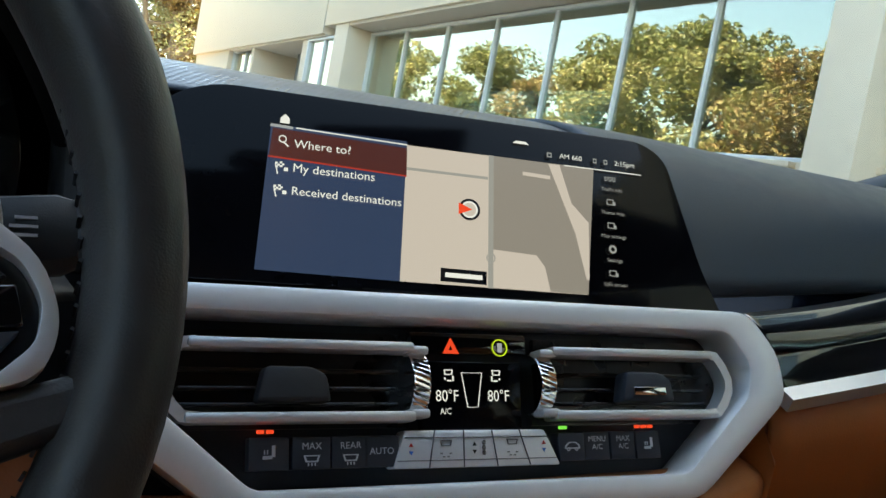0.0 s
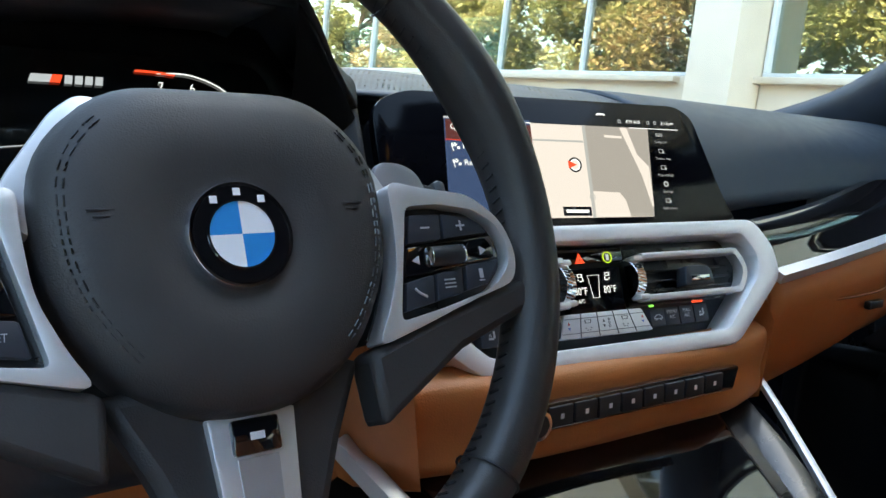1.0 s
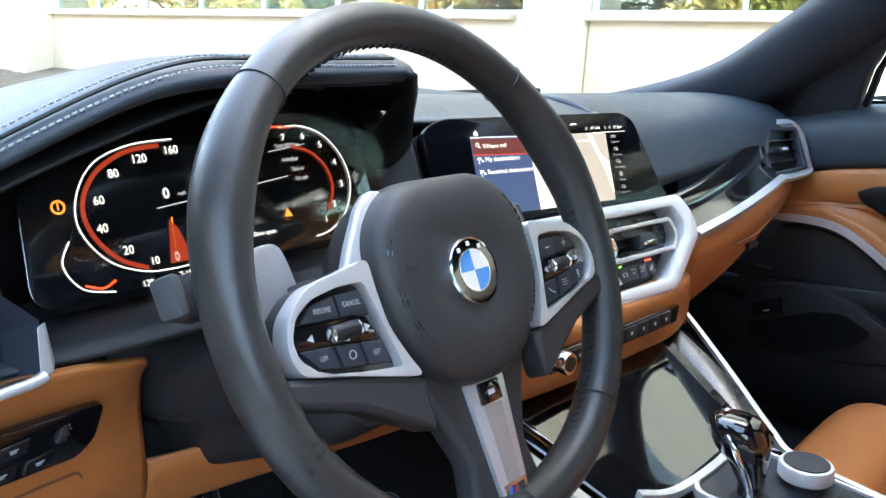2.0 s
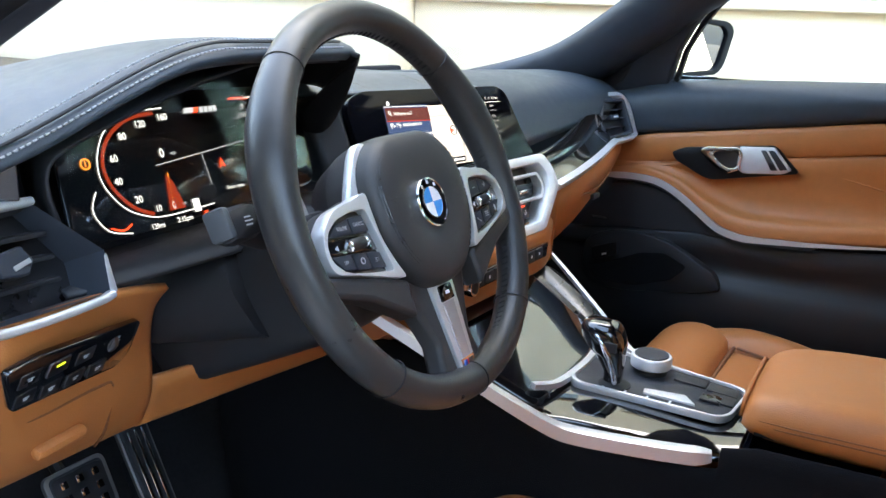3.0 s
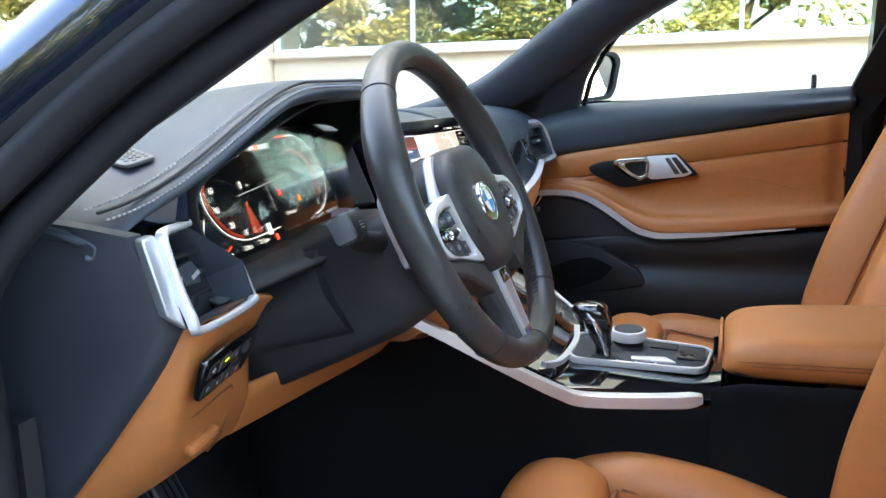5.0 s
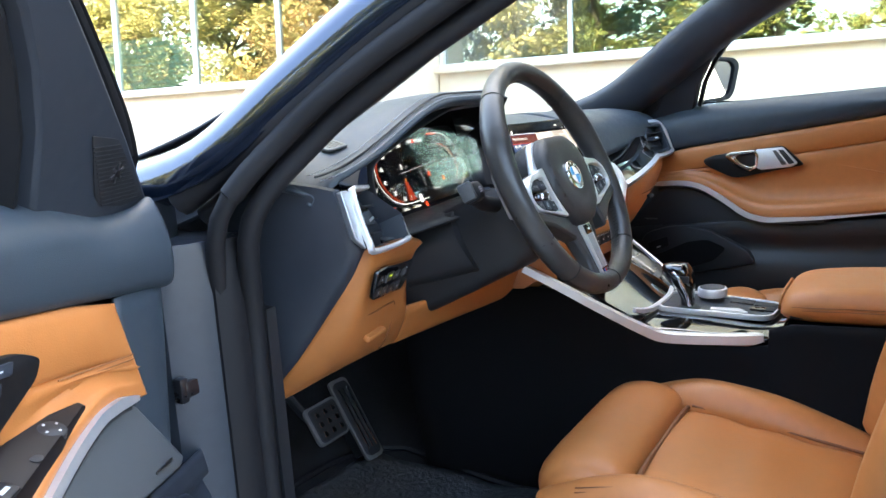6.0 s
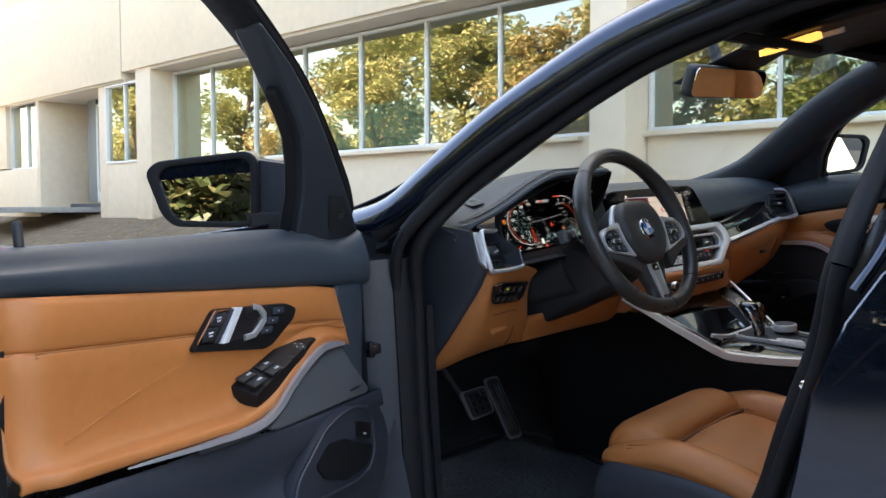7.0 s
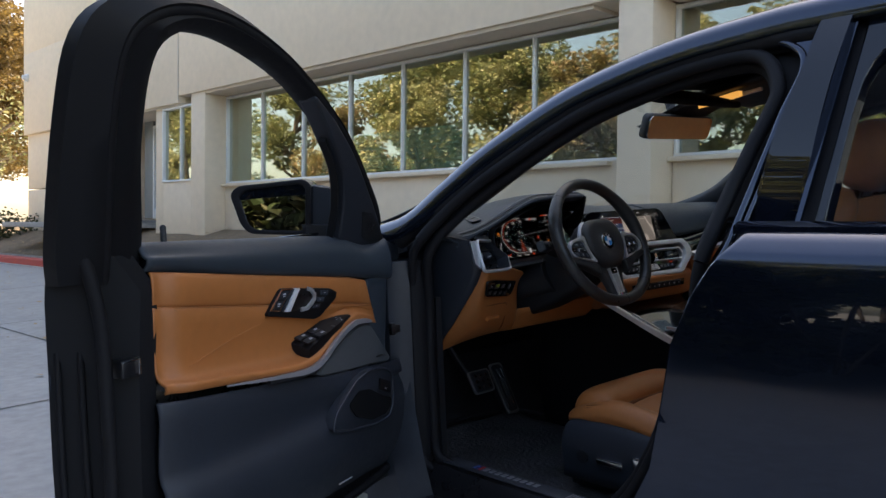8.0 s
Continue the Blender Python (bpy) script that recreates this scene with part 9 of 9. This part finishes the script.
part("selector_plate", plate(gi, 0.006, GM, 0.001, -0.004), BLACK_SLATE, gs, "dark grey selector panel")
for x, y, w, h in ((0.040, -0.030, 0.026, 0.040), (0.036, -0.070, 0.026, 0.036), (0.008, -0.074, 0.026, 0.030)):
    part("console_key", box((x, y, 0.003), (w, h, 0.003), 0.001, GM), BLACK, gs)
part("brake_switch", box((0.000, -0.062, 0.004), (0.020, 0.024, 0.004), 0.001, GM), FRAME_BLACK, gs)
part("drive_key", plate([(-0.038, 0.010), (-0.026, 0.012), (-0.012, -0.034), (-0.030, -0.050)], 0.004, GM, 0.0008, 0.001), KEY_SILVER, gs)
for k in range(4):
    part("drive_mark", box((-0.052 + k * 0.004, 0.055 - 0.026 * k, 0.0028), (0.008, 0.003, 0.0004), 0, GM), WHITE_ENAMEL, gs)
# gear lever
gl_ = thing("gear_lever", "gloss black gear lever with chrome flanks on the console", "gear lever", CAR @ pose(-0.028, -0.178, 0.652))
hd = rounded([(-0.022, -0.020), (0.022, -0.020), (0.024, 0.022), (0.0, 0.036), (-0.024, 0.022)], 0.013, 4)
part("lever_head", loft([[V(p[0] * k, p[1] * k + oy, z) for p in hd] for k, oy, z in ((0.42, 0.000, 0.002), (0.44, 0.000, 0.018), (0.66, 0.004, 0.036), (0.92, 0.009, 0.050), (1.0, 0.013, 0.060), (0.95, 0.016, 0.070), (0.76, 0.018, 0.0775), (0.35, 0.018, 0.080))]), GLOSS, gl_, smooth=70)
for sgn in (-1, 1):
    part("lever_flank", tube(spline([V(sgn * 0.0105, -0.003, 0.006), V(sgn * 0.0125, 0.000, 0.022), V(sgn * 0.0205, 0.006, 0.045), V(sgn * 0.0225, 0.014, 0.060), V(sgn * 0.014, 0.032, 0.072)], 5), 0.0040, 8, (1, 0, 0)), CHROME, gl_, "chrome lever flank", smooth=70)
part("lever_button", box((-0.0225, 0.002, 0.055), (0.004, 0.016, 0.012), 0.0015), BLACK, gl_)
part("lever_boot", turned([(0.020, -0.004), (0.020, 0.002), (0.013, 0.006), (0, 0.006)], None, 24), BLACK, gl_)
# rotary controller
rc = thing("rotary_controller", "round silver-edged rotary controller on the console", "control knob", CAR @ pose(0.042, -0.203, 0.652))
part("knob_base", turned([(0.021, -0.004), (0.021, 0.004), (0.019, 0.006), (0, 0.006)], None, 32), BLACK, rc)
part("knob_ring", turned([(0.0235, 0.006), (0.0255, 0.008), (0.0258, 0.019), (0.0245, 0.0215), (0.022, 0.022), (0, 0.022)], None, 40), KEY_SILVER, rc, "knurled silver ring")
part("knob_top", turned([(0.0215, 0.022), (0.0212, 0.0232), (0, 0.0228)], None, 36), BLACK_SLATE, rc, "dark grey touch face")
# armrest
ar = con
rows = []
for y, zt, w, zb in ((-0.335, 0.684, 0.080, 0.666), (-0.345, 0.698, 0.095, 0.662), (-0.375, 0.708, 0.102, 0.660), (-0.45, 0.714, 0.106, 0.660), (-0.60, 0.718, 0.108, 0.660), (-0.78, 0.720, 0.108, 0.660), (-0.80, 0.69, 0.10, 0.660)):
    rows.append([V(-w + 0.01, y, zb), V(-w, y, (zb + zt) / 2 - 0.008), V(-w + 0.006, y, zt - 0.010), V(-w * 0.75, y, zt), V(0, y, zt + 0.003), V(w * 0.75, y, zt), V(w - 0.006, y, zt - 0.010), V(w, y, (zb + zt) / 2 - 0.008), V(w - 0.01, y, zb)])
ar = part("armrest", surface(rows, 3, 3), TAN, con, "tan leather armrest with double stitching", smooth=80, thick=0.004)
part("pad_underside", box((0, -0.57, 0.668), (0.19, 0.44, 0.012), 0.003), BLACK, ar)
part("pad_front", surface([[V(-0.07, -0.334, 0.670), V(0, -0.334, 0.668), V(0.07, -0.334, 0.670)], [V(-0.07, -0.336, 0.692), V(0, -0.336, 0.694), V(0.07, -0.336, 0.692)]], 3, 2), TAN, ar, thick=0.004)
for dz in (0.0, 0.005):
    part("seam", tube(spline([V(-0.1075, -0.79, 0.690 - dz), V(-0.1080, -0.60, 0.689 - dz), V(-0.1062, -0.45, 0.687 - dz), V(-0.1015, -0.375, 0.684 - dz), V(-0.082, -0.340, 0.681 - dz), V(0.0, -0.331, 0.681 - dz), V(0.08, -0.34, 0.681 - dz)], 5), 0.0009, 5), TAN_DEEP, ar)


# ---- seats ----
def roll_pad(stations, n=3, along=3):
    """A stuffed roll: closed outlines along a line, drawn in at both ends."""
    rings = [spline(r, n, True) for r in stations]
    cols = [spline([r[i] for r in rings], along) for i in range(len(rings[0]))]
    full = [[c[j] for c in cols] for j in range(len(cols[0]))]
    ends = []
    for r, nxt in ((full[0], full[1]), (full[-1], full[-2])):
        c = sum(r, V(0, 0, 0)) / len(r)
        d = (c - sum(nxt, V(0, 0, 0)) / len(nxt))
        d = d.normalized() * 0.016 if d.length else d
        ends.append([[c + (p - c) * k + d * h for p in r] for k, h in ((0.90, 0.45), (0.70, 0.85), (0.35, 1.0))])
    return loft(ends[0][::-1] + full + ends[1])


def make_seat(name, label, m, driver):
    st_ = thing(name, label, "car seat", m)

    def cz(y):
        return 0.528 - 0.060 * max(0.0, min(1.0, (-y - 0.14) / 0.36))

    def puff(y):
        return 0.006 * abs(math.sin((y + 0.18) / 0.085 * math.pi))

    # centre of the cushion, quilted across
    rows_ = []
    for q in range(22):
        y = -0.162 - 0.018 * q
        z = cz(y) + puff(y) + (-0.014 if q == 0 else 0)
        rows_.append([V(-0.182, y, cz(y) - 0.006), V(-0.155, y, z - 0.002), V(-0.10, y, z + 0.004), V(0, y, z + 0.007), V(0.10, y, z + 0.004), V(0.155, y, z - 0.002), V(0.182, y, cz(y) - 0.006)])
    part("cushion", surface(rows_, 2, 1), TAN, st_, "tan leather quilted seat cushion", smooth=80, thick=0.012)
    # thigh support
    stn = []
    for x, k in ((-0.205, 0.62), (-0.194, 0.84), (-0.165, 0.97), (-0.09, 1.0), (0.0, 1.0), (0.09, 1.0), (0.165, 0.97), (0.194, 0.84), (0.205, 0.62)):
        c = V(x, -0.098, 0.502)
        stn.append([c + V(0, dy * k, dz * k) for dy, dz in ((-0.070, 0.020), (-0.055, 0.046), (-0.015, 0.058), (0.030, 0.050), (0.060, 0.022), (0.066, -0.012), (0.046, -0.042), (0.0, -0.052), (-0.060, -0.046))])
    part("thigh_support", roll_pad(stn), TAN, st_, "tan leather thigh support", smooth=80)
    part("front_seam", tube(spline([V(-0.235, -0.176, 0.520), V(-0.12, -0.172, 0.524), V(0, -0.172, 0.524), V(0.12, -0.172, 0.524), V(0.235, -0.176, 0.520)], 5), 0.0042, 6), TAN_DEEP, st_)
    part("lip_seam", tube(spline([V(-0.232, -0.045, 0.480), V(-0.12, -0.034, 0.484), V(0, -0.034, 0.484), V(0.12, -0.034, 0.484), V(0.232, -0.045, 0.480)], 5), 0.0012, 5), TAN_DEEP, st_)
    for sgn in (-1, 1):
        stn = []
        for y, k, h in ((-0.062, 0.60, -0.020), (-0.085, 0.80, -0.016), (-0.13, 0.94, -0.006), (-0.19, 1.0, 0.003), (-0.26, 1.0, -0.004), (-0.32, 1.0, -0.017), (-0.38, 1.0, -0.038), (-0.46, 0.95, -0.066)):
            c = V(sgn * 0.216, y, 0.508 + h + (0.010 * k if sgn > 0 and driver else 0.0))
            stn.append([c + V(sgn * dx * k, 0, dz * k) for dx, dz in ((-0.048, -0.012), (-0.046, 0.008), (-0.026, 0.028), (0.006, 0.036), (0.034, 0.027), (0.047, 0.010), (0.047, -0.004), (0.020, -0.035), (-0.035, -0.036))])
        part("side_bolster", roll_pad(stn), TAN, st_, "tan leather side bolster", smooth=80)
        part("bolster_piping", tube(spline([V(sgn * 0.170, y, cz(y) + 0.005) for y in (-0.18, -0.26, -0.34, -0.42, -0.50)], 4), 0.0024, 6), TAN_DEEP, st_)
        for dz in (0.0, 0.005):
            part("edge_seam", tube(spline([V(sgn * (0.243 + dz), y, 0.5385 - dz + h) for y, h in ((-0.11, -0.012), (-0.18, 0.000), (-0.26, -0.006), (-0.32, -0.018), (-0.38, -0.038), (-0.44, -0.060))], 4), 0.0010, 5), TAN_DEEP, st_)
        rows_ = [[V(sgn * 0.246, y, 0.506 + h), V(sgn * 0.264, y, 0.502 + h), V(sgn * 0.284, y, 0.44), V(sgn * 0.276, y, 0.35)] for y, h in ((-0.056, -0.030), (-0.10, -0.012), (-0.3, -0.014), (-0.42, -0.050), (-0.60, -0.060))]
        part("side_cover", surface(rows_, 3, 3), BLACK_SLATE, st_, "black seat side cover", smooth=60, thick=0.006)
        part("seat_rail", box((sgn * 0.20, -0.33, 0.335), (0.04, 0.58, 0.045), 0.006), DARK_METAL, st_)
        part("rail_bracket", box((sgn * 0.20, -0.14, 0.375), (0.03, 0.10, 0.06), 0.006), BLACK, st_)
    part("front_cover", surface([[V(-0.25, -0.052, 0.462), V(0, -0.046, 0.466), V(0.25, -0.052, 0.462)], [V(-0.25, -0.060, 0.38), V(0, -0.055, 0.38), V(0.25, -0.060, 0.38)]], 3, 3), BLACK, st_, smooth=60, thick=0.006)
    part("seat_pan", box((0, -0.34, 0.43), (0.48, 0.50, 0.05), 0.01), BLACK, st_)
    if driver:
        part("seat_switch", box((-0.286, -0.20, 0.412), (0.012, 0.075, 0.018), 0.004), CHROME, st_, "chrome seat switch")
        part("seat_switch", box((-0.286, -0.275, 0.420), (0.012, 0.018, 0.045), 0.004), CHROME, st_)
        part("lumbar_dial", turned([(0.016, -0.004), (0.016, 0.006), (0, 0.006)], pose(-0.282, -0.12, 0.412, 0, -90, 0), 20), BLACK, st_)
    # backrest leaning back
    bm_ = pose(0, -0.462, 0.47, 19, 0, 0)
    rows_ = []
    for q in range(24):
        z = 0.0 + 0.026 * q
        w = 0.165 if z < 0.5 else 0.165 - 0.25 * (z - 0.5)
        d = 0.006 * abs(math.sin(z / 0.10 * math.pi))
        rows_.append([bm_ @ V(x * w, (d - 0.004) * (1 - abs(x) ** 3) - 0.014 * (abs(x) > 0.95) - (0.02 if z > 0.59 else 0), z) for x in (-1, -0.92, -0.5, 0, 0.5, 0.92, 1)])
    part("backrest", surface(rows_, 2, 1), TAN, st_, "tan leather quilted backrest", smooth=80, thick=0.012)
    for sgn in (-1, 1):
        stn = []
        for z, a, k in ((0.03, 0.212, 0.85), (0.12, 0.220, 1.0), (0.26, 0.224, 1.05), (0.40, 0.218, 0.95), (0.50, 0.205, 0.86), (0.575, 0.175, 0.72), (0.595, 0.15, 0.45)):
            c = V(sgn * a, -0.02, z)
            stn.append([bm_ @ (c + V(sgn * dx * k, dy * k, 0)) for dx, dy in ((-0.056, 0.010), (-0.046, 0.040), (-0.016, 0.082), (0.020, 0.088), (0.050, 0.060), (0.062, 0.010), (0.058, -0.045), (0.02, -0.075), (-0.045, -0.06))])
        part("back_bolster", roll_pad(stn), TAN, st_, "tan leather back bolster", smooth=80)
        part("back_piping", tube(spline([bm_ @ V(sgn * 0.166, 0.004, z) for z in (0.06, 0.15, 0.3, 0.42, 0.52)], 4), 0.0024, 6, (1, 0, 0)), TAN_DEEP, st_)
    part("back_shell", surface([[bm_ @ V(-0.255, -0.07, 0.0), bm_ @ V(0, -0.11, 0.0), bm_ @ V(0.255, -0.07, 0.0)], [bm_ @ V(-0.27, -0.07, 0.3), bm_ @ V(0, -0.12, 0.3), bm_ @ V(0.27, -0.07, 0.3)], [bm_ @ V(-0.19, -0.05, 0.58), bm_ @ V(0, -0.09, 0.61), bm_ @ V(0.19, -0.05, 0.58)]], 3, 3), TAN, st_, "tan leather seat back", smooth=80, thick=0.01)
    stn = []
    for x, k in ((-0.125, 0.80), (-0.10, 0.96), (-0.05, 1.0), (0, 1.0), (0.05, 1.0), (0.10, 0.96), (0.125, 0.80)):
        stn.append([bm_ @ V(x, -0.035 + dy * k * 1.1, 0.660 + dz * k) for dy, dz in ((0.045, -0.02), (0.048, 0.03), (0.025, 0.072), (-0.015, 0.078), (-0.045, 0.05), (-0.05, -0.01), (-0.03, -0.055), (0.02, -0.06))])
    part("headrest", roll_pad(stn), TAN, st_, "tan leather headrest", smooth=80)
    for sgn in (-1, 1):
        part("headrest_post", tube([bm_ @ V(sgn * 0.05, -0.03, 0.55), bm_ @ V(sgn * 0.05, -0.03, 0.67)], 0.006, 8, (0, 1, 0)), CHROME, st_)
    return st_


make_seat("bucket_seat", "tan leather bolstered driver's seat", CAR @ pose(-0.332, -0.042, 0.012) @ Matrix.Diagonal((0.80, 1, 1, 1)), True)
make_seat("bucket_seat", "tan leather bolstered passenger seat", CAR @ pose(0.365, -0.055, 0), False)
bk_ = thing("seat_belt_buckle", "black seat belt buckle with a red release button", "seat belt buckle", CAR @ pose(-0.092, -0.468, 0.545, -12, 0, 0))
part("housing", box((0, 0, -0.035), (0.026, 0.038, 0.085), 0.006), BLACK, bk_)
part("release_button", box((0, 0.004, 0.008), (0.018, 0.034, 0.008), 0.002), RED_ENAMEL, bk_, "red release button")
part("strap", box((0, -0.01, -0.12), (0.008, 0.03, 0.10), 0.002), BLACK, bk_)
